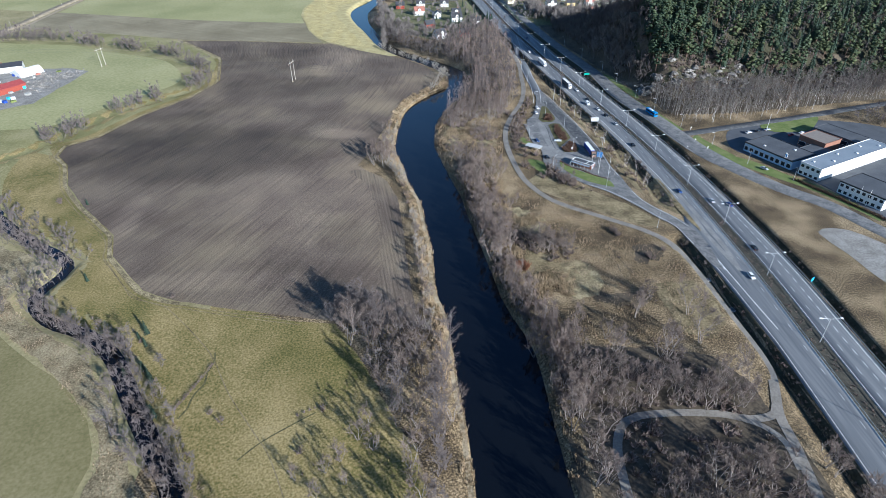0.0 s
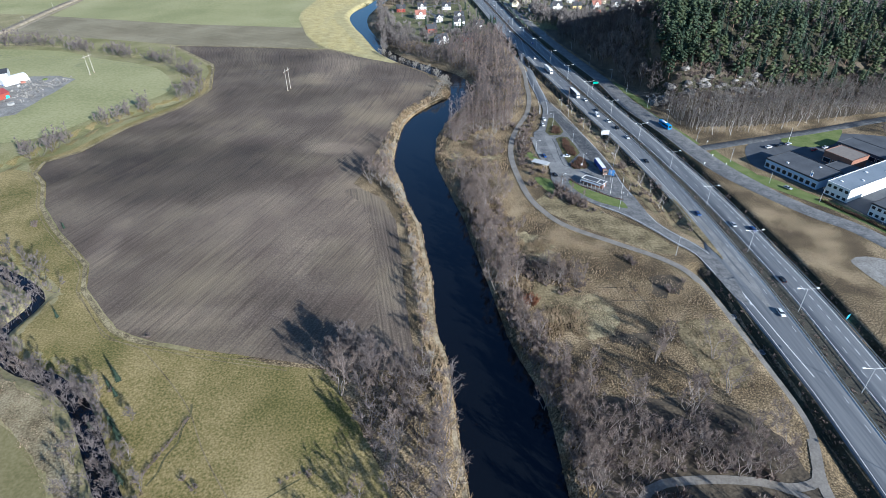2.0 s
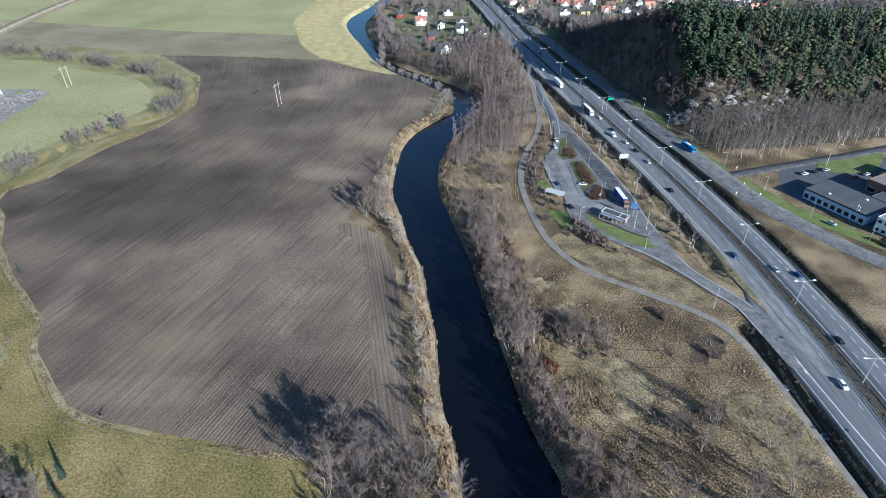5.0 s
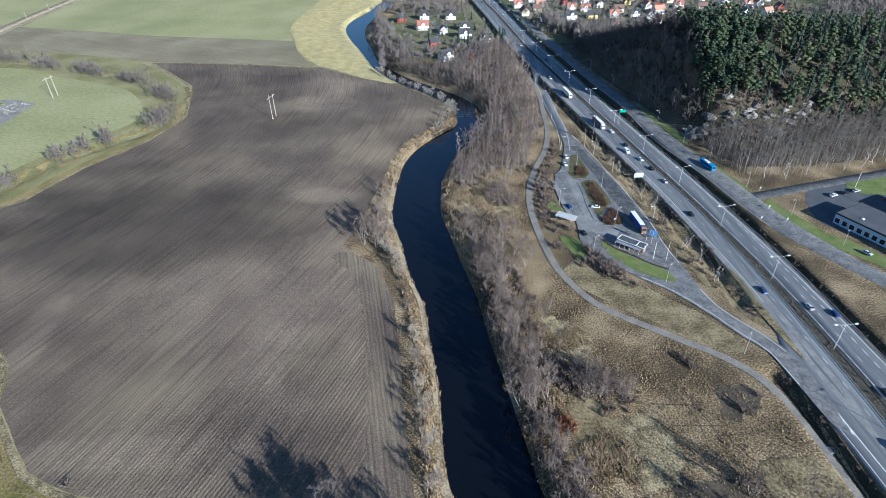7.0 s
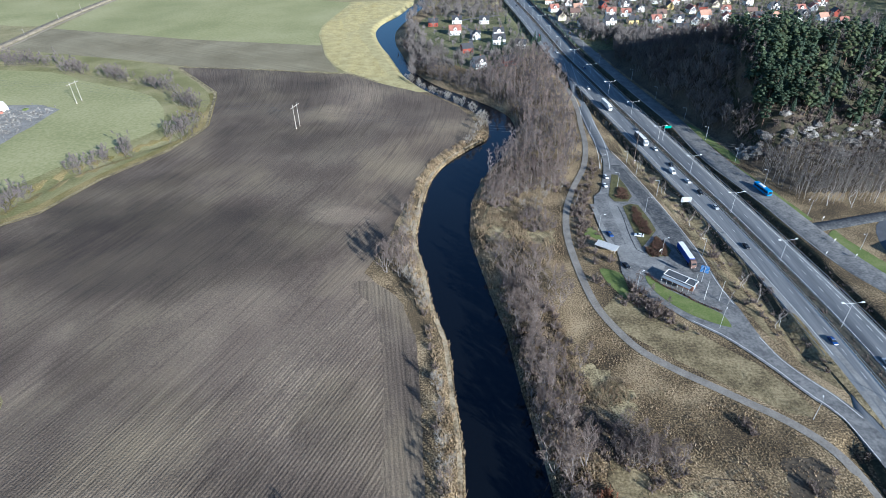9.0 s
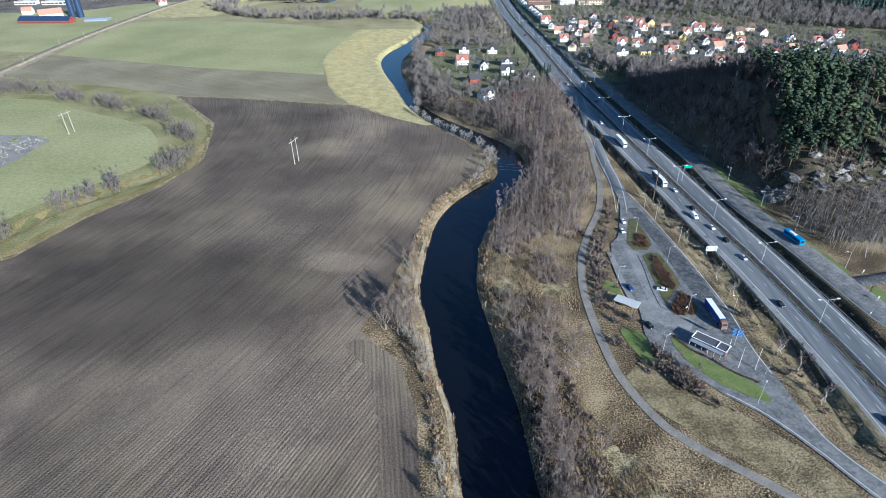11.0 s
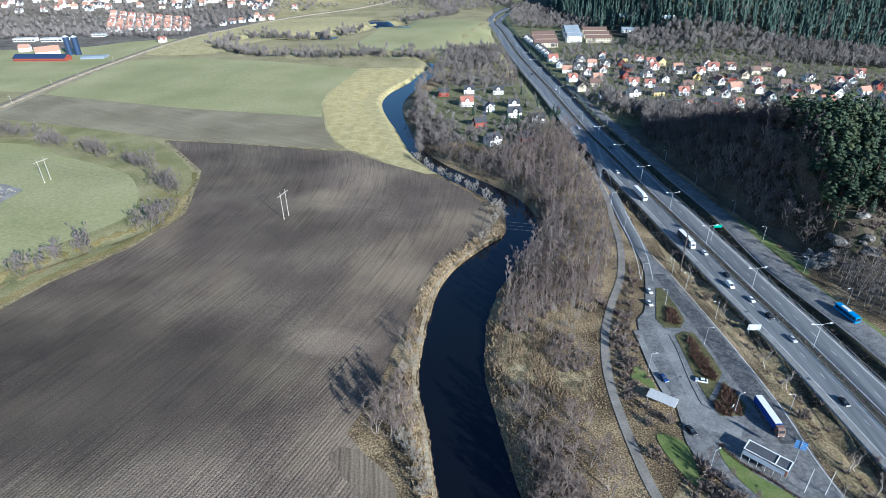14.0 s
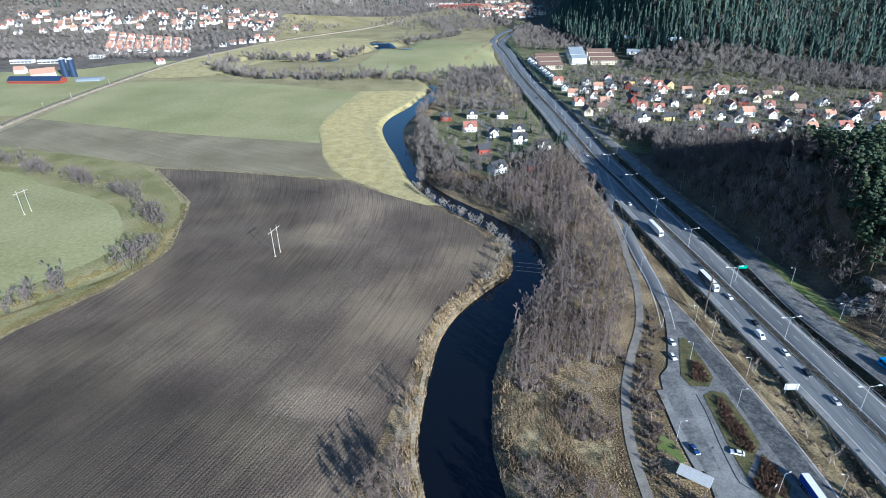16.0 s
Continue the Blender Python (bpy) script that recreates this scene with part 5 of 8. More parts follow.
ALDER = Kind("bare_tree", "bare grey-brown deciduous tree with fine twigs", "tree", [bare_tree(11 + k, 11.0 + 1.2 * k, 2.7 + 0.2 * k, 14, 80, 900, 0.085, stems=3) for k in range(5)], M_BARK, M_TWIG, "bare trees by the river")
DARKALDER = Kind("bare_tree", "dark bare alder with mauve-grey twigs", "tree", ALDER.protos, M_BARK_DARK, M_TWIG_MID, "bare trees by the river")
WILLOW = Kind("willow_bush", "silvery bare willow with dense upright twigs", "tree", [bare_tree(31 + k, 6.5 + k, 2.9, 14, 60, 850, 0.09, 0.1, 0.12, 4) for k in range(3)], M_BARK, M_TWIG_GREY, "willows on the bank")
BIRCH = Kind("birch", "slender bare birch with pale trunk", "tree", [bare_tree(51 + k, 12 + k, 2.0, 12, 46, 420, 0.08) for k in range(3)], M_BIRCH, M_TWIG, "birches")
MID = Kind("bare_tree", "bare grey-brown deciduous tree", "trees", [bare_tree(71 + k, 11.5 + 1.3 * k, 3.0, 7, 24, 340, 0.21, stems=2, sides=3) for k in range(4)], M_BARK_DARK, M_TWIG_MID, "")
FAR = Kind("bare_tree", "bare far tree", "trees", [far_tree(91 + k, 10.5 + k, 4.0, 62, 0.46) for k in range(5)], M_BARK_DARK, M_TWIG_FAR, "")
SCRUB = Kind("bare_bush", "low bare scrub", "bush", [shrub(25 + k, 2.6, 1.9, 80, 0.3) for k in range(4)], M_BARK_DARK, M_TWIG, "")
ASPEN = Kind("bare_tree", "slender bare aspen", "trees", [bare_tree(171 + k, 11 + 1.2 * k, 1.75, 6, 14, 240, 0.125, 0.025, 0.42, 1, 3, 0.0085) for k in range(5)], M_BARK_PALE, M_TWIG_PINK, "")
GREYASPEN = Kind("bare_tree", "slender grey bare aspen", "trees", ASPEN.protos, M_BARK_PALE, M_TWIG_FAR, "")
BUSH = Kind("bare_bush", "low bare bush of brown twigs", "bush", [shrub(5 + k, 2.6, 1.9, 300, 0.18) for k in range(3)], M_BARK, M_TWIG, "bushes")
RUST = Kind("rust_bush", "rusty brown leafless hedge bush", "bush", [shrub(15 + k, 1.9, 1.7, 360, 0.2) for k in range(2)], M_BARK, M_TWIG_RUST, "hedge bushes")
HEDGE = Kind("hedge_bush", "brown leafless hedge bush", "bush", [shrub(65 + k, 1.9, 1.7, 300, 0.2) for k in range(2)], M_BARK_DARK, M_TWIG_HEDGE, "hedge bushes")
SPRUCE = Kind("spruce", "dark green spruce with drooping branches", "tree", [conifer(3 + k, 14 + 1.4 * k, 2.7 + 0.2 * k, 10, 6, 0.8, sprays=170) for k in range(5)], M_PINEBARK, M_NEEDLE_DARK, "conifers")
PINE = Kind("pine", "dark green pine with ragged crown", "tree", [conifer(23 + k, 12.5 + 1.5 * k, 3.9 + 0.35 * (k % 3), 15 + k % 3, 0, 1.55, True, 110) for k in range(6)], M_PINEBARK, M_NEEDLE, "conifers")
PALEPINE = Kind("pine", "olive green sunlit pine with ragged crown", "tree", PINE.protos, M_PINEBARK, M_NEEDLE_OLIVE, "conifers")
FIR = Kind("conifer", "dark far conifer", "trees", [conifer(43 + k, 15 + 2 * k, 3.1, 5, 4, 2.0, sprays=8) for k in range(5)], M_PINEBARK, M_NEEDLE_FAR, "")


def plant(kind, pts, lo, hi):
    for x, y in pts:
        kind.single(x, y, rs.uniform(lo, hi), rs)


# grove at the field corner on the left bank
GROVE = [(-42, 177), (-33, 183), (-12, 176), (-2, 172), (5, 160), (9, 148), (7, 128), (2, 100), (-6, 60), (-14, 60), (-11, 105), (-14, 122), (-25, 148), (-35, 165)]
grove = scatter(GROVE, 5.8, rs, 0.1)
plant(DARKALDER, [(-33, 176), (-28, 172), (-36, 171), (-24, 176), (-30, 168), (-20, 170), (-31, 180), (-25, 166)], 0.9, 1.25)
plant(ALDER, grove[::2], 0.85, 1.25)
plant(DARKALDER, grove[1::2], 0.85, 1.25)
plant(ALDER, [(-34, 104), (-30, 108), (-42.8, 102), (-25, 116), (-22, 120), (-28, 100), (-36, 96), (-20, 112), (-62, 92), (-55, 84), (-70, 92), (-66, 86)], 0.55, 0.85)
plant(WILLOW, [(-0.5, 190), (1, 177), (-1, 169), (-1.5, 205), (-3, 219), (-4.5, 228), (-5, 241), (-6.5, 252)], 0.55, 0.95)
plant(BUSH, [(-7, 262), (-9, 272), (-10, 283), (-12, 292), (-6, 235), (-3.5, 212), (-2, 198), (-71.5, 126), (-110, 194), (-200, 282), (-202, 286), (-4, 247), (-8, 257), (-9.5, 278)], 0.7, 1.2)
plant(WILLOW, [(-12, 297), (-14, 303), (-16, 309)], 0.7, 0.9)
plant(ALDER, [(-31.5, 325), (-27, 326), (-23, 322), (-28, 333), (-24, 337), (-20, 328), (-18, 321), (-29, 329), (-25, 330), (-21, 333), (-24, 318), (-30, 321), (-26, 340)], 0.8, 1.1)
plant(ALDER, [(-3, 214), (-2.5, 201), (-0.5, 187), (-4.5, 238), (-25, 372), (-22, 376)], 0.6, 0.8)
plant(WILLOW, [(-20, 316), (-17.5, 312), (-23, 352), (-20.5, 358), (-22.5, 365), (-19, 371), (10, 461), (15, 468), (18.5, 480), (20.5, 490), (18, 502)], 0.6, 0.95)
# right bank belt and the thicket in the rough
BANK_R = [(43, 128), (44, 150), (36, 178), (33, 195), (30, 215), (27, 240), (25, 262), (23.5, 290), (19.5, 312), (27, 318), (33, 296), (35, 268), (37, 246), (41, 226), (40, 200), (48, 178), (58, 150), (56, 128)]
plant(ALDER, scatter(BANK_R, 4.8, rs, 0.12), 0.75, 1.1)
plant(BUSH, [(-75.9, 129.5), (-113, 166.6), (-37.7, 128.4), (-43, 111.7), (-30.4, 111)], 0.6, 1.0)
BELT_A = [(18.2, 396.1), (28.0, 411.7), (45.1, 426.9), (67.3, 422.5), (64.7, 396.5), (53.2, 391.0), (40.1, 394.5), (30.0, 379.0), (21.9, 374.2), (16.0, 382.1)]
BELT_B = [(32.3, 363.9), (39.3, 375.9), (47.0, 371.4), (51.8, 360.0), (48.7, 350.7), (41.0, 350.6), (35.0, 355.7)]
ASPEN.wood("riverside_belt", "dense belt of slender pale-trunked bare trees", scatter(BELT_A, 2.5, rs, 0.08, ((PATH_LINE, 3.5),)), 0.65, 0.9, rs)
ASPEN.wood("young_thicket", "young thicket of slender bare trees", scatter(BELT_B, 2.6, rs, 0.1, ((PATH_LINE, 3.5),)), 0.45, 0.65, rs)
THICKET = [(45.7, 139.1), (62.5, 143.2), (87.0, 144.3), (113.4, 140.1), (111.8, 125.8), (103.0, 119.7), (78.4, 122.2), (63.7, 122.0), (44.7, 118.9), (42.6, 129.8)]
plant(ALDER, [(54, 154.5), (69.5, 148.5), (88.5, 146.5), (84, 171), (104, 154.5), (39.5, 154), (47, 149.5), (106, 171)], 1.05, 1.35)
ALDER.wood("thicket_trees", "dense row of bare trees in the rough", scatter(THICKET, 4.6, rs, 0.08, ((PATH_LINE, 4.0),)), 0.6, 0.9, rs)
plant(ALDER, [(58.2, 165.8), (53.6, 155.8), (70.3, 152.0), (68.3, 159.2), (90.7, 153.6), (86.6, 148.3), (95.4, 157.6), (92.3, 181.6), (41.5, 169.9), (42.0, 160.8), (49.3, 146.5), (44.9, 149.5)], 0.75, 1.0)
ALDER.wood("roadside_wood", "tall bare trees between path and motorway", scatter([(117, 40), (123, 40), (125, 92), (123, 104), (119, 98)], 4.5, rs, 0.1), 0.7, 1.0, rs)
ALDER.wood("path_wood", "tall bare trees beside the path", scatter([(62, 70), (118, 76), (116, 96), (90, 100), (64, 98)], 6.5, rs, 0.1, ((PATH_LINE, 3.5),)), 0.95, 1.3, rs)
SCRUB.wood("median_scrub", "low dark scrub on the central reserve", np.array([AXIS[i][:2] + np.array([rs.uniform(-2.6, 0.2), rs.uniform(-4, 4)]) for i in range(len(AXIS)) if 60 < AY[i] < 900 for _ in range(6)]), 0.2, 0.42, rs)
SCRUB.wood("ditch_scrub", "low scrub in the roadside ditch", np.array([AXIS[i][:2] + np.array([L_OUT[i] - rs.uniform(1.5, 4), rs.uniform(-4, 4)]) for i in range(len(AXIS)) if (60 < AY[i] < 225 or 275 < AY[i] < 600) for _ in range(8)] + [AXIS[i][:2] + np.array([R_OUT[i] + rs.uniform(2, 6), rs.uniform(-4, 4)]) for i in range(len(AXIS)) if 60 < AY[i] < 600 for _ in range(8)]), 0.2, 0.5, rs)
SCRUB.wood("thicket_scrub", "dense bare scrub under the trees", np.vstack([scatter(THICKET, 5.5, rs, 0.3, ((PATH_LINE, 4.0),)), scatter([(60, 112), (64, 118), (100, 116), (110, 108), (108, 60), (60, 60)], 3.6, rs, 0.4), scatter(BANK_R, 3.4, rs, 0.2), scatter([(24, 262), (42, 240), (46, 262), (44, 285), (30, 318), (18, 330), (20, 300)], 3.6, rs, 0.35), scatter(BELT_A, 3.2, rs, 0.3), scatter(BELT_B, 3.0, rs, 0.2)]), 0.7, 1.4, rs)
plant(ALDER, [(52, 232), (56, 236), (60, 231), (64, 228), (46, 262), (50, 268)], 0.5, 0.7)
plant(BUSH, scatter([(40, 280), (52, 270), (75, 235), (100, 205), (110, 175), (95, 180), (60, 200), (42, 240)], 9.5, rs, 0.55), 0.35, 0.7)
plant(RUST, [(41.0, 210.7), (44.1, 211.6), (45.7, 208.8), (42.2, 207.2), (44.4, 206.6), (40.5, 208.0), (43.6, 209.4)], 1.0, 1.4)
plant(ALDER, [(54.1, 221.2), (57.7, 223.6), (55.4, 219.9), (60.1, 224.7), (66.6, 223.1), (68.2, 220.4), (52.8, 223.9), (50.5, 226), (58.5, 220.5), (63, 226), (56, 227.5), (61.5, 221.5), (65, 218)], 0.55, 0.85)
plant(BUSH, [(44.1, 235.2), (46.9, 233.6), (41.5, 238.2), (50.3, 234.8), (52.7, 231.9), (60.2, 214.7), (57.7, 212.5), (94.5, 235.0), (95.4, 232.1), (94.0, 236.5), (104.3, 213.4), (105.0, 210.9), (113.3, 217.8), (93.1, 186.2), (90.9, 185.4)], 0.7, 1.2)
plant(BIRCH, [(94, 181.5), (122.5, 105)], 0.45, 0.6)
ALDER.wood("bank_wood", "bare trees on the river bank beside the path", scatter([(44, 124), (57, 122), (52, 60), (42, 60)], 5.5, rs, 0.15), 0.85, 1.2, rs)
# belt north along the right bank, and the tall wood beside the slip road
plant(ALDER, scatter([(18, 318), (27, 320), (30, 300), (42, 292), (50, 305), (44, 330), (28, 338), (18, 336)], 5.8, rs, 0.2), 0.65, 0.9)
WOOD_N = [(15, 402), (38, 402), (54, 398), (66, 412), (74, 432), (80, 456), (84, 490), (86, 520), (84, 560), (90, 600), (92, 640), (82, 660), (60, 630), (40, 612), (22, 592), (10, 580), (30, 548), (48, 512), (49, 480), (42, 455), (30, 432), (20, 415)]
near_wood = scatter(WOOD_N, 5.0, rs, 0.05, ((PATH_LINE, 4.0),))
near_wood = near_wood[near_wood[:, 1] > 420]
odd = rs.rand(len(near_wood)) < 0.55
MID.wood("riverside_wood", "dense bare riverside wood", near_wood[odd], 0.75, 1.1, rs)
ASPEN.wood("slender_riverside_wood", "slender pale-trunked trees in the riverside wood", np.vstack([near_wood[~odd], scatter(WOOD_N, 6.0, rs, 0.1, ((PATH_LINE, 4.0),))]), 0.85, 1.2, rs)
plant(WILLOW, scatter([(12, 398), (18, 406), (52, 396), (57, 378), (44, 372), (30, 380)], 7.5, rs, 0.3, ((PATH_LINE, 4.0),)), 0.4, 0.65)
plant(BUSH, scatter([(60, 372), (67, 392), (74, 405), (72, 370), (66, 345), (60, 335)], 4.5, rs, 0.3, ((PATH_LINE, 3.0),)), 0.8, 1.3)
# trees leaning over both banks upstream
far_bank, near_bank = [], []
for p, n in zip(RIVER, np.gradient(RIVER[:, :2], axis=0)):
    n = n / np.linalg.norm(n)
    across = np.array([n[1], -n[0]])
    if 436 < p[1] < 700:
        far_bank += [p[:2] + across * (p[2] / 2 + rs.uniform(1.5, 15)) + n * rs.uniform(-3, 3) for _ in range(5)]
    if 492 < p[1] < 600:
        near_bank += [p[:2] - across * (p[2] / 2 + rs.uniform(0.5, 3.5)) + n * rs.uniform(-3, 3)]
MID.wood("far_bank_trees", "bare alders leaning over the far river bank", np.array(far_bank), 0.45, 0.8, rs)
plant(WILLOW, near_bank, 0.5, 0.9)
# creek trees
cr = CREEK[(CREEK[:, 1] > 60) & (CREEK[:, 0] > -330)]
creek_pts = np.array([p[:2] + rs.normal(0, 1, 2) * (4.6, 3.6) for k, p in enumerate(cr) if k % 9 < 8 for _ in range(5)])
nearby = creek_pts[:, 1] < 200
DARKALDER.wood("creek_alders", "bare alders leaning over the creek", creek_pts[nearby][::2], 0.5, 0.85, rs)
plant(DARKALDER, creek_pts[nearby][1::4], 0.4, 0.7)
plant(ALDER, creek_pts[nearby][3::4], 0.4, 0.65)
plant(SPRUCE, [(-114, 168), (-112, 171), (-103.4, 148.2), (-106, 151), (-101, 145), (-110, 164), (-88, 118), (-95, 130)], 0.3, 0.45)
MID.wood("creek_trees", "bare trees hanging over the creek", creek_pts[~nearby], 0.55, 0.85, rs)
MID.wood("brook_trees", "bare trees along a field brook", np.vstack([[p[:2] + rs.normal(0, 3.6, 2) for _ in range(8)] for k, p in enumerate(BROOK) if k % 5 < 3 or k > 40]), 0.6, 0.95, rs)
plant(SPRUCE, [(-184, 279), (-236, 266), (-152, 208), (-98, 133), (-114, 152), (-216, 268)], 0.3, 0.42)
# toe of the hill: pale trunks
GREYASPEN.wood("aspen_wood", "bare aspen wood at the foot of the hill", scatter([(184, 377), (200, 375), (230, 379), (262, 390), (300, 398), (345, 406), (430, 424), (420, 436), (330, 432), (255, 428), (215, 422), (188, 425), (182, 432), (177, 410), (180, 392)], 3.3, rs, 0.12), 0.8, 1.2, rs)
plant(BIRCH, [(246, 381.5), (252, 386), (259, 384.5), (268, 388.5), (277, 390), (233, 380), (221, 377), (208, 375.5), (195, 374.5), (286, 394), (298, 396)], 0.8, 1.05)
plant(PINE, scatter([(184, 444), (214, 438), (216, 452), (190, 470), (184, 455)], 6.5, rs, 0.1), 0.8, 1.1)
MID.wood("side_road_wood", "dark bare trees along the side road", np.vstack([scatter([(300, 398), (345, 408), (440, 430), (440, 442), (330, 430)], 5.5, rs, 0.1), scatter([(300, 366), (345, 378), (430, 398), (430, 376), (330, 345)], 6.0, rs, 0.15)]), 0.6, 0.95, rs)
HEDGE.wood("office_hedge", "dark clipped hedge before the office block", spline([(214.5, 284), (220.5, 271.5), (227.5, 257), (237, 235)], 1.3)[:, :2], 0.7, 0.9, rs)
plant(BIRCH, [(272, 396), (262, 397), (281, 398), (300, 402)], 0.8, 1.0)
HILL = [(184, 442), (215, 436), (260, 434), (330, 434), (470, 438), (560, 470), (560, 625), (400, 630), (300, 618), (236, 622), (212, 590), (196, 545), (188, 500)]
hp = scatter(HILL, 7.4, rs, 0.14)
PINE.wood("dense_pine_edge", "dense dark pines along the western crest", scatter([(186, 446), (200, 442), (222, 470), (232, 550), (236, 600), (214, 592), (198, 545), (190, 500)], 5.0, rs, 0.1), 0.8, 1.1, rs)
MID.wood("shaded_slope_wood", "bare trees on the shaded western slope", scatter([(178, 446), (188, 446), (192, 500), (200, 545), (216, 592), (236, 640), (226, 660), (170, 650), (156, 610), (160, 560), (170, 505)], 5.2, rs, 0.1), 0.85, 1.2, rs)
front = hp[(hp[:, 0] < 300) & (hp[:, 1] < 490)]
back = hp[~((hp[:, 0] < 300) & (hp[:, 1] < 490))]
sel = rs.rand(len(front)) < 0.68
plant(PINE, front[sel][::2], 0.75, 1.25)
plant(PALEPINE, front[sel][1::2], 0.75, 1.25)
plant(SPRUCE, front[~sel], 0.7, 1.15)
sel = rs.rand(len(back)) < 0.65
PINE.wood("pine_wood", "dark pine wood on the hill", back[sel][::2], 0.65, 1.15, rs)
PALEPINE.wood("olive_pine_wood", "olive green pines on the hill", back[sel][1::2], 0.65, 1.15, rs)
SPRUCE.wood("spruce_wood", "dark spruce wood on the hill", back[~sel], 0.65, 1.1, rs)
MID.wood("hill_birches", "grey bare trees among the conifers", scatter(HILL, 11.0, rs, 0.25), 0.7, 1.1, rs)
SCRUB.wood("hill_undergrowth", "brown undergrowth between the conifers and rocks", np.vstack([scatter(HILL, 8.0, rs, 0.3), scatter([(180, 426), (215, 420), (300, 424), (420, 432), (420, 448), (300, 446), (215, 444), (182, 446)], 3.0, rs, 0.25)]), 0.7, 1.5, rs)
FAR.wood("shaded_wood", "bare wood in the shade below the hill", scatter([(168, 478), (178, 449), (182, 500), (172, 560), (170, 610), (180, 650), (230, 668), (225, 690), (160, 690), (146, 640), (154, 580), (162, 530)], 3.6, rs, 0.1), 0.85, 1.25, rs)
# far woods
FAR.wood("far_riverside_wood", "far bare riverside trees", clear_of(np.vstack([scatter([(-36, 600), (-26, 612), (20, 600), (60, 632), (78, 660), (70, 690), (40, 640), (0, 640), (-20, 670), (-30, 720), (-40, 770), (-38, 830), (-20, 900), (-34, 900), (-48, 800), (-44, 700), (-36, 640)], 5.6, rs, 0.2),
         scatter([(-30, 800), (50, 790), (66, 850), (50, 1000), (-20, 1000), (-36, 900)], 8, rs, 0.35)]), HOMES, 13), 0.75, 1.1, rs)
FAR.wood("meander_trees", "bare trees along the river meanders", np.vstack([[p[:2] + rs.normal(0, 7.5, 2) for _ in range(18)] for p in RIVER_FAR[2:] if not (-170 < p[0] < -80 and 1180 < p[1] < 1290)]), 0.7, 1.2, rs)
town_trees = scatter([(120, 700), (170, 660), (420, 680), (460, 800), (450, 850), (300, 960), (150, 1010), (115, 930), (122, 800)], 9.5, rs, 0.25)
SCRUB.wood("garden_hedges", "dark hedges and shrubs between the gardens", scatter([(120, 700), (170, 660), (420, 680), (460, 800), (450, 850), (300, 960), (150, 1010), (115, 930), (122, 800)], 8.5, rs, 0.35), 0.6, 1.1, rs)
FAR.wood("garden_trees", "bare trees among the houses", town_trees, 0.45, 0.9, rs)
FAR.wood("hillfoot_wood", "bare wood behind the houses", scatter([(225, 1015), (300, 950), (420, 880), (520, 845), (700, 800), (1000, 760), (1000, 830), (700, 890), (520, 930), (400, 990), (310, 1060), (250, 1090)], 7.5, rs, 0.1), 0.8, 1.25, rs)
FAR.wood("motorway_foot_wood", "bare trees between the blocks and the far hill", np.vstack([scatter([(92, 1200), (200, 1150), (215, 1200), (170, 1400), (130, 1500), (100, 1420), (82, 1300)], 8, rs, 0.15), scatter([(118, 1000), (300, 950), (330, 1060), (240, 1090), (235, 1050), (150, 1045)], 13, rs, 0.3), scatter([(-60, 1400), (60, 1420), (110, 1520), (80, 1640), (-100, 1640)], 10, rs, 0.25)]), 0.6, 1.05, rs)
FIR.wood("motorway_hedge", "dark evergreen hedge between motorway and frontage road", np.array([AXIS[i][:2] + np.array([rs.uniform(15, 18.5), rs.uniform(-5, 5)]) for i in range(len(AXIS)) if 690 < AY[i] < 1280 for _ in range(10)]), 0.2, 0.3, rs)
FAR.wood("verge_trees", "bare trees between frontage road and hill", scatter([(140, 700), (175, 672), (215, 668), (210, 690), (160, 720), (136, 756), (134, 730)], 4.6, rs, 0.12), 0.75, 1.1, rs)
plant(SPRUCE, [(37, 656), (47, 660), (53, 652), (62, 652), (80, 697), (81, 689), (88, 700), (54, 773), (41, 657), (57, 655)], 0.4, 0.7)
plant(SPRUCE, [(86, 697), (89, 702), (84, 706), (158, 708), (162, 714), (155, 716), (60, 725), (52, 640), (58, 662), (48, 668), (44, 664), (38, 662), (66, 660), (70, 716), (10, 700), (24, 702), (60, 770), (190, 735), (230, 800), (150, 770)], 0.45, 0.95)
FAR.wood("riverside_garden_trees", "bare trees round the riverside houses", clear_of(scatter([(-34, 700), (-20, 672), (18, 616), (62, 640), (82, 690), (72, 740), (60, 830), (-20, 820)], 9.0, rs, 0.4), HOMES, 11), 0.45, 0.8, rs)
FAR.wood("ridge_wood", "bare wood on the ridge behind the pines", scatter([(300, 628), (560, 632), (600, 720), (430, 704), (330, 672), (250, 660)], 6.5, rs, 0.1), 0.7, 1.05, rs)
FAR.wood("back_wood", "bare wood on the slope behind the ridge", scatter([(370, 700), (600, 700), (760, 760), (700, 830), (520, 850), (450, 740)], 7.5, rs, 0.1), 0.8, 1.2, rs)
FIR.wood("east_forest", "dark conifer forest on the far eastern hill", scatter([(215, 1150), (300, 1055), (400, 985), (520, 925), (700, 885), (1150, 820), (1150, 1350), (800, 1500), (420, 1900), (290, 1900), (205, 1620), (170, 1440), (190, 1250)], 10.5, rs, 0.06), 1.1, 1.6, rs)
patch("forest_floor", [(160, 1270), (230, 1090), (310, 1010), (430, 900), (700, 820), (1250, 760), (1900, 760), (1900, 2300), (100, 2300), (70, 1600)], M_MOSS_SHADE, 0.5, "dark needle covered forest floor", "ground", 30.0)
patch("slope_floor", [(-2300, 1500), (-1400, 1480), (-1000, 1540), (-640, 1520), (-480, 1510), (-360, 1530), (-190, 1680), (-30, 2000), (-100, 2700), (-2300, 2700)], M_SLOPE, 0.5, "brown leaf covered slope", "ground", 40.0)
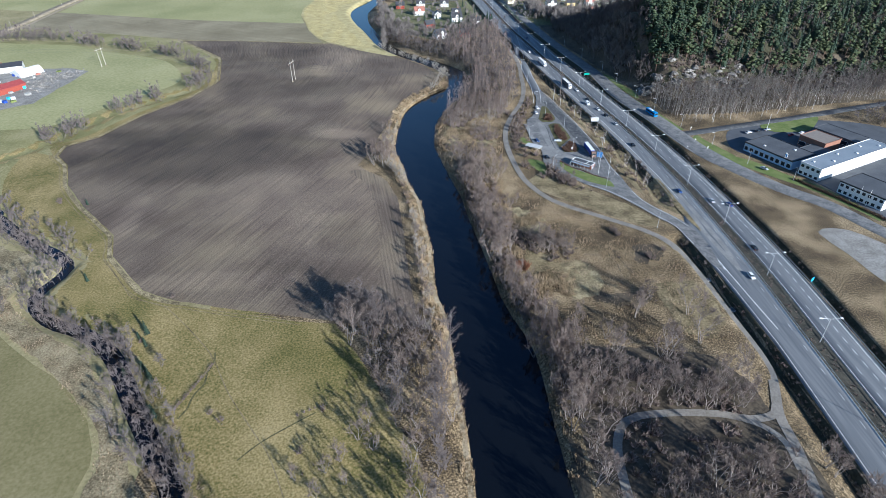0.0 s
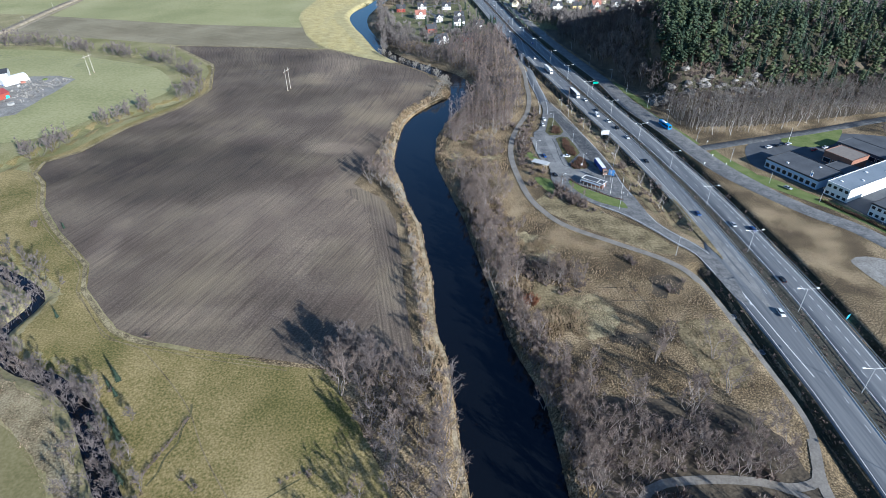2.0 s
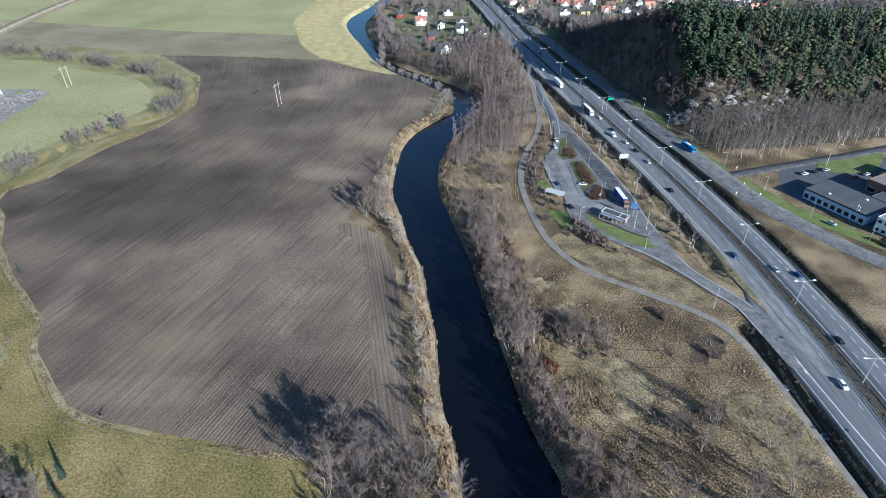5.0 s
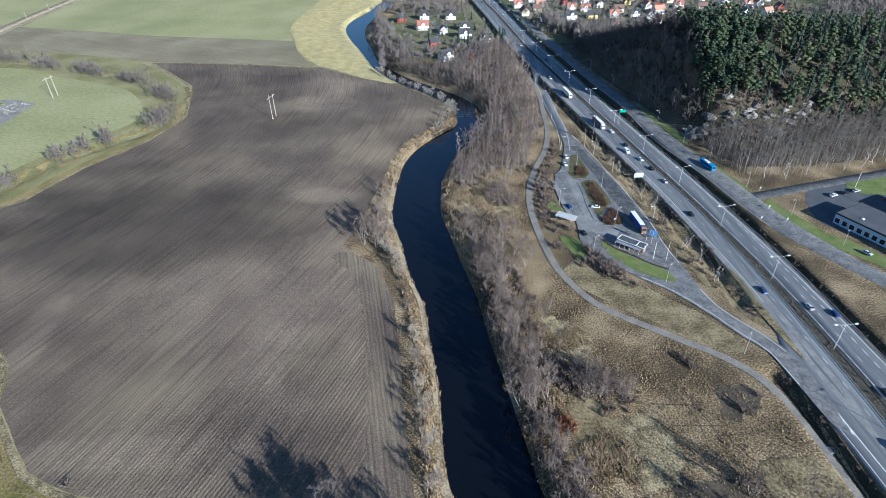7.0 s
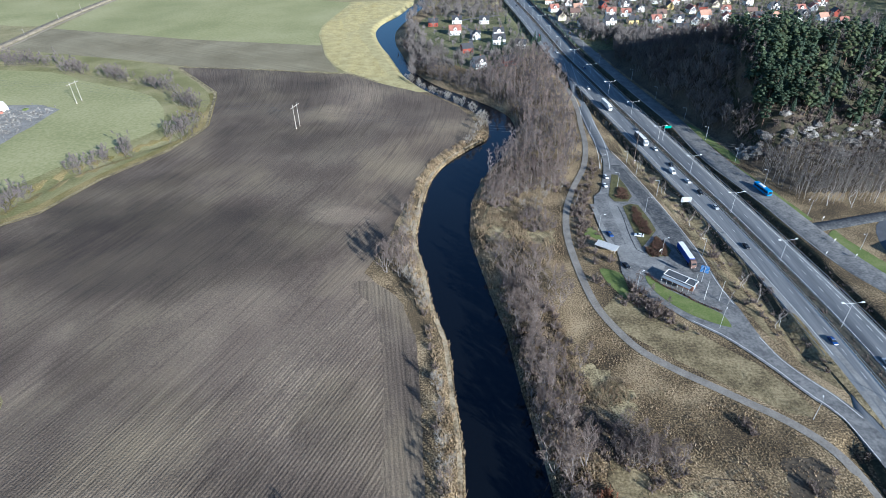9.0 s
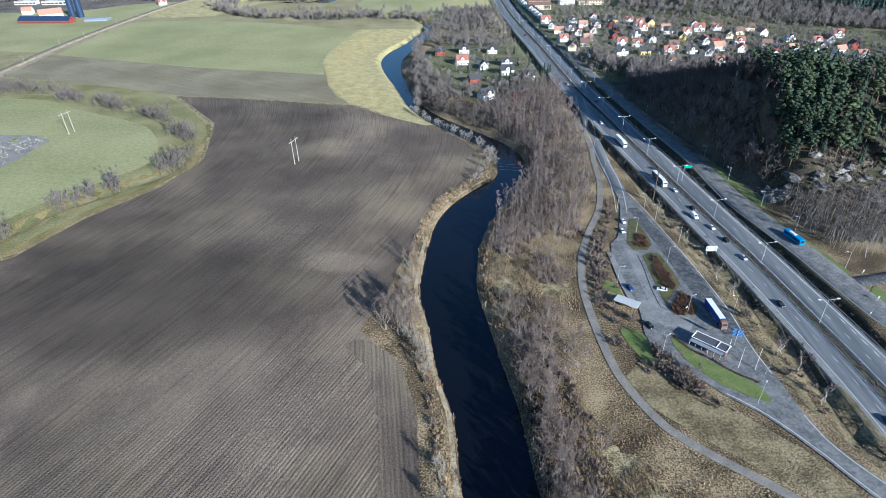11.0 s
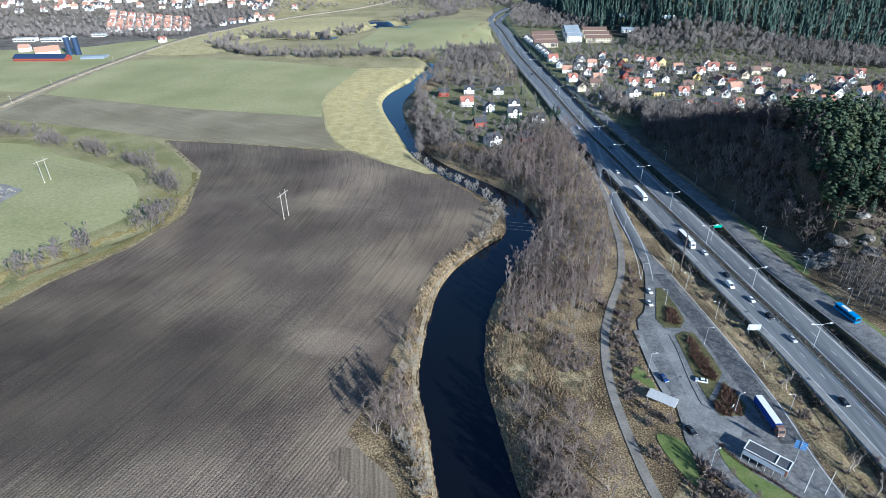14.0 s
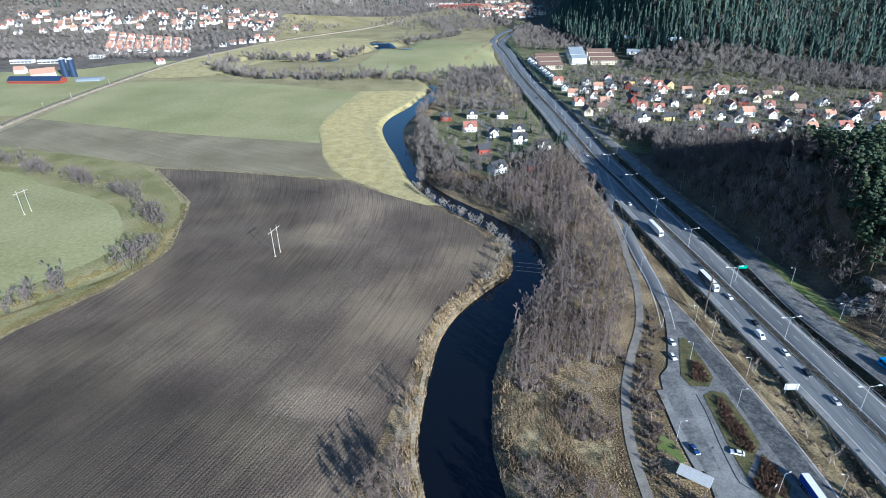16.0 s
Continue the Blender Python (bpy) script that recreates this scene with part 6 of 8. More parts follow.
# dark moss that carries the western slope's shade too
patch("hill_floor", [(184, 436), (215, 430), (260, 434), (330, 438), (470, 440), (600, 470), (600, 660), (400, 676), (300, 668), (225, 656), (168, 644), (162, 600), (168, 560), (176, 500)], M_MOSS_SHADE, 0.25, "dark mossy forest floor", "ground", 7.0)
FAR.wood("east_forest_edge", "bare trees among the eastern conifers", scatter([(240, 1150), (420, 980), (700, 890), (1000, 860), (1000, 1100), (500, 1300), (250, 1300)], 20, rs, 0.2), 0.9, 1.4, rs)
FAR.wood("west_forest", "grey bare forest on the western slope", np.vstack([scatter([(-1400, 1480), (-1000, 1530), (-640, 1510), (-480, 1500), (-350, 1520), (-190, 1660), (-60, 1900), (-100, 2150), (-1300, 2150)], 14, rs, 0.1), scatter([(-1100, 1150), (-760, 1140), (-600, 1180), (-440, 1200), (-380, 1300), (-250, 1480), (-640, 1500), (-1000, 1530), (-1200, 1480)], 13, rs, 0.2), scatter([(-800, 1130), (-600, 1150), (-470, 1120), (-440, 1180), (-560, 1200), (-800, 1180)], 9, rs, 0.2)]), 0.7, 1.1, rs)
FIR.wood("west_conifers", "conifers on the western slope", np.vstack([scatter([(-1200, 1400), (-800, 1420), (-800, 1500), (-1000, 1700), (-1300, 1700)], 15, rs, 0.2), scatter([(-1400, 1420), (-1000, 1430), (-820, 1480), (-600, 1560), (-400, 1600), (-150, 1900), (-200, 2150), (-1200, 2150)], 22, rs, 0.3)]), 0.8, 1.1, rs)
FAR.wood("valley_trees", "far bare trees across the valley", np.vstack([scatter([(-200, 1500), (-60, 1400), (60, 1440), (130, 1600), (330, 1800), (300, 2300), (-150, 2300)], 17, rs, 0.4), scatter([(-20, 880), (46, 900), (50, 990), (-10, 1000)], 6, rs, 0.2)]), 0.8, 1.2, rs)


def tuft_field(name, label, pts, tall, w, mat, blades=6):
    clump = np.array([noise.noise(Vector((p[0] * 0.11, p[1] * 0.11, 5.0))) + 0.6 * noise.noise(Vector((p[0] * 0.35, p[1] * 0.35, 2.0))) for p in pts])
    pts, clump = pts[clump > -0.22], clump[clump > -0.22]
    z = height(pts[:, 0], pts[:, 1])
    b = np.repeat(np.column_stack([pts, z]), blades, 0)
    m = len(b)
    az, ln = rs.rand(m) * 6.28, rs.uniform(0.5, 1.3, m) * tall * np.repeat(0.6 + 1.1 * np.clip(clump + 0.22, 0, 1), blades)
    lean = rs.uniform(0.15, 0.7, m)
    tip = b + np.column_stack([np.cos(az) * lean * ln, np.sin(az) * lean * ln, ln])
    s = np.column_stack([-np.sin(az), np.cos(az), np.zeros(m)]) * (w / 2)
    v = np.stack([b - s, b + s, tip], 1).reshape(-1, 3)
    return tagged(new(name, arrays_mesh(name, v, np.arange(3 * m).reshape(-1, 3), mat)), label, "grass", kind="stuff")


MEADOW_NEAR = [(-46, 172), (-104, 187), (-126, 196), (-148, 220), (-156, 206), (-122, 166), (-104, 140), (-86, 112), (-70, 78), (-34, 70), (-12, 100), (-20, 130), (-34, 160)]
tuft_field("meadow_tufts", "olive and straw tufts of meadow grass", scatter(MEADOW_NEAR, 1.25, rs, 0.2), 0.42, 0.22, M_TUFT_OLIVE, 6)
tuft_field("creekside_tufts", "bleached tussocks beside the creek", scatter([(-178, 210), (-172, 190), (-150, 174), (-124, 152), (-100, 118), (-90, 92), (-104, 92), (-108, 116), (-122, 134), (-150, 159), (-182, 184), (-200, 206)], 1.1, rs, 0.15), 0.6, 0.22, M_TUFT, 6)
ROUGH = [(26, 330), (40, 300), (56, 300), (72, 268), (110, 232), (118, 205), (121, 156), (104, 155), (86, 149), (64, 156), (46, 164), (34, 200), (28, 250), (22, 300)]
tuft_field("rough_tussocks", "straw coloured tussocks of dry grass and reed", np.vstack([scatter(ROUGH, 1.15, rs, 0.15, ((PATH_LINE, 2.5),)), scatter([(10, 345), (24, 330), (50, 320), (54, 350), (62, 380), (58, 396), (72, 420), (60, 412), (20, 412), (14, 400), (9, 370)], 1.1, rs, 0.1, ((PATH_LINE, 2.5),))]), 0.6, 0.32, M_TUFT, 8)
tuft_field("reed_beds", "pale standing reeds in the rough grass", np.vstack([scatter(q, 0.85, rs, 0.1) for q in ([(27, 262), (40, 270), (56, 262), (64, 250), (58, 238), (46, 246), (30, 244)], [(28, 300), (38, 300), (44, 280), (40, 268), (26, 270)], [(30, 232), (40, 236), (46, 222), (40, 204), (33, 206)], [(44, 200), (56, 206), (70, 198), (64, 186), (48, 186)], [(12, 352), (22, 384), (34, 376), (50, 352), (44, 340), (20, 338)])]), 1.25, 0.15, M_TUFT, 12)
SCRUB.wood("drain_scrub", "dark brambles along the meadow drains", np.vstack([spline([(-81.5, 152.5), (-83.2, 147), (-85.1, 141.7), (-88.7, 131.7), (-89.9, 129.4)], 0.9)[:, :2] + rs.normal(0, 0.5, (1, 2)), spline([(-46, 126.5), (-42.2, 128.9), (-37.6, 130.6)], 1.6)[:, :2], [(-43, 106), (-41, 104), (-38, 107), (-30.5, 108.5), (-70.6, 124.7)]]), 0.25, 0.55, rs)
SCRUB.wood("sedge_scrub", "dark grey brambles beside the bare trees", np.vstack([scatter(q, 2.3, rs, 0.25) for q in ([(36, 244), (48, 240), (58, 233), (62, 226), (52, 219), (42, 226)], [(62, 232), (72, 226), (70, 216), (58, 214)])]), 0.5, 1.0, rs)
tuft_field("straw_tussocks", "straw coloured tussocks in the riverside meadow", scatter([(-120, 890), (-88, 888), (-66, 866), (-80, 822), (-96, 790), (-100, 750), (-86, 704), (-74, 664), (-60, 620), (-48, 590), (-64, 590), (-94, 612), (-116, 655), (-128, 702), (-136, 740), (-139, 772), (-132, 830)], 1.7, rs, 0.2), 0.8, 0.5, M_TUFT_STRAW, 6)
reed = []
for p, n in zip(RIVER, np.gradient(RIVER[:, :2], axis=0)):
    if 100 < p[1] < 480:
        n = n / np.linalg.norm(n)
        for _ in range(60):
            o = -p[2] / 2 - rs.uniform(-0.5, 7.5)
            reed.append(p[:2] + np.array([n[1], -n[0]]) * o + n * rs.uniform(-3, 3))
        for _ in range(22):
            o = p[2] / 2 + rs.uniform(-0.5, 5)
            reed.append(p[:2] + np.array([n[1], -n[0]]) * o + n * rs.uniform(-3, 3))
tuft_field("river_reeds", "pale dry reeds along the river bank", np.array(reed), 1.5, 0.3, M_TUFT, 7)


# ---- street lamps, rails, poles ----
def double_lamp(m):
    ob = thing("street_lamp", "tall galvanised motorway lamp with two arms", "street lamp", "motorway lamps", m)
    g = Geo()
    g.tube((0, 0, -0.3), (0, 0, 11.8), 0.14, 0.08, 8)
    part("pole", g, M_GALV, ob)
    for s in (-1, 1):
        a = Geo()
        a.tube((0, 0, 11.7), (s * 3.6, 0, 12.15), 0.075, 0.06, 6)
        arm = part("arm", a, M_GALV, ob)
        h = Geo()
        h.prism([(s * 3.3, 12.02), (s * 4.5, 12.12), (s * 4.5, 12.3), (s * 3.9, 12.42), (s * 3.3, 12.28)], -0.28, 0.28, "y")
        part("lamp_head", h, M_LAMPHEAD, arm)
    return ob


def single_lamp(m, tall=9.0, reach=1.6):
    ob = thing("lamp_post", "slim galvanised lamp post with one arm", "street lamp", "roadside lamps", m)
    g = Geo()
    g.tube((0, 0, -0.3), (0, 0, tall), 0.1, 0.055, 7)
    part("pole", g, M_GALV, ob)
    a = Geo()
    a.tube((0, 0, tall - 0.05), (reach, 0, tall + 0.15), 0.05, 0.04, 5)
    arm = part("arm", a, M_GALV, ob)
    h = Geo()
    h.prism([(reach - 0.1, tall + 0.08), (reach + 0.75, tall + 0.16), (reach + 0.7, tall + 0.3), (reach - 0.05, tall + 0.25)], -0.16, 0.16, "y")
    part("lamp_head", h, M_LAMPHEAD, arm)
    return ob


seg = np.concatenate([[0], np.cumsum(np.linalg.norm(np.diff(AXIS[:, :2], axis=0), axis=1))])
s_a = np.interp(152, AY, seg)
lamp = None
for k in range(-2, 20):
    s = s_a + 43.4 * k
    x, y = np.interp(s, seg, AXIS[:, 0]), np.interp(s, seg, AXIS[:, 1])
    x2, y2 = np.interp(s + 1, seg, AXIS[:, 0]), np.interp(s + 1, seg, AXIS[:, 1])
    m = Matrix.Translation((x, y, hz(x, y) + 0.2)) @ Matrix.Rotation(math.atan2(y2 - y, x2 - x) - math.pi / 2, 4, "Z")
    lamp = double_lamp(m) if lamp is None else copy_thing(lamp, m)
post = None
for x, y, a in ((162.9, 458.7, 180), (168.6, 426.6, 180), (173.4, 398.5, 180), (180.2, 365, 180), (188.5, 334, 200), (197.5, 305, 215), (213, 282, 215), (229, 256, 205), (240, 225, 205), (160.4, 492, 180), (153.4, 535, 180), (146.6, 578, 180),
                (130, 622, 180), (124, 665, 180), (206, 372, 90), (246, 381, 90), (290, 392, 90), (117.6, 238, 60), (104, 282, 50),
                (87.4, 420.6, 0), (103.5, 424.8, 180), (72.2, 353.8, 0), (78.5, 307, 30), (96.4, 332, 20), (110.9, 388.2, 180), (115.4, 332, 180), (106, 412, 180), (99.5, 370, 0), (92, 398, 180), (91, 470, 0), (91.5, 505, 0), (93, 545, 0)):
    m = Matrix.Translation((x, y, hz(x, y) + 0.1)) @ Matrix.Rotation(radians(a), 4, "Z")
    post = single_lamp(m) if post is None else copy_thing(post, m)


def guardrail(line, off, label):
    """Steel beam on posts along a line."""
    d = np.gradient(line[:, :2], axis=0)
    d /= np.linalg.norm(d, axis=1)[:, None]
    p = line[:, :2] + np.column_stack([d[:, 1], -d[:, 0]]) * np.broadcast_to(off, len(line))[:, None]
    z = height(p[:, 0], p[:, 1]) + 0.25
    ob = thing("guardrail", label, "guardrail", "motorway guardrails")
    g = Geo()
    nrm = np.column_stack([d[:, 1], -d[:, 0]])
    for i in range(len(p) - 1):
        for (o1, h1), (o2, h2) in (((-0.04, 0.45), (0.05, 0.52)), ((0.05, 0.52), (-0.02, 0.6)), ((-0.02, 0.6), (0.05, 0.68)), ((0.05, 0.68), (-0.04, 0.76)), ((-0.06, 0.76), (-0.06, 0.45))):
            g.face([(*(p[i] + nrm[i] * o1), z[i] + h1), (*(p[i + 1] + nrm[i + 1] * o1), z[i + 1] + h1), (*(p[i + 1] + nrm[i + 1] * o2), z[i + 1] + h2), (*(p[i] + nrm[i] * o2), z[i] + h2)])
    part("beam", g, M_GALV, ob)
    q = Geo()
    q.box(-0.05, 0.05, -0.06, 0.06, -0.4, 0.72, 0.005)
    me = q.mesh("rail_post", M_GALV)
    for i in range(0, len(p)):
        if p[i][1] < 480:
            part("rail_post", me, None, ob, at=Matrix.Translation((p[i][0] - nrm[i][0] * 0.12, p[i][1] - nrm[i][1] * 0.12, z[i])))
    return ob


RL = AXIS[(AY > 60) & (AY < 1000)]
ry = RL[:, 1]
guardrail(RL, np.interp(ry, [196, 354], [-4.0, -2.9]), "galvanised guardrail along the inbound carriageway")
guardrail(RL, np.interp(ry, [196, 354], [2.0, 0.4]), "galvanised guardrail on the central reserve")
m1 = ry > 262
guardrail(RL[m1], -15.6, "galvanised guardrail beside the hard shoulder")
guardrail(RL, np.interp(ry, [196, 354], [15.8, 13.0]), "galvanised guardrail beside the bus lane")


nb = AXIS[(AY > 640) & (AY < 1120)]
barrier = thing("noise_barrier", "long dark timber noise barrier beside the motorway", "noise barrier")
for k in range(len(nb) - 1):
    d = nb[k + 1][:2] - nb[k][:2]
    ln = float(np.linalg.norm(d))
    g = Geo()
    g.box(0, ln - 0.1, -0.12, 0.12, -0.5, 4.2)
    g.box(-0.15, 0.15, -0.2, 0.2, -0.5, 4.4)
    x, y = nb[k][0] + d[1] / ln * 14.2, nb[k][1] - d[0] / ln * 14.2
    part("barrier_panel", g, M_DARKPOLE, barrier, at=Matrix.Translation((x, y, hz(x, y))) @ Matrix.Rotation(math.atan2(d[1], d[0]), 4, "Z"))


def portal_pylon(x, y, tall, ang, mat, wide=6.0, label="weathered wooden H-frame power pylon"):
    ob = thing("power_pylon", label, "pylon", "power line", Matrix.Translation((x, y, hz(x, y))) @ Matrix.Rotation(radians(ang), 4, "Z"))
    for s in (-1, 1):
        g = Geo()
        g.tube((0, s * wide / 2, -0.5), (0, s * wide / 2, tall), 0.24, 0.15, 8)
        part("leg", g, mat, ob)
    g = Geo()
    g.box(-0.12, 0.12, -wide / 2 - 3, wide / 2 + 3, tall - 2.1, tall - 1.8)
    part("crossarm", g, mat, ob)
    for s in (-1, 0, 1):
        g = Geo()
        for k in range(5):
            g.tube((0, s * (wide / 2 + 2.6), tall - 2.2 - 0.2 * k), (0, s * (wide / 2 + 2.6), tall - 2.36 - 0.2 * k), 0.13, 0.05, 6)
        part("insulator", g, M_BRICK, ob)
    for s in (-1, 1):
        g = Geo()
        g.tube((0, s * wide / 2, -0.4), (0, s * wide / 2, 0.35), 1.3, 0.5, 9)
        part("earth_mound", g, M_STRAW, ob)
    return ob


PYL = [(-560, 615, 17, -16), (-289, 544, 17, -16), (-106, 487.5, 17.3, -16), (110.2, 431.8, 22, -16), (268, 391, 20, -16), (440, 346, 20, -16)]
for k, (x, y, t, a) in enumerate(PYL):
    portal_pylon(x, y, t, a, M_WOODPOLE if k < 3 else M_DARKPOLE, 5.2 if k < 3 else 1.4, "weathered wooden H-frame power pylon" if k < 3 else "tall tarred wooden power mast")
for (x1, y1, t1, a1), (x2, y2, t2, a2) in zip(PYL[:-1], PYL[1:]):
    for s in (-1, 0, 1):
        w1, w2 = (5.2 if x1 < 0 else 1.4), (5.2 if x2 < 0 else 1.4)
        p = Vector((x1 - math.sin(radians(a1)) * s * (w1 / 2 + 2.6), y1 + math.cos(radians(a1)) * s * (w1 / 2 + 2.6), hz(x1, y1) + t1 - 3.2))
        q = Vector((x2 - math.sin(radians(a2)) * s * (w2 / 2 + 2.6), y2 + math.cos(radians(a2)) * s * (w2 / 2 + 2.6), hz(x2, y2) + t2 - 3.2))
        g = Geo()
        n = 16
        pts = [p.lerp(q, k / n) - Vector((0, 0, 4 * 4.0 * (k / n) * (1 - k / n))) for k in range(n + 1)]
        for c in pts:
            g.v += [(c.x, c.y - 0.03, c.z - 0.02), (c.x, c.y + 0.03, c.z - 0.02), (c.x, c.y, c.z + 0.035)]
        for k in range(n):
            for j in range(3):
                g.f.append((3 * k + j, 3 * k + (j + 1) % 3, 3 * k + 3 + (j + 1) % 3, 3 * k + 3 + j))
        tagged(part("power_cable", g, M_WIRE), "thin sagging power cable between pylons", "cable", "power line")


# ---- vehicles ----
def wheel(parent, x, y, r=0.33, w=0.22, mesh={}):
    if r not in mesh:
        g = Geo()
        g.tube((0, -w / 2, 0), (0, w / 2, 0), r, r, 14)
        g2 = Geo()
        g2.tube((0, -w / 2 - 0.015, 0), (0, w / 2 + 0.015, 0), r * 0.62, r * 0.62, 10)
        mesh[r] = (g.mesh("wheel", M_TYRE), g2.mesh("rim", M_RIM))
    t = part("wheel", mesh[r][0], None, parent, at=Matrix.Translation((x, y, r)))
    part("rim", mesh[r][1], None, t)


def car(name, label, paint, m, estate=False, van=False):
    """Length along x, front at +x."""
    ob = thing(name, label, "van" if van else "car", "vehicles on the road", m)
    g = Geo()
    if van:
        side = [(-2.6, 0.35), (2.45, 0.35), (2.55, 0.75), (2.35, 1.1), (1.5, 1.35), (0.85, 2.25), (-2.45, 2.35), (-2.6, 2.1)]
        hw = 0.98
    else:
        side = [(-2.2, 0.35), (2.2, 0.35), (2.28, 0.62), (2.1, 0.84), (1.15, 0.98), (-1.55 if not estate else -2.1, 1.0), (-2.22, 0.93), (-2.27, 0.6)]
        hw = 0.9
    k = len(side)
    n = len(g.v)
    for y, ins in ((-hw, 0.0), (-hw + 0.12, 1), (hw - 0.12, 1), (hw, 0.0)):
        for x, z in side:
            g.v.append((x * (1 if ins else 0.985), y, z if ins else min(z, z * 0.97)))
    for j in range(3):
        for i in range(k):
            g.f.append((n + j * k + i, n + j * k + (i + 1) % k, n + (j + 1) * k + (i + 1) % k, n + (j + 1) * k + i))
    g.f.append(tuple(n + k - 1 - i for i in range(k)))
    g.f.append(tuple(n + 3 * k + i for i in range(k)))
    part("body", g, paint, ob)
    if van:
        c = Geo()
        c.face([(1.56, -0.8, 1.38), (1.56, 0.8, 1.38), (0.95, 0.78, 2.22), (0.95, -0.78, 2.22)])
        part("windscreen", c, M_GLASS, ob)
    else:
        back = -2.05 if estate else -1.75
        low = [(1.05, -0.84, 0.97), (1.05, 0.84, 0.97), (back, 0.84, 0.99), (back, -0.84, 0.99)]
        up = [(0.35, -0.66, 1.4), (0.35, 0.66, 1.4), (back + (0.25 if estate else 0.65), 0.66, 1.42), (back + (0.25 if estate else 0.65), -0.66, 1.42)]
        for i, pane in enumerate(("windscreen", "side_window", "rear_window", "side_window")):
            j = (i + 1) % 4
            c = Geo()
            c.face([low[i], low[j], up[j], up[i]])
            part(pane, c, M_GLASS, ob)
        r = Geo()
        r.face([(x, y, z + 0.012) for x, y, z in up])
        r.face([(x * 0.97 - 0.02, y * 0.9, z + 0.05) for x, y, z in up])
        for i in range(4):
            j = (i + 1) % 4
            a, b = up[i], up[j]
            r.face([(a[0], a[1], a[2] + 0.012), (b[0], b[1], b[2] + 0.012), (b[0] * 0.97 - 0.02, b[1] * 0.9, b[2] + 0.05), (a[0] * 0.97 - 0.02, a[1] * 0.9, a[2] + 0.05)])
        part("roof", r, paint, ob)
    fx = side[2][0]
    for s in (-1, 1):
        h = Geo()
        h.box(fx - 0.28, fx - 0.03, s * 0.66 - 0.16, s * 0.66 + 0.16, 0.62, 0.78, 0.02)
        part("headlight", h, M_HEADLAMP, ob)
        h = Geo()
        h.box(side[0][0] - 0.05, side[0][0] + 0.06, s * 0.7 - 0.12, s * 0.7 + 0.12, 0.68, 0.9, 0.01)
        part("tail_light", h, M_TAIL, ob)
        for x in ((1.6, -1.65) if van else (1.35, -1.35)):
            wheel(ob, x, s * (hw - 0.1))
    return ob


def lorry(label, box, cab, m):
    ob = thing("lorry", label, "lorry", "vehicles on the road", m)
    g = Geo()
    g.box(-8.3, 5.3, -1.27, 1.27, 1.15, 3.95, 0.03)
    t = part("trailer", g, box, ob)
    r = Geo()
    r.box(-8.26, 5.26, -1.24, 1.24, 3.955, 4.02, 0.06)
    part("trailer_roof", r, M_WHITE, t, "white trailer roof")
    f = Geo()
    f.box(-8.1, 5.0, -0.5, 0.5, 0.75, 1.14)
    part("chassis", f, M_PLASTIC, t)
    c = Geo()
    c.prism([(5.75, 0.45), (8.05, 0.45), (8.15, 1.3), (8.0, 2.2), (7.75, 3.1), (6.9, 3.65), (5.75, 3.7)], -1.22, 1.22, "y")
    p = part("cab", c, cab, ob)
    w = Geo()
    w.face([(8.03, -1.05, 2.1), (8.03, 1.05, 2.1), (7.8, 1.0, 3.0), (7.8, -1.0, 3.0)])
    part("windscreen", w, M_GLASS, p)
    for s in (-1, 1):
        h = Geo()
        h.box(8.0, 8.18, s * 0.9 - 0.18, s * 0.9 + 0.18, 0.7, 0.95, 0.02)
        part("headlight", h, M_HEADLAMP, p)
        mi = Geo()
        mi.box(7.6, 7.85, s * 1.42 - 0.1, s * 1.42 + 0.1, 2.0, 2.7, 0.03)
        part("mirror", mi, M_PLASTIC, p)
        for x in (7.2, 4.0, -4.3, -5.6, -6.9):
            wheel(ob, x, s * 1.08, 0.5, 0.36)
    return ob


def bus(label, paint, m):
    ob = thing("bus", label, "bus", "vehicles on the road", m)
    g = Geo()
    g.prism([(-6, 0.35), (6, 0.35), (6.1, 1.2), (5.9, 2.9), (5.6, 3.15), (-5.9, 3.15), (-6.05, 2.8)], -1.26, 1.26, "y")
    b = part("body", g, paint, ob)
    for s in (-1, 1):
        for k in range(7):
            w = Geo()
            x = -5.4 + 1.55 * k
            w.box(x, x + 1.4, s * 1.265 - 0.012, s * 1.265 + 0.012, 1.5, 2.6)
            part("window", w, M_GLASS, b)
        for x in (3.9, -3.2):
            wheel(ob, x, s * 1.12, 0.5, 0.36)
    w = Geo()
    w.face([(6.13, -1.1, 1.3), (6.13, 1.1, 1.3), (5.95, 1.05, 2.8), (5.95, -1.05, 2.8)])
    part("windscreen", w, M_GLASS, b)
    h = Geo()
    h.box(-3.5, 1.0, -0.8, 0.8, 3.16, 3.42, 0.12)
    part("roof_unit", h, M_WHITE, b)
    return ob


P_WHITE, P_BLACK, P_BLUE, P_SILVER, P_RED = [plain(n, c, 0.25, 0.0, 0.6, 0.03) for n, c in
    (("white_car_paint", (0.72, 0.72, 0.72)), ("black_car_paint", (0.015, 0.016, 0.02)), ("blue_car_paint", (0.02, 0.06, 0.2)), ("silver_car_paint", (0.42, 0.44, 0.47)), ("red_car_paint", (0.35, 0.03, 0.03)))]
P_BUS = plain("blue_bus_paint", (0.01, 0.22, 0.55), 0.3, 0, 0.6, 0.03)


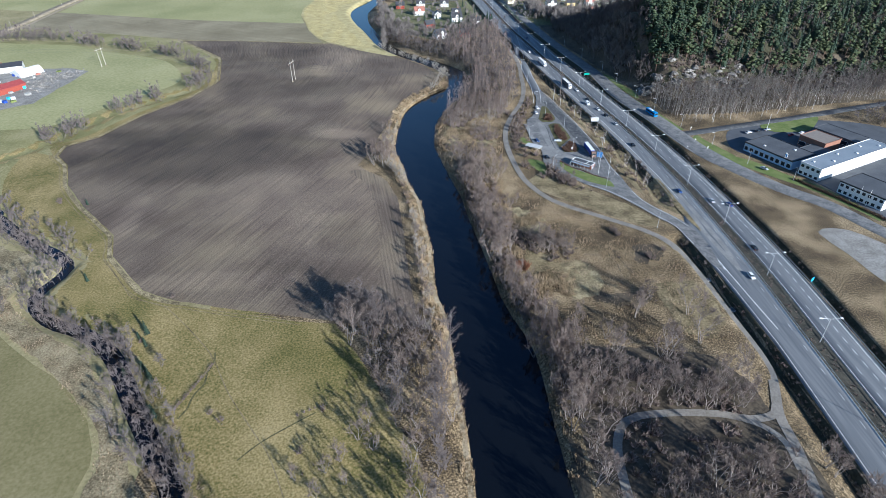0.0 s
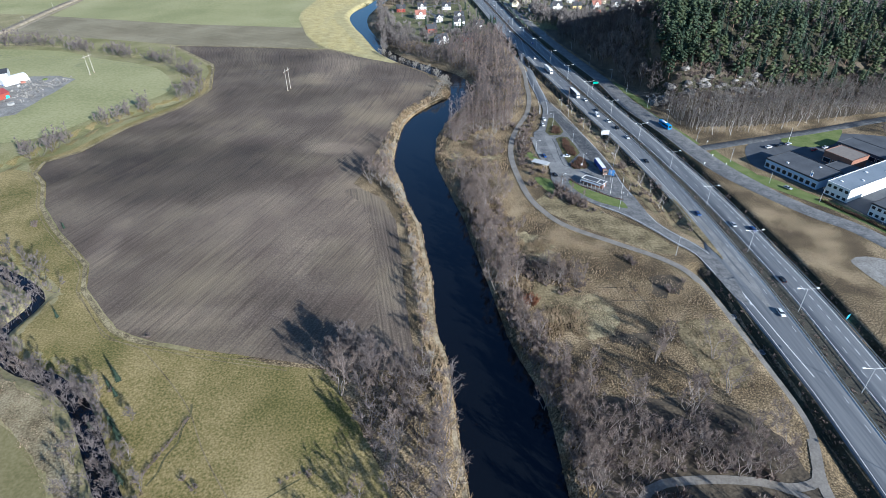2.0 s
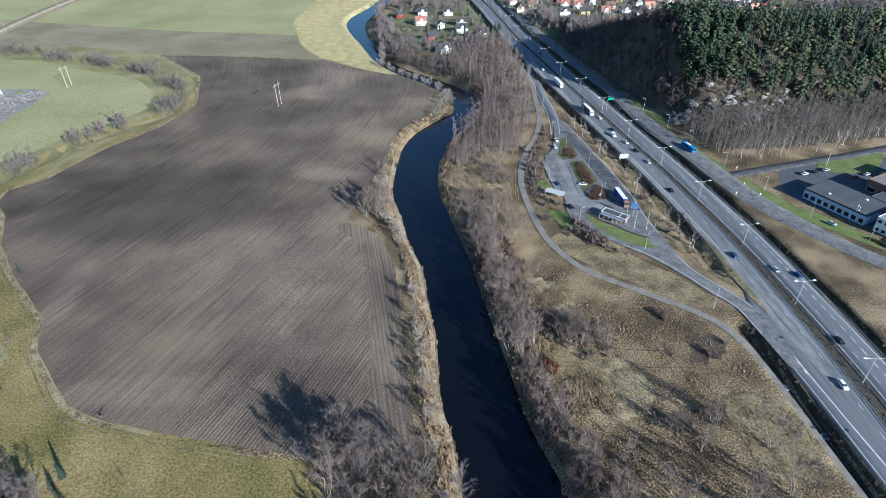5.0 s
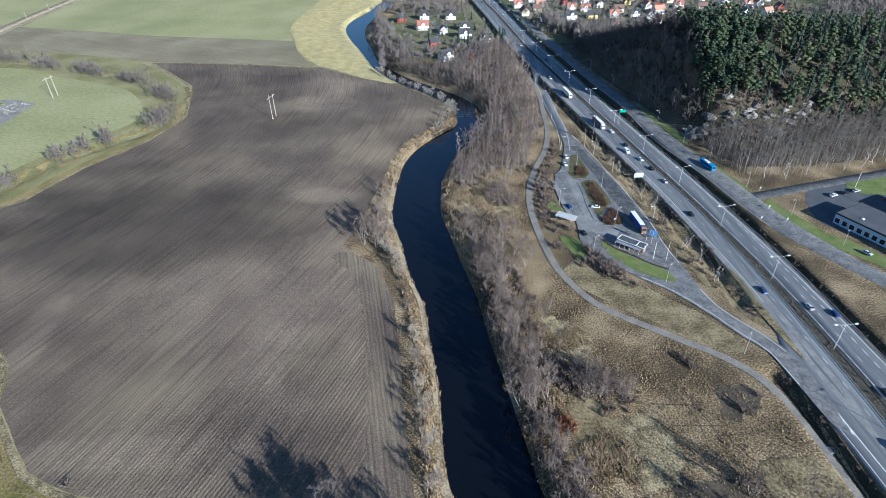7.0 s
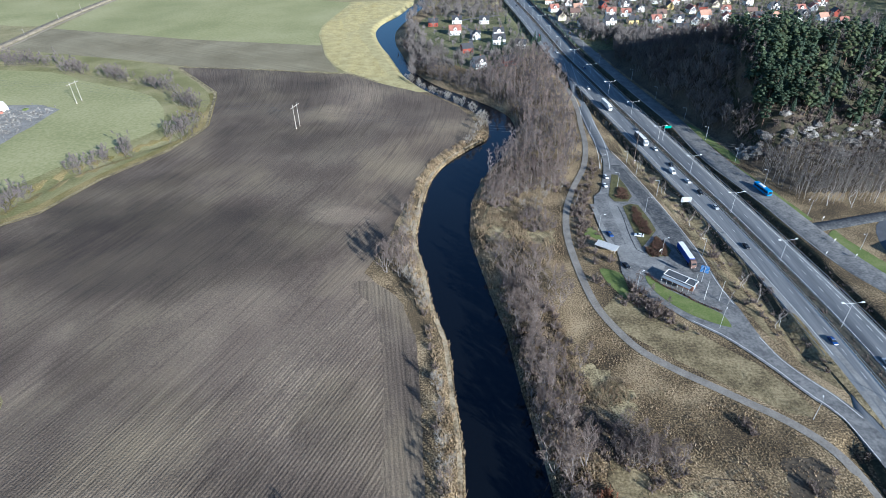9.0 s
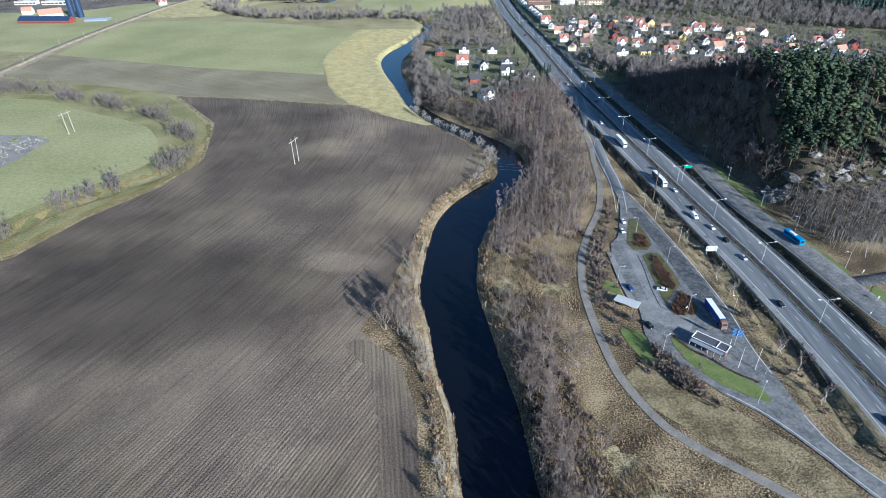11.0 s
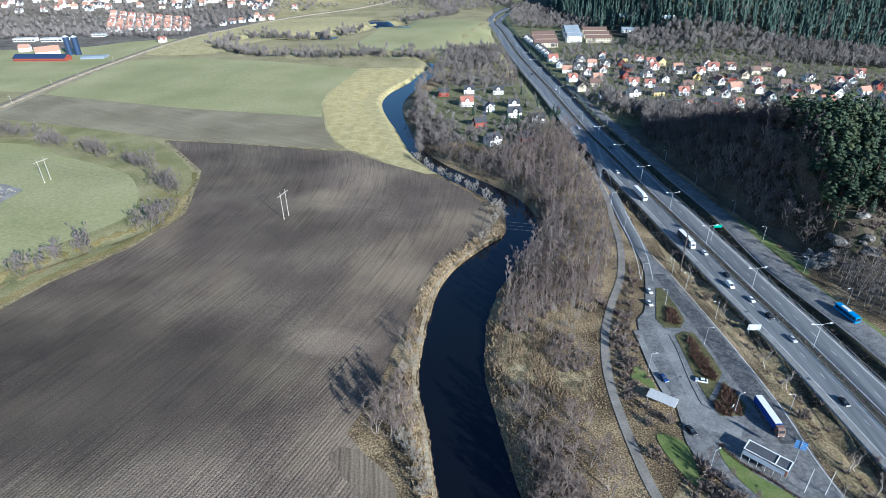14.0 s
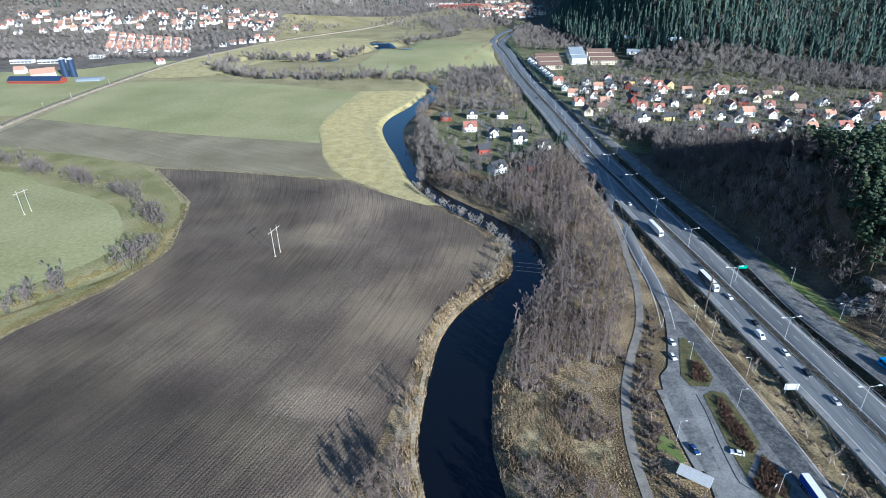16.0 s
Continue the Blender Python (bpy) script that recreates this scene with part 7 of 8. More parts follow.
def on_road(y, off, south=True, line=AXIS):
    i = int(np.argmin(np.abs(line[:, 1] - y)))
    i = min(max(i, 1), len(line) - 2)
    d = line[i + 1][:2] - line[i - 1][:2]
    d = d / np.linalg.norm(d)
    x = np.interp(y, line[:, 1], line[:, 0])
    a = math.atan2(d[1], d[0]) + (math.pi if south else 0)
    px, py = x + d[1] * off, y - d[0] * off
    return Matrix.Translation((px, py, hz(x, y) + 0.31)) @ Matrix.Rotation(a, 4, "Z")


for y, off, south, paint, lab, kind in (
        (194, -8.0, True, P_WHITE, "white estate car with roof box on the motorway", "e"), (262, 4.3, False, P_SILVER, "silver car in the outbound lane", ""), (257, 12.0, False, P_BLUE, "blue car in the bus lane", ""),
        (216, 4.0, False, P_BLACK, "black car in the outbound lane", ""), (274, -8.6, True, P_BLUE, "blue car in the inbound lane", ""), (338, -9.0, True, P_BLACK, "black car in the inbound lane", ""),
        (374, -5.4, True, P_SILVER, "silver car in the inbound fast lane", ""), (390, -5.2, True, P_BLACK, "black estate car in the fast lane", "e"), (403, -5.6, True, P_WHITE, "white car in the fast lane", ""),
        (415, -8.9, True, P_WHITE, "white van in the inbound slow lane", "v"), (424, -5.3, True, P_BLACK, "dark car in the fast lane", ""), (446, -5.2, True, P_WHITE, "white car further up the fast lane", ""),
        (463, -9.0, True, P_BLACK, "black car in the slow lane", ""), (560, -8.9, True, P_WHITE, "white car far up the motorway", ""), (610, 4.2, False, P_BLUE, "blue car driving away", ""), (660, -5.4, True, P_SILVER, "silver car far away", ""),
        (720, -9, True, P_RED, "red car far up the road", ""), (790, 4.2, False, P_WHITE, "white car far off driving away", ""), (860, -6, True, P_BLACK, "black car far off", "")):
    car("van" if kind == "v" else "car", lab, paint, on_road(y, off, south), kind == "e", kind == "v")
lorry("white articulated lorry with a dark trailer", M_FELT, P_WHITE, on_road(459, -8.9, True))
lorry("white articulated lorry further up the motorway", M_WHITE, P_WHITE, on_road(520, -8.9, True))
lorry("parked articulated lorry with blue trailer and dark red cab", M_BLUE, M_TILE_BROWN, Matrix.Translation((106.5, 328.5, 0.36)) @ Matrix.Rotation(radians(-86.5), 4, "Z"))
bus("turquoise blue bus on the frontage road", P_BUS, on_road(390, 1.8, True, FRONT))
for x, y, a, paint, lab in ((76.6, 349, -75, P_BLUE, "blue car in the lay-by lane"), (90.4, 347.9, 165, P_WHITE, "white car parked beside the planted island"), (85.2, 399, -80, P_WHITE, "white car at the top of the lay-by"),
                            (78, 323, -70, P_BLACK, "black motorcycle-sized small car in the lay-by"), (88, 409, -80, P_WHITE, "white car waiting in the lay-by"), (221, 351, 20, P_WHITE, "white car parked by the workshops"),
                            (229, 353, 20, P_BLACK, "black car parked by the workshops"), (236, 355, 20, P_SILVER, "silver car parked by the workshops"), (256, 348, 25, P_WHITE, "white car parked on the yard"), (204, 297.5, -62, P_SILVER, "silver car on the frontage road"),
                            (247, 345, 25, P_RED, "red car parked on the yard")):
    car("car", lab, paint, Matrix.Translation((x, y, hz(x, y) + 0.36)) @ Matrix.Rotation(radians(a), 4, "Z"))


# ---- lay-by buildings and signs ----
def put(x, y, a, z=None):
    return Matrix.Translation((x, y, hz(x, y) if z is None else z)) @ Matrix.Rotation(radians(a), 4, "Z")


def service_building(m):
    """Flat-roofed kiosk with a framed glass canopy; length along x."""
    ob = thing("service_building", "low rest-stop building with white-rimmed dark roof and glass canopy", "building", "", m)
    g = Geo()
    g.box(-6.5, 6.5, -2.2, 2.2, 0, 2.6)
    part("wall", g, M_BRICK, ob)
    r = Geo()
    r.box(-6.7, 6.7, -2.4, 2.4, 2.6, 2.75)
    part("roof", r, M_FELT, ob)
    rim = Geo()
    for x0, x1, y0, y1 in ((-6.8, 6.8, -2.55, -2.2), (-6.8, 6.8, 2.2, 2.55), (-6.8, -6.45, -2.2, 2.2), (6.45, 6.8, -2.2, 2.2), (2.6, 2.95, -2.2, 2.2)):
        rim.box(x0, x1, y0, y1, 2.755, 2.98)
    part("roof_rim", rim, M_WHITE, ob, "white metal rim")
    can = part("canopy", (lambda q: (q.box(-6.6, 6.0, -4.6, -2.6, 2.35, 2.45), q)[1])(Geo()), M_SHEET, ob, "pale glass canopy")
    for k in range(6):
        q = Geo()
        q.box(-6.4 + 2.4 * k, -6.28 + 2.4 * k, -4.55, -4.43, 0, 2.35)
        part("canopy_post", q, M_WHITE, can)
    for k in range(4):
        w = Geo()
        w.box(-5.5 + 3 * k, -3.7 + 3 * k, -2.26, -2.21, 1.0, 2.1)
        part("window", w, M_GLASS, ob)
    d = Geo()
    d.box(6.5, 6.56, -0.5, 0.5, 0, 2.05)
    part("door", d, M_BLUEWALL, ob)
    return ob


service_building(put(97.8, 310.6, -43, 0.4))
hut = thing("picnic_shelter", "small open shelter with pale flat roof", "shelter", "", put(72, 336.5, -35, 0.3))
for x in (-4.6, 4.6):
    for y in (-2, 2):
        g = Geo()
        g.tube((x, y, 0), (x, y, 2.5), 0.09, 0.09, 6)
        part("post", g, M_WOODPOLE, hut)
g = Geo()
g.box(-5.2, 5.2, -2.5, 2.5, 2.5, 2.72, 0.05)
part("roof", g, M_PALEROOF, hut)
g = Geo()
g.box(-4.6, 4.6, 1.9, 2.05, 0.2, 2.2)
part("back_wall", g, M_WOODPOLE, hut)
g = Geo()
g.box(-3, 3, -0.4, 0.4, 0.68, 0.75)
g.box(-3, -2.8, -0.3, 0.3, 0, 0.68)
g.box(2.8, 3, -0.3, 0.3, 0, 0.68)
part("table", g, M_WOODPOLE, hut)
for x, y in ((100.8, 303.2), (104.1, 299.1), (110, 298.4)):
    f = thing("flagpole", "tall white bare flagpole", "flagpole", "flagpoles", put(x, y, 0))
    g = Geo()
    g.tube((0, 0, 0), (0, 0, 10.5), 0.11, 0.06, 8)
    part("pole", g, M_WHITE, f)
    g = Geo()
    g.tube((0, 0, 10.5), (0, 0, 10.75), 0.1, 0.02, 8)
    part("knob", g, M_WHITE, f)


def panel_sign(name, label, m, w, z0, z1, face, legs, back=M_GALV):
    ob = thing(name, label, "sign", "", m)
    g = Geo()
    g.box(-w / 2, w / 2, -0.05, 0.05, z0, z1)
    p = part("panel", g, face, ob)
    n = max(3, int((z1 - z0) / 0.6))
    for k in range(n):
        r = Geo()
        z = z0 + (z1 - z0) * (k + 0.5) / n
        r.box(-w / 2, w / 2, 0.06, 0.12, z - 0.04, z + 0.04)
        part("rail", r, back, p)
    for x in legs:
        q = Geo()
        q.tube((x, 0.18, -0.4), (x, 0.18, z1 - 0.1), 0.09, 0.09, 7)
        part("leg", q, back, ob)
    return ob


panel_sign("road_sign", "large pale road sign seen from behind", put(123.8, 379.8, 180), 5.4, 1.2, 4.2, M_GALV, (-2, 2))
panel_sign("service_sign", "blue service sign on a tall mast", put(107.5, 311.5, 150), 3.4, 5.2, 8.6, M_SIGNBLUE, (0,))
panel_sign("exit_sign", "green overhead exit sign beside the lamp", put(137.8, 460, 0), 4.2, 8.2, 9.9, M_SIGNGREEN, (-2.0,))
panel_sign("wrapped_sign", "turquoise covered road sign on the verge", put(171.5, 192, 30), 2.2, 0.9, 2.8, M_CYAN, (-0.8, 0.8))
panel_sign("info_board", "small white information board", put(96.5, 334, 40), 1.4, 0.9, 2.0, M_WHITE, (-0.5, 0.5))
for x, y in [(185.1, 360.0), (179.8, 340.1), (170.2, 329.5), (182.6, 327.5)]:
    panel_sign("traffic_sign", "small white traffic sign at the junction", put(x, y, 30), 0.9, 1.6, 2.5, M_WHITE, (0,))
for k, (x, y) in enumerate([(114.7, 391.2), (117.1, 393.3), (119, 344.2), (121, 344.8), (122.2, 307.1), (124.5, 307.7), (112.6, 296), (127, 300), (126, 282), (128.5, 284), (118, 356), (107, 436), (110, 420)]):
    BIRCH.single(x, y, rs.uniform(0.55, 0.8), rs)
RUSTS = [(92.3, 393.1), (93.1, 387.9), (93.6, 384.5), (94.2, 371.9), (94.4, 364.6), (94.6, 357.8), (95.2, 350.1), (94.2, 339.4), (96.7, 337.2), (97.3, 332.9)]
plant(HEDGE, RUSTS, 0.8, 1.2)
HEDGE.wood("island_hedge", "dense rusty brown hedge on the planted islands", np.vstack([scatter(h, 1.6, rs, 0.12) for h in ([(91.7, 396.7), (95.2, 394.9), (95.1, 385.5), (91.7, 382.2), (88.7, 386.1)], [(93.9, 374.9), (96.2, 372.8), (97.6, 351.4), (95.0, 347.6), (91.9, 351.3), (91.3, 361.8)], [(91.0, 335.4), (98.0, 346.0), (100.3, 339.1), (100.6, 334.7), (98.4, 330.9), (91.5, 330.8)])]), 0.7, 1.1, rs)
plant(BIRCH, scatter([(61, 352), (63, 375), (70, 392), (77, 408), (84, 425), (87, 440), (83, 420), (74, 396), (68, 380), (66, 355)], 4.2, rs, 0.2, ((PATH_LINE, 3.0),)), 0.4, 0.6)
plant(BUSH, [(69, 330), (72, 327), (66, 334), (63, 340), (65, 326), (82, 295), (79, 292), (76, 297), (85, 290), (81, 289), (74, 300), (62, 312), (63, 350), (65, 360), (67, 368), (70, 380), (72, 388), (76, 398), (80, 408), (83, 418), (120, 296), (119, 330), (113, 404)], 0.8, 1.5)


plant(BUSH, [(76.3, 309), (77.5, 304.5), (79, 297), (81, 290), (86, 285), (87, 289), (84, 297), (81, 304), (78, 300), (83, 292), (80, 294)], 1.0, 1.7)
plant(ALDER, [(83, 303), (88, 296), (79, 309)], 0.4, 0.55)
HEDGE.wood("lawn_hedge", "low dark hedge between lawn and rest-stop building", spline([(85.6, 317.2), (90, 309.2), (96, 303.7), (101, 297.4), (108, 292)], 1.1)[:, :2], 0.45, 0.6, rs)
SCRUB.wood("bank_scrub", "dark brambles on the bank below the lay-by", np.vstack([scatter([(63, 318), (72, 303), (84, 290), (96, 278), (92, 276), (78, 288), (66, 302), (60, 315)], 2.2, rs, 0.3, ((PATH_LINE, 3.0),)), scatter([(61, 330), (73, 342), (72, 360), (76, 392), (88, 436), (84, 436), (72, 400), (62, 366), (59, 340)], 2.2, rs, 0.35, ((PATH_LINE, 2.6),)), scatter([(118, 300), (122, 282), (134, 256), (136, 270), (134, 310), (128, 350), (118, 400), (110, 436), (106, 440), (112, 396), (118, 344)], 3.2, rs, 0.55)]), 0.35, 0.8, rs)


# ---- workshops east of the road ----
def workshop(name, label, m, lx, ly, tall, wall, roof, bays, parapet=0.35, lower=None, skylights=0, two=False):
    """Flat-roofed block; x along the front, y inward from it."""
    ob = thing(name, label, "building", "workshops", m)
    g = Geo()
    g.box(0, lx, 0, ly, -0.3, tall)
    w = part("wall", g, wall, ob)
    r = Geo()
    r.box(-0.15, lx + 0.15, -0.15, ly + 0.15, tall, tall + 0.12)
    rf = part("roof", r, roof, ob)
    e = Geo()
    for x0, x1, y0, y1 in ((-0.2, lx + 0.2, -0.2, 0.1), (-0.2, lx + 0.2, ly - 0.1, ly + 0.2), (-0.2, 0.1, 0.1, ly - 0.1), (lx - 0.1, lx + 0.2, 0.1, ly - 0.1)):
        e.box(x0, x1, y0, y1, tall - 0.4, tall + parapet)
    part("parapet", e, lower or wall, ob)
    step = lx / bays
    for k in range(bays):
        for z0, z1 in (((0.8, 2.4), (tall - 2.6, tall - 1.0)) if two else ((1.0, min(tall - 1.2, 3.4)),)):
            f = Geo()
            f.box(k * step + 0.5, (k + 1) * step - 0.5, -0.1, 0.0, z0 - 0.12, z1 + 0.12)
            fr = part("window_frame", f, M_WHITE, ob)
            q = Geo()
            q.box(k * step + 0.65, (k + 1) * step - 0.65, -0.13, -0.08, z0, z1)
            part("pane", q, M_GLASS, fr)
    for k in range(skylights):
        s = Geo()
        x = lx * (0.3 + 0.4 * (k % 2))
        y = ly * (k + 0.5) / skylights
        s.box(x - 0.7, x + 0.7, y - 0.7, y + 0.7, tall + 0.12, tall + 0.55, 0.2)
        part("skylight", s, M_LAMPHEAD, rf)
    return ob


UA = -65.2
workshop("workshop", "low pale blue workshop with black felt roof", put(205, 325.5, UA, 0), 33, 21, 5.6, M_BLUEWALL, M_FELT, 9, lower=M_PLASTIC, skylights=2)
workshop("warehouse", "long white warehouse with grey sheet roof", put(221, 291.5, UA, 0), 12.5, 66, 7.6, M_WHITE, M_SHEET, 4, skylights=6, two=True)
workshop("office_block", "two-storey white office block with dark roof", put(229.5, 267.5, UA, 0), 24, 19, 7.0, M_WHITE, M_FELT, 8, lower=M_PLASTIC, two=True)
workshop("brick_hall", "brown brick hall with tan felt roof", put(243, 330.5, UA, 0), 17, 16, 7.0, M_BRICK, M_TANROOF, 3)
workshop("rear_hall", "dark low rear hall", put(262, 346, UA, 0), 36, 14, 5.0, M_FELT, M_FELT, 6)
workshop("link_building", "dark low link between the halls", put(226, 312, UA, 0), 18, 24, 4.4, M_FELT, M_FELT, 3)
for x, y in ((221, 303), (237.5, 258), (239.3, 253.5), (243, 362)):
    f = thing("flagpole", "white flagpole before the workshops", "flagpole", "flagpoles", put(x - 4, y - 2, 0))
    g = Geo()
    g.tube((0, 0, 0), (0, 0, 9.5), 0.12, 0.07, 8)
    part("pole", g, M_WHITE, f)
    g = Geo()
    g.tube((0, 0, 9.5), (0, 0, 9.7), 0.1, 0.03, 8)
    part("knob", g, M_WHITE, f)
pil = thing("advert_pillar", "tall white advertising pillar", "sign", "", put(217.5, 301, UA, 0))
g = Geo()
g.box(-0.7, 0.7, -0.2, 0.2, 0, 8.5, 0.03)
part("pillar", g, M_WHITE, pil)
g = Geo()
g.box(-0.72, 0.72, -0.23, -0.18, 6.2, 8.0)
part("panel", g, M_SIGNBLUE, pil)


# ---- rocks ----
def rock(x, y, sx, sy, sz, seed):
    bm = bmesh.new()
    bmesh.ops.create_icosphere(bm, subdivisions=2, radius=1.0)
    for v in bm.verts:
        q = v.co * 1.3 + Vector((seed * 7.1, seed * 3.3, 0))
        v.co *= 1 + 0.6 * noise.noise(q) + 0.3 * noise.noise(q * 2.7)
        v.co = Vector((round(v.co.x * 2) / 2 * 0.75 + v.co.x * 0.25, round(v.co.y * 2) / 2 * 0.6 + v.co.y * 0.4, round(v.co.z * 2) / 2 * 0.85 + v.co.z * 0.15))
        v.co = Vector((v.co.x * sx, v.co.y * sy, v.co.z * sz))
    me = bpy.data.meshes.new("rock")
    bm.to_mesh(me)
    bm.free()
    me.materials.append(M_ROCK)
    ob = new("rock", me)
    ob.matrix_basis = put(x, y, rs.uniform(0, 180))
    return tagged(ob, "grey lichened rock outcrop on the slope", "rock", "rock outcrops")


# ---- houses ----
def house(label, wall, roof, lx, ly, eave, ridge, m, group, dormer=False, detail=True):
    """Gabled house; ridge along x."""
    ob = thing("house", label, "house", group, m)
    g = Geo()
    g.prism([(-ly / 2, -0.6), (ly / 2, -0.6), (ly / 2, eave), (0, ridge), (-ly / 2, eave)], -lx / 2, lx / 2, "x")
    w = part("wall", g, wall, ob)
    k = (ridge - eave) / (ly / 2)
    r = Geo()
    o, t = 0.55, 0.22
    r.prism([(-ly / 2 - o, eave - k * o), (0, ridge), (ly / 2 + o, eave - k * o), (ly / 2 + o, eave - k * o + t), (0, ridge + t * 1.2), (-ly / 2 - o, eave - k * o + t)], -lx / 2 - 0.5, lx / 2 + 0.5, "x")
    rf = part("roof", r, roof, ob)
    c = Geo()
    c.box(lx * 0.14, lx * 0.14 + 0.8, -0.4, 0.4, ridge - 0.6, ridge + 1.1)
    part("chimney", c, M_BRICK, rf)
    if dormer:
        d = Geo()
        d.prism([(-1.8, eave - 0.2), (1.8, eave - 0.2), (1.8, eave + 1.6), (0, eave + 3.0), (-1.8, eave + 1.6)], -ly / 2 - 0.4, -0.3, "y")
        dm = part("dormer", d, wall, ob)
        q = Geo()
        q.prism([(-2.2, eave + 1.35), (0, eave + 3.05), (2.2, eave + 1.35), (2.2, eave + 1.6), (0, eave + 3.3), (-2.2, eave + 1.6)], -ly / 2 - 0.8, -0.25, "y")
        part("dormer_roof", q, roof, dm)
        q = Geo()
        q.box(-0.6, 0.6, -ly / 2 - 0.46, -ly / 2 - 0.39, eave + 0.3, eave + 1.5)
        part("window", q, M_GLASS, dm)
    if detail:
        n = max(2, int(lx / 2.8))
        for s in (-1, 1):
            for i in range(n):
                x = -lx / 2 + lx * (i + 0.5) / n
                if dormer and s < 0 and abs(x) < 1.2:
                    continue
                q = Geo()
                q.box(x - 0.6, x + 0.6, s * ly / 2 - 0.07, s * ly / 2 + 0.07, 0.9, 2.2)
                part("window", q, M_GLASS, w)
            q = Geo()
            q.box(s * lx / 2 - 0.07, s * lx / 2 + 0.07, -0.7, 0.7, eave + 0.2, eave + 1.4)
            part("window", q, M_GLASS, w)
        q = Geo()
        q.box(-0.5, 0.5, -ly / 2 - 0.09, -ly / 2 + 0.02, 0, 2.1)
        if not dormer:
            part("door", q, M_TILE_BROWN, w)
    return ob


STYLES = [("white wooden house with red tiled roof", M_WHITE, M_TILE_RED), ("white wooden house with black tiled roof", M_WHITE, M_TILE_DARK), ("white rendered house with orange tiled roof", M_WHITE, M_TILE_ORANGE),
          ("falu red house with dark roof", M_REDWALL, M_TILE_DARK), ("cream rendered house with brown roof", M_CREAM, M_TILE_BROWN), ("yellow house with dark roof", M_YELLOWWALL, M_TILE_DARK)]
PROTO = {}


def set_house(style, x, y, a, big=1.0, group="suburb houses"):
    key = (style, big > 1.1, group)
    m = put(x, y, a)
    if key not in PROTO:
        lab, w, r = STYLES[style]
        k = 1.15 if big > 1.1 else 1.0
        PROTO[key] = house(lab, w, r, 10.5 * k, 7.8 * k, 4.6 * k, 8.2 * k, m, group, style in (0, 1), group in ("suburb houses", "riverside houses", "row of gabled houses"))
        return PROTO[key]
    return copy_thing(PROTO[key], m)


for s, x, y, a, b in ((0, 4.5, 734, 5, 1.2), (1, 37, 778, 0, 1), (1, 49, 727, 4, 1), (1, 47, 696, 8, 1.2), (3, 15, 669, 20, 1), (1, 24, 622, 35, 1.2), (3, 51, 628, 20, 1), (1, 67, 680, -10, 1), (3, -19, 772, 0, 1), (1, 7, 781, 0, 1), (1, 26, 716, 90, 1)):
    set_house(s, x, y, a, b, "riverside houses")
EAST = [(114, 932), (118, 900), (122, 870), (121, 828), (123, 788), (157, 903), (173, 902), (163, 868), (200, 927), (219, 926), (180, 838), (182, 806), (171, 762), (293, 897), (312, 876), (329, 852), (351, 842), (370, 816), (391, 800),
        (256, 830), (290, 872), (290, 820), (273, 808), (245, 766), (277, 778), (298, 770), (333, 790), (350, 768), (365, 754), (221, 766)]
EAST2 = [(196, 764), (208, 717), (234, 722), (256, 721), (283, 726), (310, 725), (339, 724), (194, 670), (234, 680), (367, 723), (205, 690), (223, 700), (405, 740), (420, 780), (430, 830), (262, 690), (300, 690), (345, 690), (390, 690), (320, 745), (250, 860), (225, 880), (240, 905)]
for k, (x, y) in enumerate(EAST + EAST2):
    set_house((0, 1, 2, 0, 4, 2, 1, 0, 5, 0, 3)[k % 11], x, y, (8, 82, -6, 12, 95, 4)[k % 6] + rs.uniform(-6, 6), 1.2 if k % 4 == 0 else 1)
MORE = [(140, 760), (150, 740), (140, 800), (150, 825), (145, 860), (190, 870), (205, 850), (215, 820), (200, 800), (235, 790), (260, 760), (310, 800), (330, 770), (300, 745), (380, 770), (270, 850), (310, 835), (255, 880), (225, 905), (190, 900), (140, 890), (145, 930), (180, 945), (345, 870), (395, 760), (410, 810)]
for k, (x, y) in enumerate(MORE):
    set_house((1, 0, 4, 2, 0, 3, 1)[k % 7], x + rs.uniform(-5, 5), y + rs.uniform(-5, 5), (10, 84, -4)[k % 3] + rs.uniform(-6, 6), 1.0)
for line in ([(124, 745), (160, 748), (240, 745), (330, 742), (430, 760)], [(126, 780), (160, 785), (230, 780), (300, 800), (400, 790)], [(118, 845), (160, 850), (230, 845), (330, 820)], [(200, 655), (196, 745), (215, 845), (230, 920)], [(112, 915), (150, 918), (240, 900)], [(14, 650), (20, 700), (22, 745), (10, 790), (70, 820)]):
    ribbon("residential_street", spline(line, 12), -2.2, 2.2, M_OLDASPH, 0.2, "narrow asphalt residential street", "road")
for k in range(9):          # row of white gables beside the motorway
    set_house(1, 114 - 2.2 * k, 948 + 17 * k, 80, 1, "row of gabled houses")


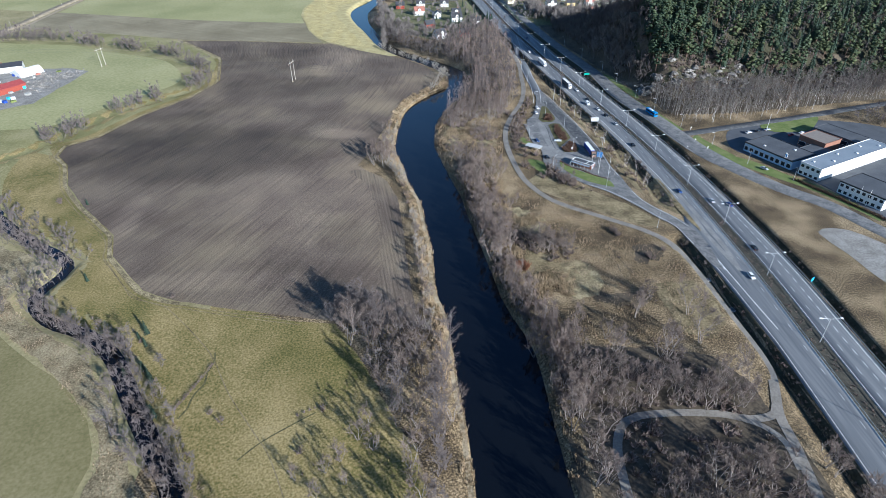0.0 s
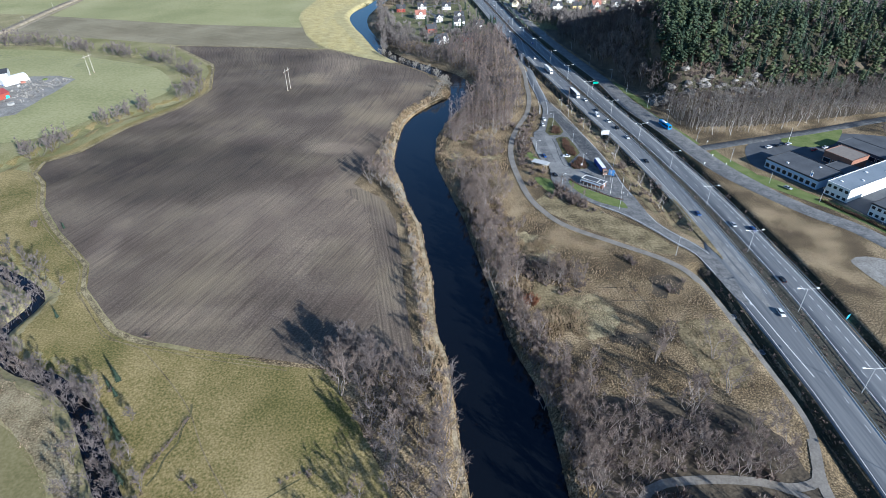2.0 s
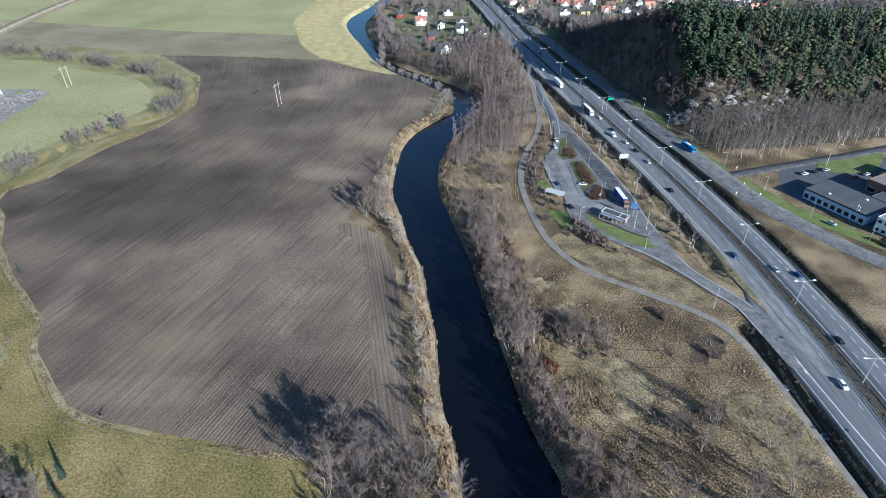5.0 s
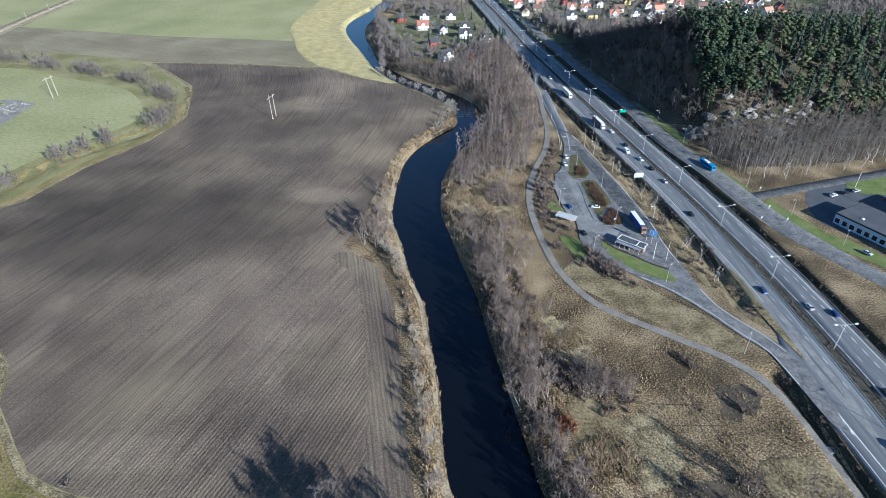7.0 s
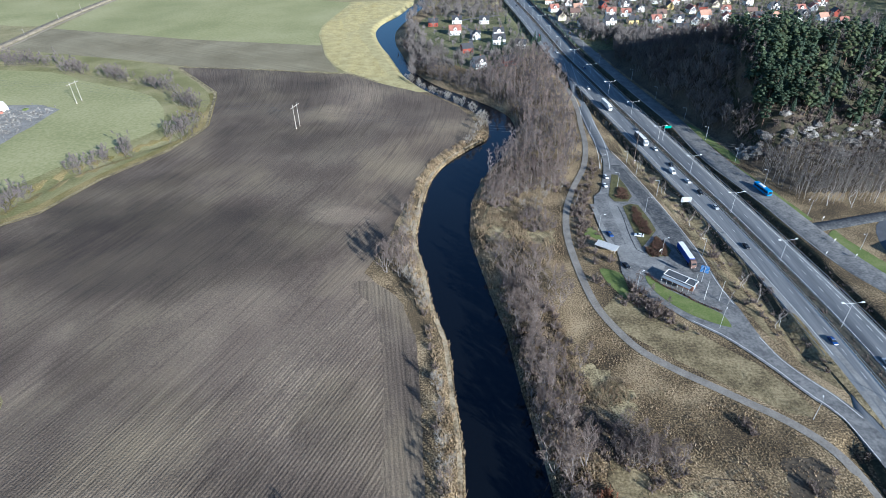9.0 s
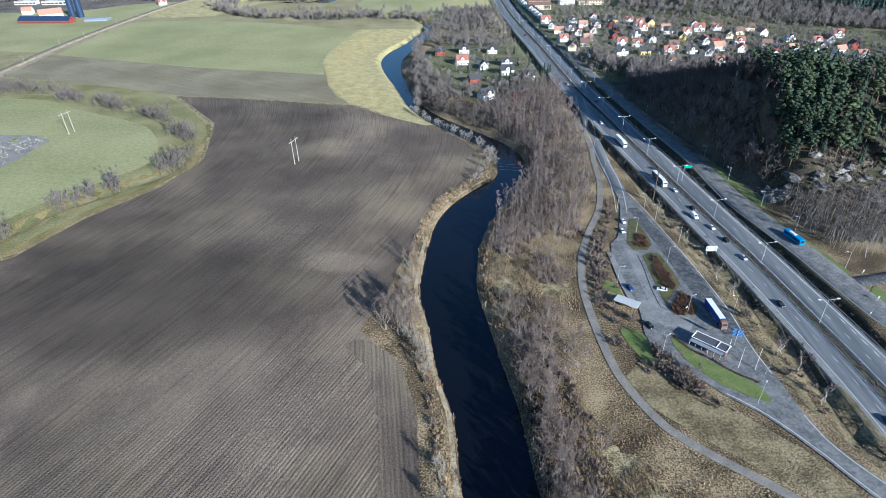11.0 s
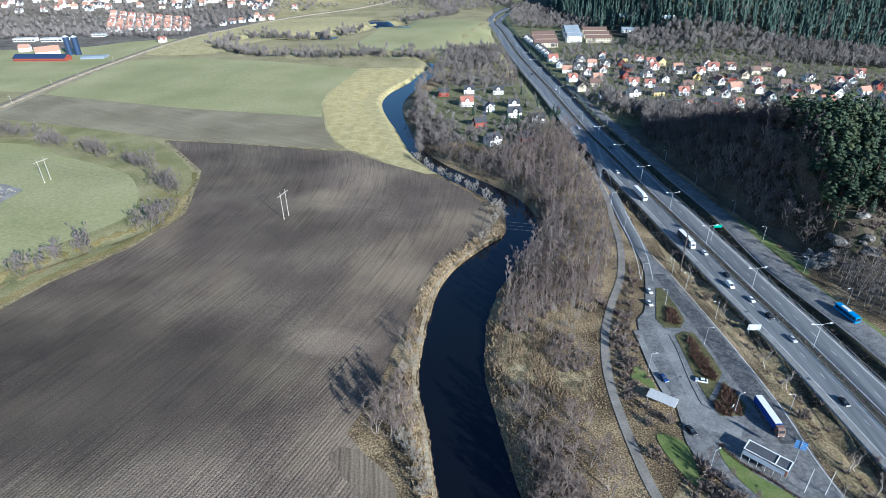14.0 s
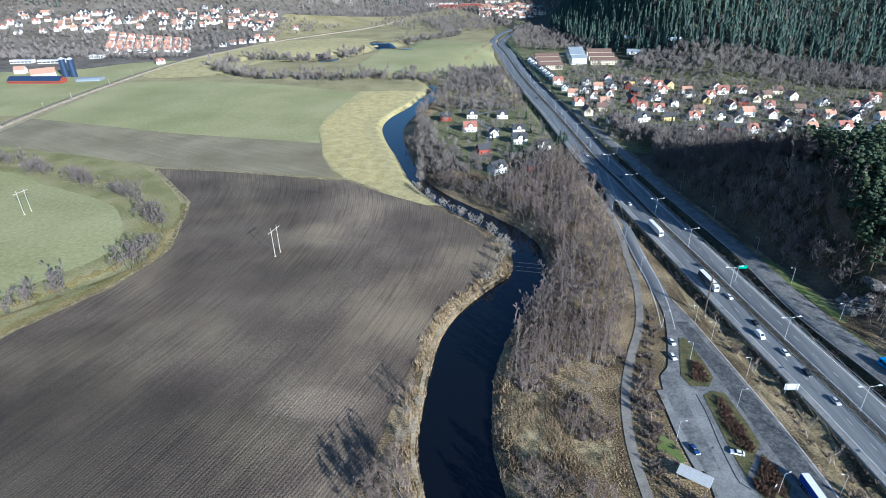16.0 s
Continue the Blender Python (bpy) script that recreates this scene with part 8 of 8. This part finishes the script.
def block(label, m, lx, ly, storeys, wall, roof, n):
    ob = thing("apartment_block", label, "building", "apartment blocks", m)
    g = Geo()
    t = storeys * 2.9
    g.box(0, lx, 0, ly, -0.5, t)
    w = part("wall", g, wall, ob)
    r = Geo()
    r.prism([(-0.6, t), (ly + 0.6, t), (ly + 0.6, t + 0.25), (ly / 2, t + 4.2), (-0.6, t + 0.25)], -0.5, lx + 0.5, "x")
    part("roof", r, roof, ob)
    q0 = Geo()
    q0.box(0, 1.5, -0.06, 0.06, 0, 1.4)
    me = q0.mesh("window", M_GLASS)
    for s in range(storeys):
        for k in range(n):
            part("window", me, None, w, at=Matrix.Translation((lx * (k + 0.25) / n, 0, s * 2.9 + 0.9)))
    b0 = Geo()
    b0.box(0, 2.6, -1.2, -0.05, 0, 1.0)
    mb = b0.mesh("balcony", M_WHITE)
    for k in range(0, n, 3):
        for s in range(1, storeys):
            part("balcony", mb, None, w, at=Matrix.Translation((lx * (k + 0.65) / n, 0, s * 2.9)))
    return ob


block("yellow brick apartment block with brown roof", put(101, 1025, 0), 33, 13, 2, M_CREAM, M_TILE_BROWN, 9)
block("cream apartment block with red roof", put(103, 1060, 0), 34, 13, 2, M_CREAM, M_TILE_BROWN, 9)
block("cream apartment block with red roof", put(105, 1095, 0), 34, 13, 2, M_CREAM, M_TILE_BROWN, 9)
block("pale apartment block with grey roof", put(153, 1062, 8), 22, 13, 3, M_WHITE, M_SHEET, 8)
block("pale apartment block with grey roof", put(156, 1097, 8), 22, 13, 3, M_WHITE, M_SHEET, 8)
block("pale apartment block with grey roof", put(160, 1132, 8), 22, 13, 3, M_WHITE, M_SHEET, 8)
block("long red-roofed apartment block", put(180, 1060, -4), 36, 13, 2, M_CREAM, M_TILE_BROWN, 9)
block("long red-roofed apartment block", put(184, 1096, -4), 36, 13, 2, M_CREAM, M_TILE_BROWN, 9)
block("long red-roofed apartment block", put(188, 1132, -4), 36, 13, 2, M_CREAM, M_TILE_BROWN, 9)
block("yellow apartment block with flat roof", put(246, 1148, -8), 34, 12, 4, M_YELLOWWALL, M_SHEET, 9)
block("long white school block", put(240, 1100, -6), 58, 12, 2, M_WHITE, M_SHEET, 14)
block("brown brick block behind trees", put(292, 1080, -4), 40, 12, 3, M_BRICK, M_WHITE, 9)

# village below the western slope
for k in range(120):
    u = rs.rand()
    set_house((0, 2, 1, 2, 1, 4, 1)[k % 7], -860 + 470 * u + rs.normal(0, 8), 1330 + 130 * u + rs.uniform(-45, 45), rs.uniform(-25, 25), 1.2 if k % 3 == 0 else 1, "village houses")
for row in range(5):        # terraces of small orange-roofed houses
    for k in range(9):
        set_house((2, 2, 0)[(k + row) % 3], -652 + 18 * k + 9 * row, 1318 - 22 * row - 2.2 * k, 6 + rs.uniform(-3, 3), 1, "terraced houses")
for k in range(34):
    x, y = rs.uniform(-910, -640), rs.uniform(1500, 1690)
    set_house((1, 0, 2, 1, 4)[k % 5], x, y, rs.uniform(-25, 25), 1.2 if k % 3 == 0 else 1, "hillside houses")
for x, y in ((-420, 1292), (-405, 1300), (-390, 1310), (-375, 1322), (-360, 1330), (-393, 1346), (-412, 1400), (-395, 1410), (-440, 1420), (-340, 1430), (-478, 1461), (-510, 1484), (-538, 1478), (-430, 1270), (-575, 1200), (-600, 1215), (-463, 1101)):
    set_house((0, 2, 1, 0)[int(-x) % 4], x, y, rs.uniform(-15, 25), 1, "village houses")
for x, y, ln in ((-715, 1121, 34), (-668, 1118, 40), (-610, 1160, 22), (-560, 1208, 30), (-540, 1215, 18)):
    workshop("shed", "long low white shed at the village edge", put(x, y, 4), ln, 11, 4.5, M_WHITE, M_SHEET, 6)
for k in range(12):         # bare rock faces on the slope
    rock(-560 + 26 * k + rs.normal(0, 10), 1640 + rs.uniform(-20, 70), rs.uniform(8, 16), rs.uniform(6, 10), rs.uniform(7, 14), k + 60)
# distant town up the valley
for k in range(60):
    set_house((2, 0, 2, 4, 1)[k % 5], 40 + 150 * rs.rand(), 1640 + 330 * rs.rand(), rs.uniform(-20, 20), 1.2, "distant houses")
for x, y, ln, wall in ((-110, 1960, 90, M_WHITE), (-10, 1930, 60, M_REDWALL), (60, 2010, 70, M_WHITE), (-70, 1900, 60, M_REDWALL), (150, 1850, 30, M_WHITE), (120, 1700, 26, M_WHITE), (165, 1690, 30, M_CREAM)):
    workshop("distant_hall", "long low hall in the distant town", put(x, y, -4), ln, 26, 9, wall, M_TILE_ORANGE, 6)

# farm beside the railway
barn = house("long barn with dark blue roof and red walls", M_REDWALL, M_SILO, 74, 15, 4.2, 8.5, put(-570, 972, -3), "farm buildings", False)
house("farm shed with orange tiled roof", M_WHITE, M_TILE_ORANGE, 30, 16, 5, 11, put(-592, 1018, 35), "farm buildings", False, False)
house("white farmhouse with orange roof", M_WHITE, M_TILE_ORANGE, 14, 10, 5.5, 10, put(-640, 1040, 10), "farm buildings", False)
for x, y in ((-556, 1012), (-543, 1010)):
    si = thing("silo", "tall dark blue steel farm silo", "silo", "farm silos", put(x, y, 0))
    g = Geo()
    g.tube((0, 0, 0), (0, 0, 24), 4.2, 4.2, 20)
    part("shell", g, M_SILO, si)
    g = Geo()
    g.tube((0, 0, 24), (0, 0, 26), 4.3, 0.8, 20)
    part("dome", g, M_LAMPHEAD, si)
g = Geo()
g.prism([(-9, 0), (9, 0), (8.2, 1.6), (5.5, 3.2), (0, 4.0), (-5.5, 3.2), (-8.2, 1.6)], -16, 16, "x")
tagged(part("silage_clamp", g, M_SHEET, at=put(-505, 985, 5)), "low silage clamp under pale blue sheeting", "silage clamp")
for k in range(10):         # catenary masts
    i = int(np.interp(700 + 62 * k, RAIL[:, 1], np.arange(len(RAIL))))
    ma = thing("catenary_mast", "slim railway catenary mast", "mast", "catenary masts", put(RAIL[i][0] + 3.8, RAIL[i][1], 0))
    g = Geo()
    g.tube((0, 0, 0), (0, 0, 9), 0.16, 0.1, 6)
    part("pole", g, M_WOODPOLE, ma)
    g = Geo()
    g.tube((0, 0, 7.2), (-4, 0, 6.8), 0.06, 0.05, 5)
    part("bracket", g, M_GALV, ma)

# storage yard by the hay field
house("white storage hall with dark roof", M_WHITE, M_TILE_DARK, 44, 16, 5, 7.0, put(-381, 535, 25), "yard buildings", False, False)
house("red storage hall with faded red sheet roof", M_REDWALL, M_REDSHEET, 40, 15, 4.5, 6.5, put(-344, 473, 58), "yard buildings", False, False)
g = Geo()
n = 10
g.prism([(7 * math.cos(math.pi * k / n), 6 * math.sin(math.pi * k / n)) for k in range(n + 1)], -10, 10, "x")
tagged(part("tent_hall", g, M_WHITE, at=put(-347, 526, 55)), "white round-topped tent hall", "hall")
for k in range(46):
    x, y = rs.uniform(-400, -305), rs.uniform(448, 534)
    mat = (M_CYAN, M_BLUE, M_WHITE, M_GALV, M_TILE_RED, M_CONCRETE, M_LAWN)[k % 7] if not (y > 470 and x < -360) else M_GALV
    if k < 12:
        x, y, mat = rs.uniform(-345, -318), rs.uniform(446, 466), (M_CYAN, M_BLUE, M_WHITE)[k % 3]
    g = Geo()
    a, b, c = rs.uniform(1.2, 3), rs.uniform(1, 1.6), rs.uniform(1, 2.6)
    g.box(-a, a, -b, b, 0, c, 0.12)
    for i in range(4):
        xx = -a + 2 * a * (i + 0.5) / 4
        g.box(xx - 0.06, xx + 0.06, -b - 0.06, b + 0.06, 0.1, c - 0.1)
    tagged(part("storage_container", g, mat, at=put(x, y, rs.uniform(0, 180))), "ribbed storage container on the gravel yard", "container", "yard containers")


# heaps of scrap and rubble in the storage yard
heap = []
for k in range(420):
    cx, cy = ((-315, 512), (-322, 498), (-306, 522), (-328, 520), (-316, 485))[k % 5]
    x, y = cx + rs.normal(0, 8), cy + rs.normal(0, 7)
    if -345 < x < -300:
        q = rs.uniform(0.25, 0.95)
        heap += lump(np.array([x, y, hz(x, y) + 0.4]), q, q * 0.7, rs)
for name, pts, mat, label in (("scrap_heaps", heap[: len(heap) // 2], M_GRAVEL, "pale heaps of rubble in the storage yard"), ("rubble_heaps", heap[len(heap) // 2:], M_ROCK, "brown heaps of scrap in the storage yard")):
    tagged(new(name, arrays_mesh(name, np.array(pts[: len(pts) // 60 * 60]), np.arange(len(pts) // 60 * 60).reshape(-1, 3), mat)), label, "rubble", kind="stuff")

# rocks at the foot of the hill
for k in range(34):
    u = k / 33
    rock(180 + 75 * u + rs.normal(0, 2), 436 - 6 * math.sin(3 * u) + rs.normal(0, 4), rs.uniform(2.0, 5.0), rs.uniform(1.5, 3.0), rs.uniform(0.9, 2.2), k)
for x, y in ((177, 436), (179, 442), (176, 432), (181, 438)):
    rock(x, y, 2.8, 2.6, 3.4, x)

# oval dark clump by the cycle path
for x, y in ((126.6, 197), (128, 176)):
    mh = thing("manhole_cover", "round dark concrete well cover in the grass", "well", "", put(x, y, 0))
    g = Geo()
    g.tube((0, 0, -0.1), (0, 0, 0.35), 1.4, 1.3, 16)
    part("ring", g, M_CONCRETE, mh)
    g = Geo()
    g.tube((0, 0, 0.35), (0, 0, 0.42), 1.0, 0.95, 16)
    part("lid", g, M_FELT, mh)
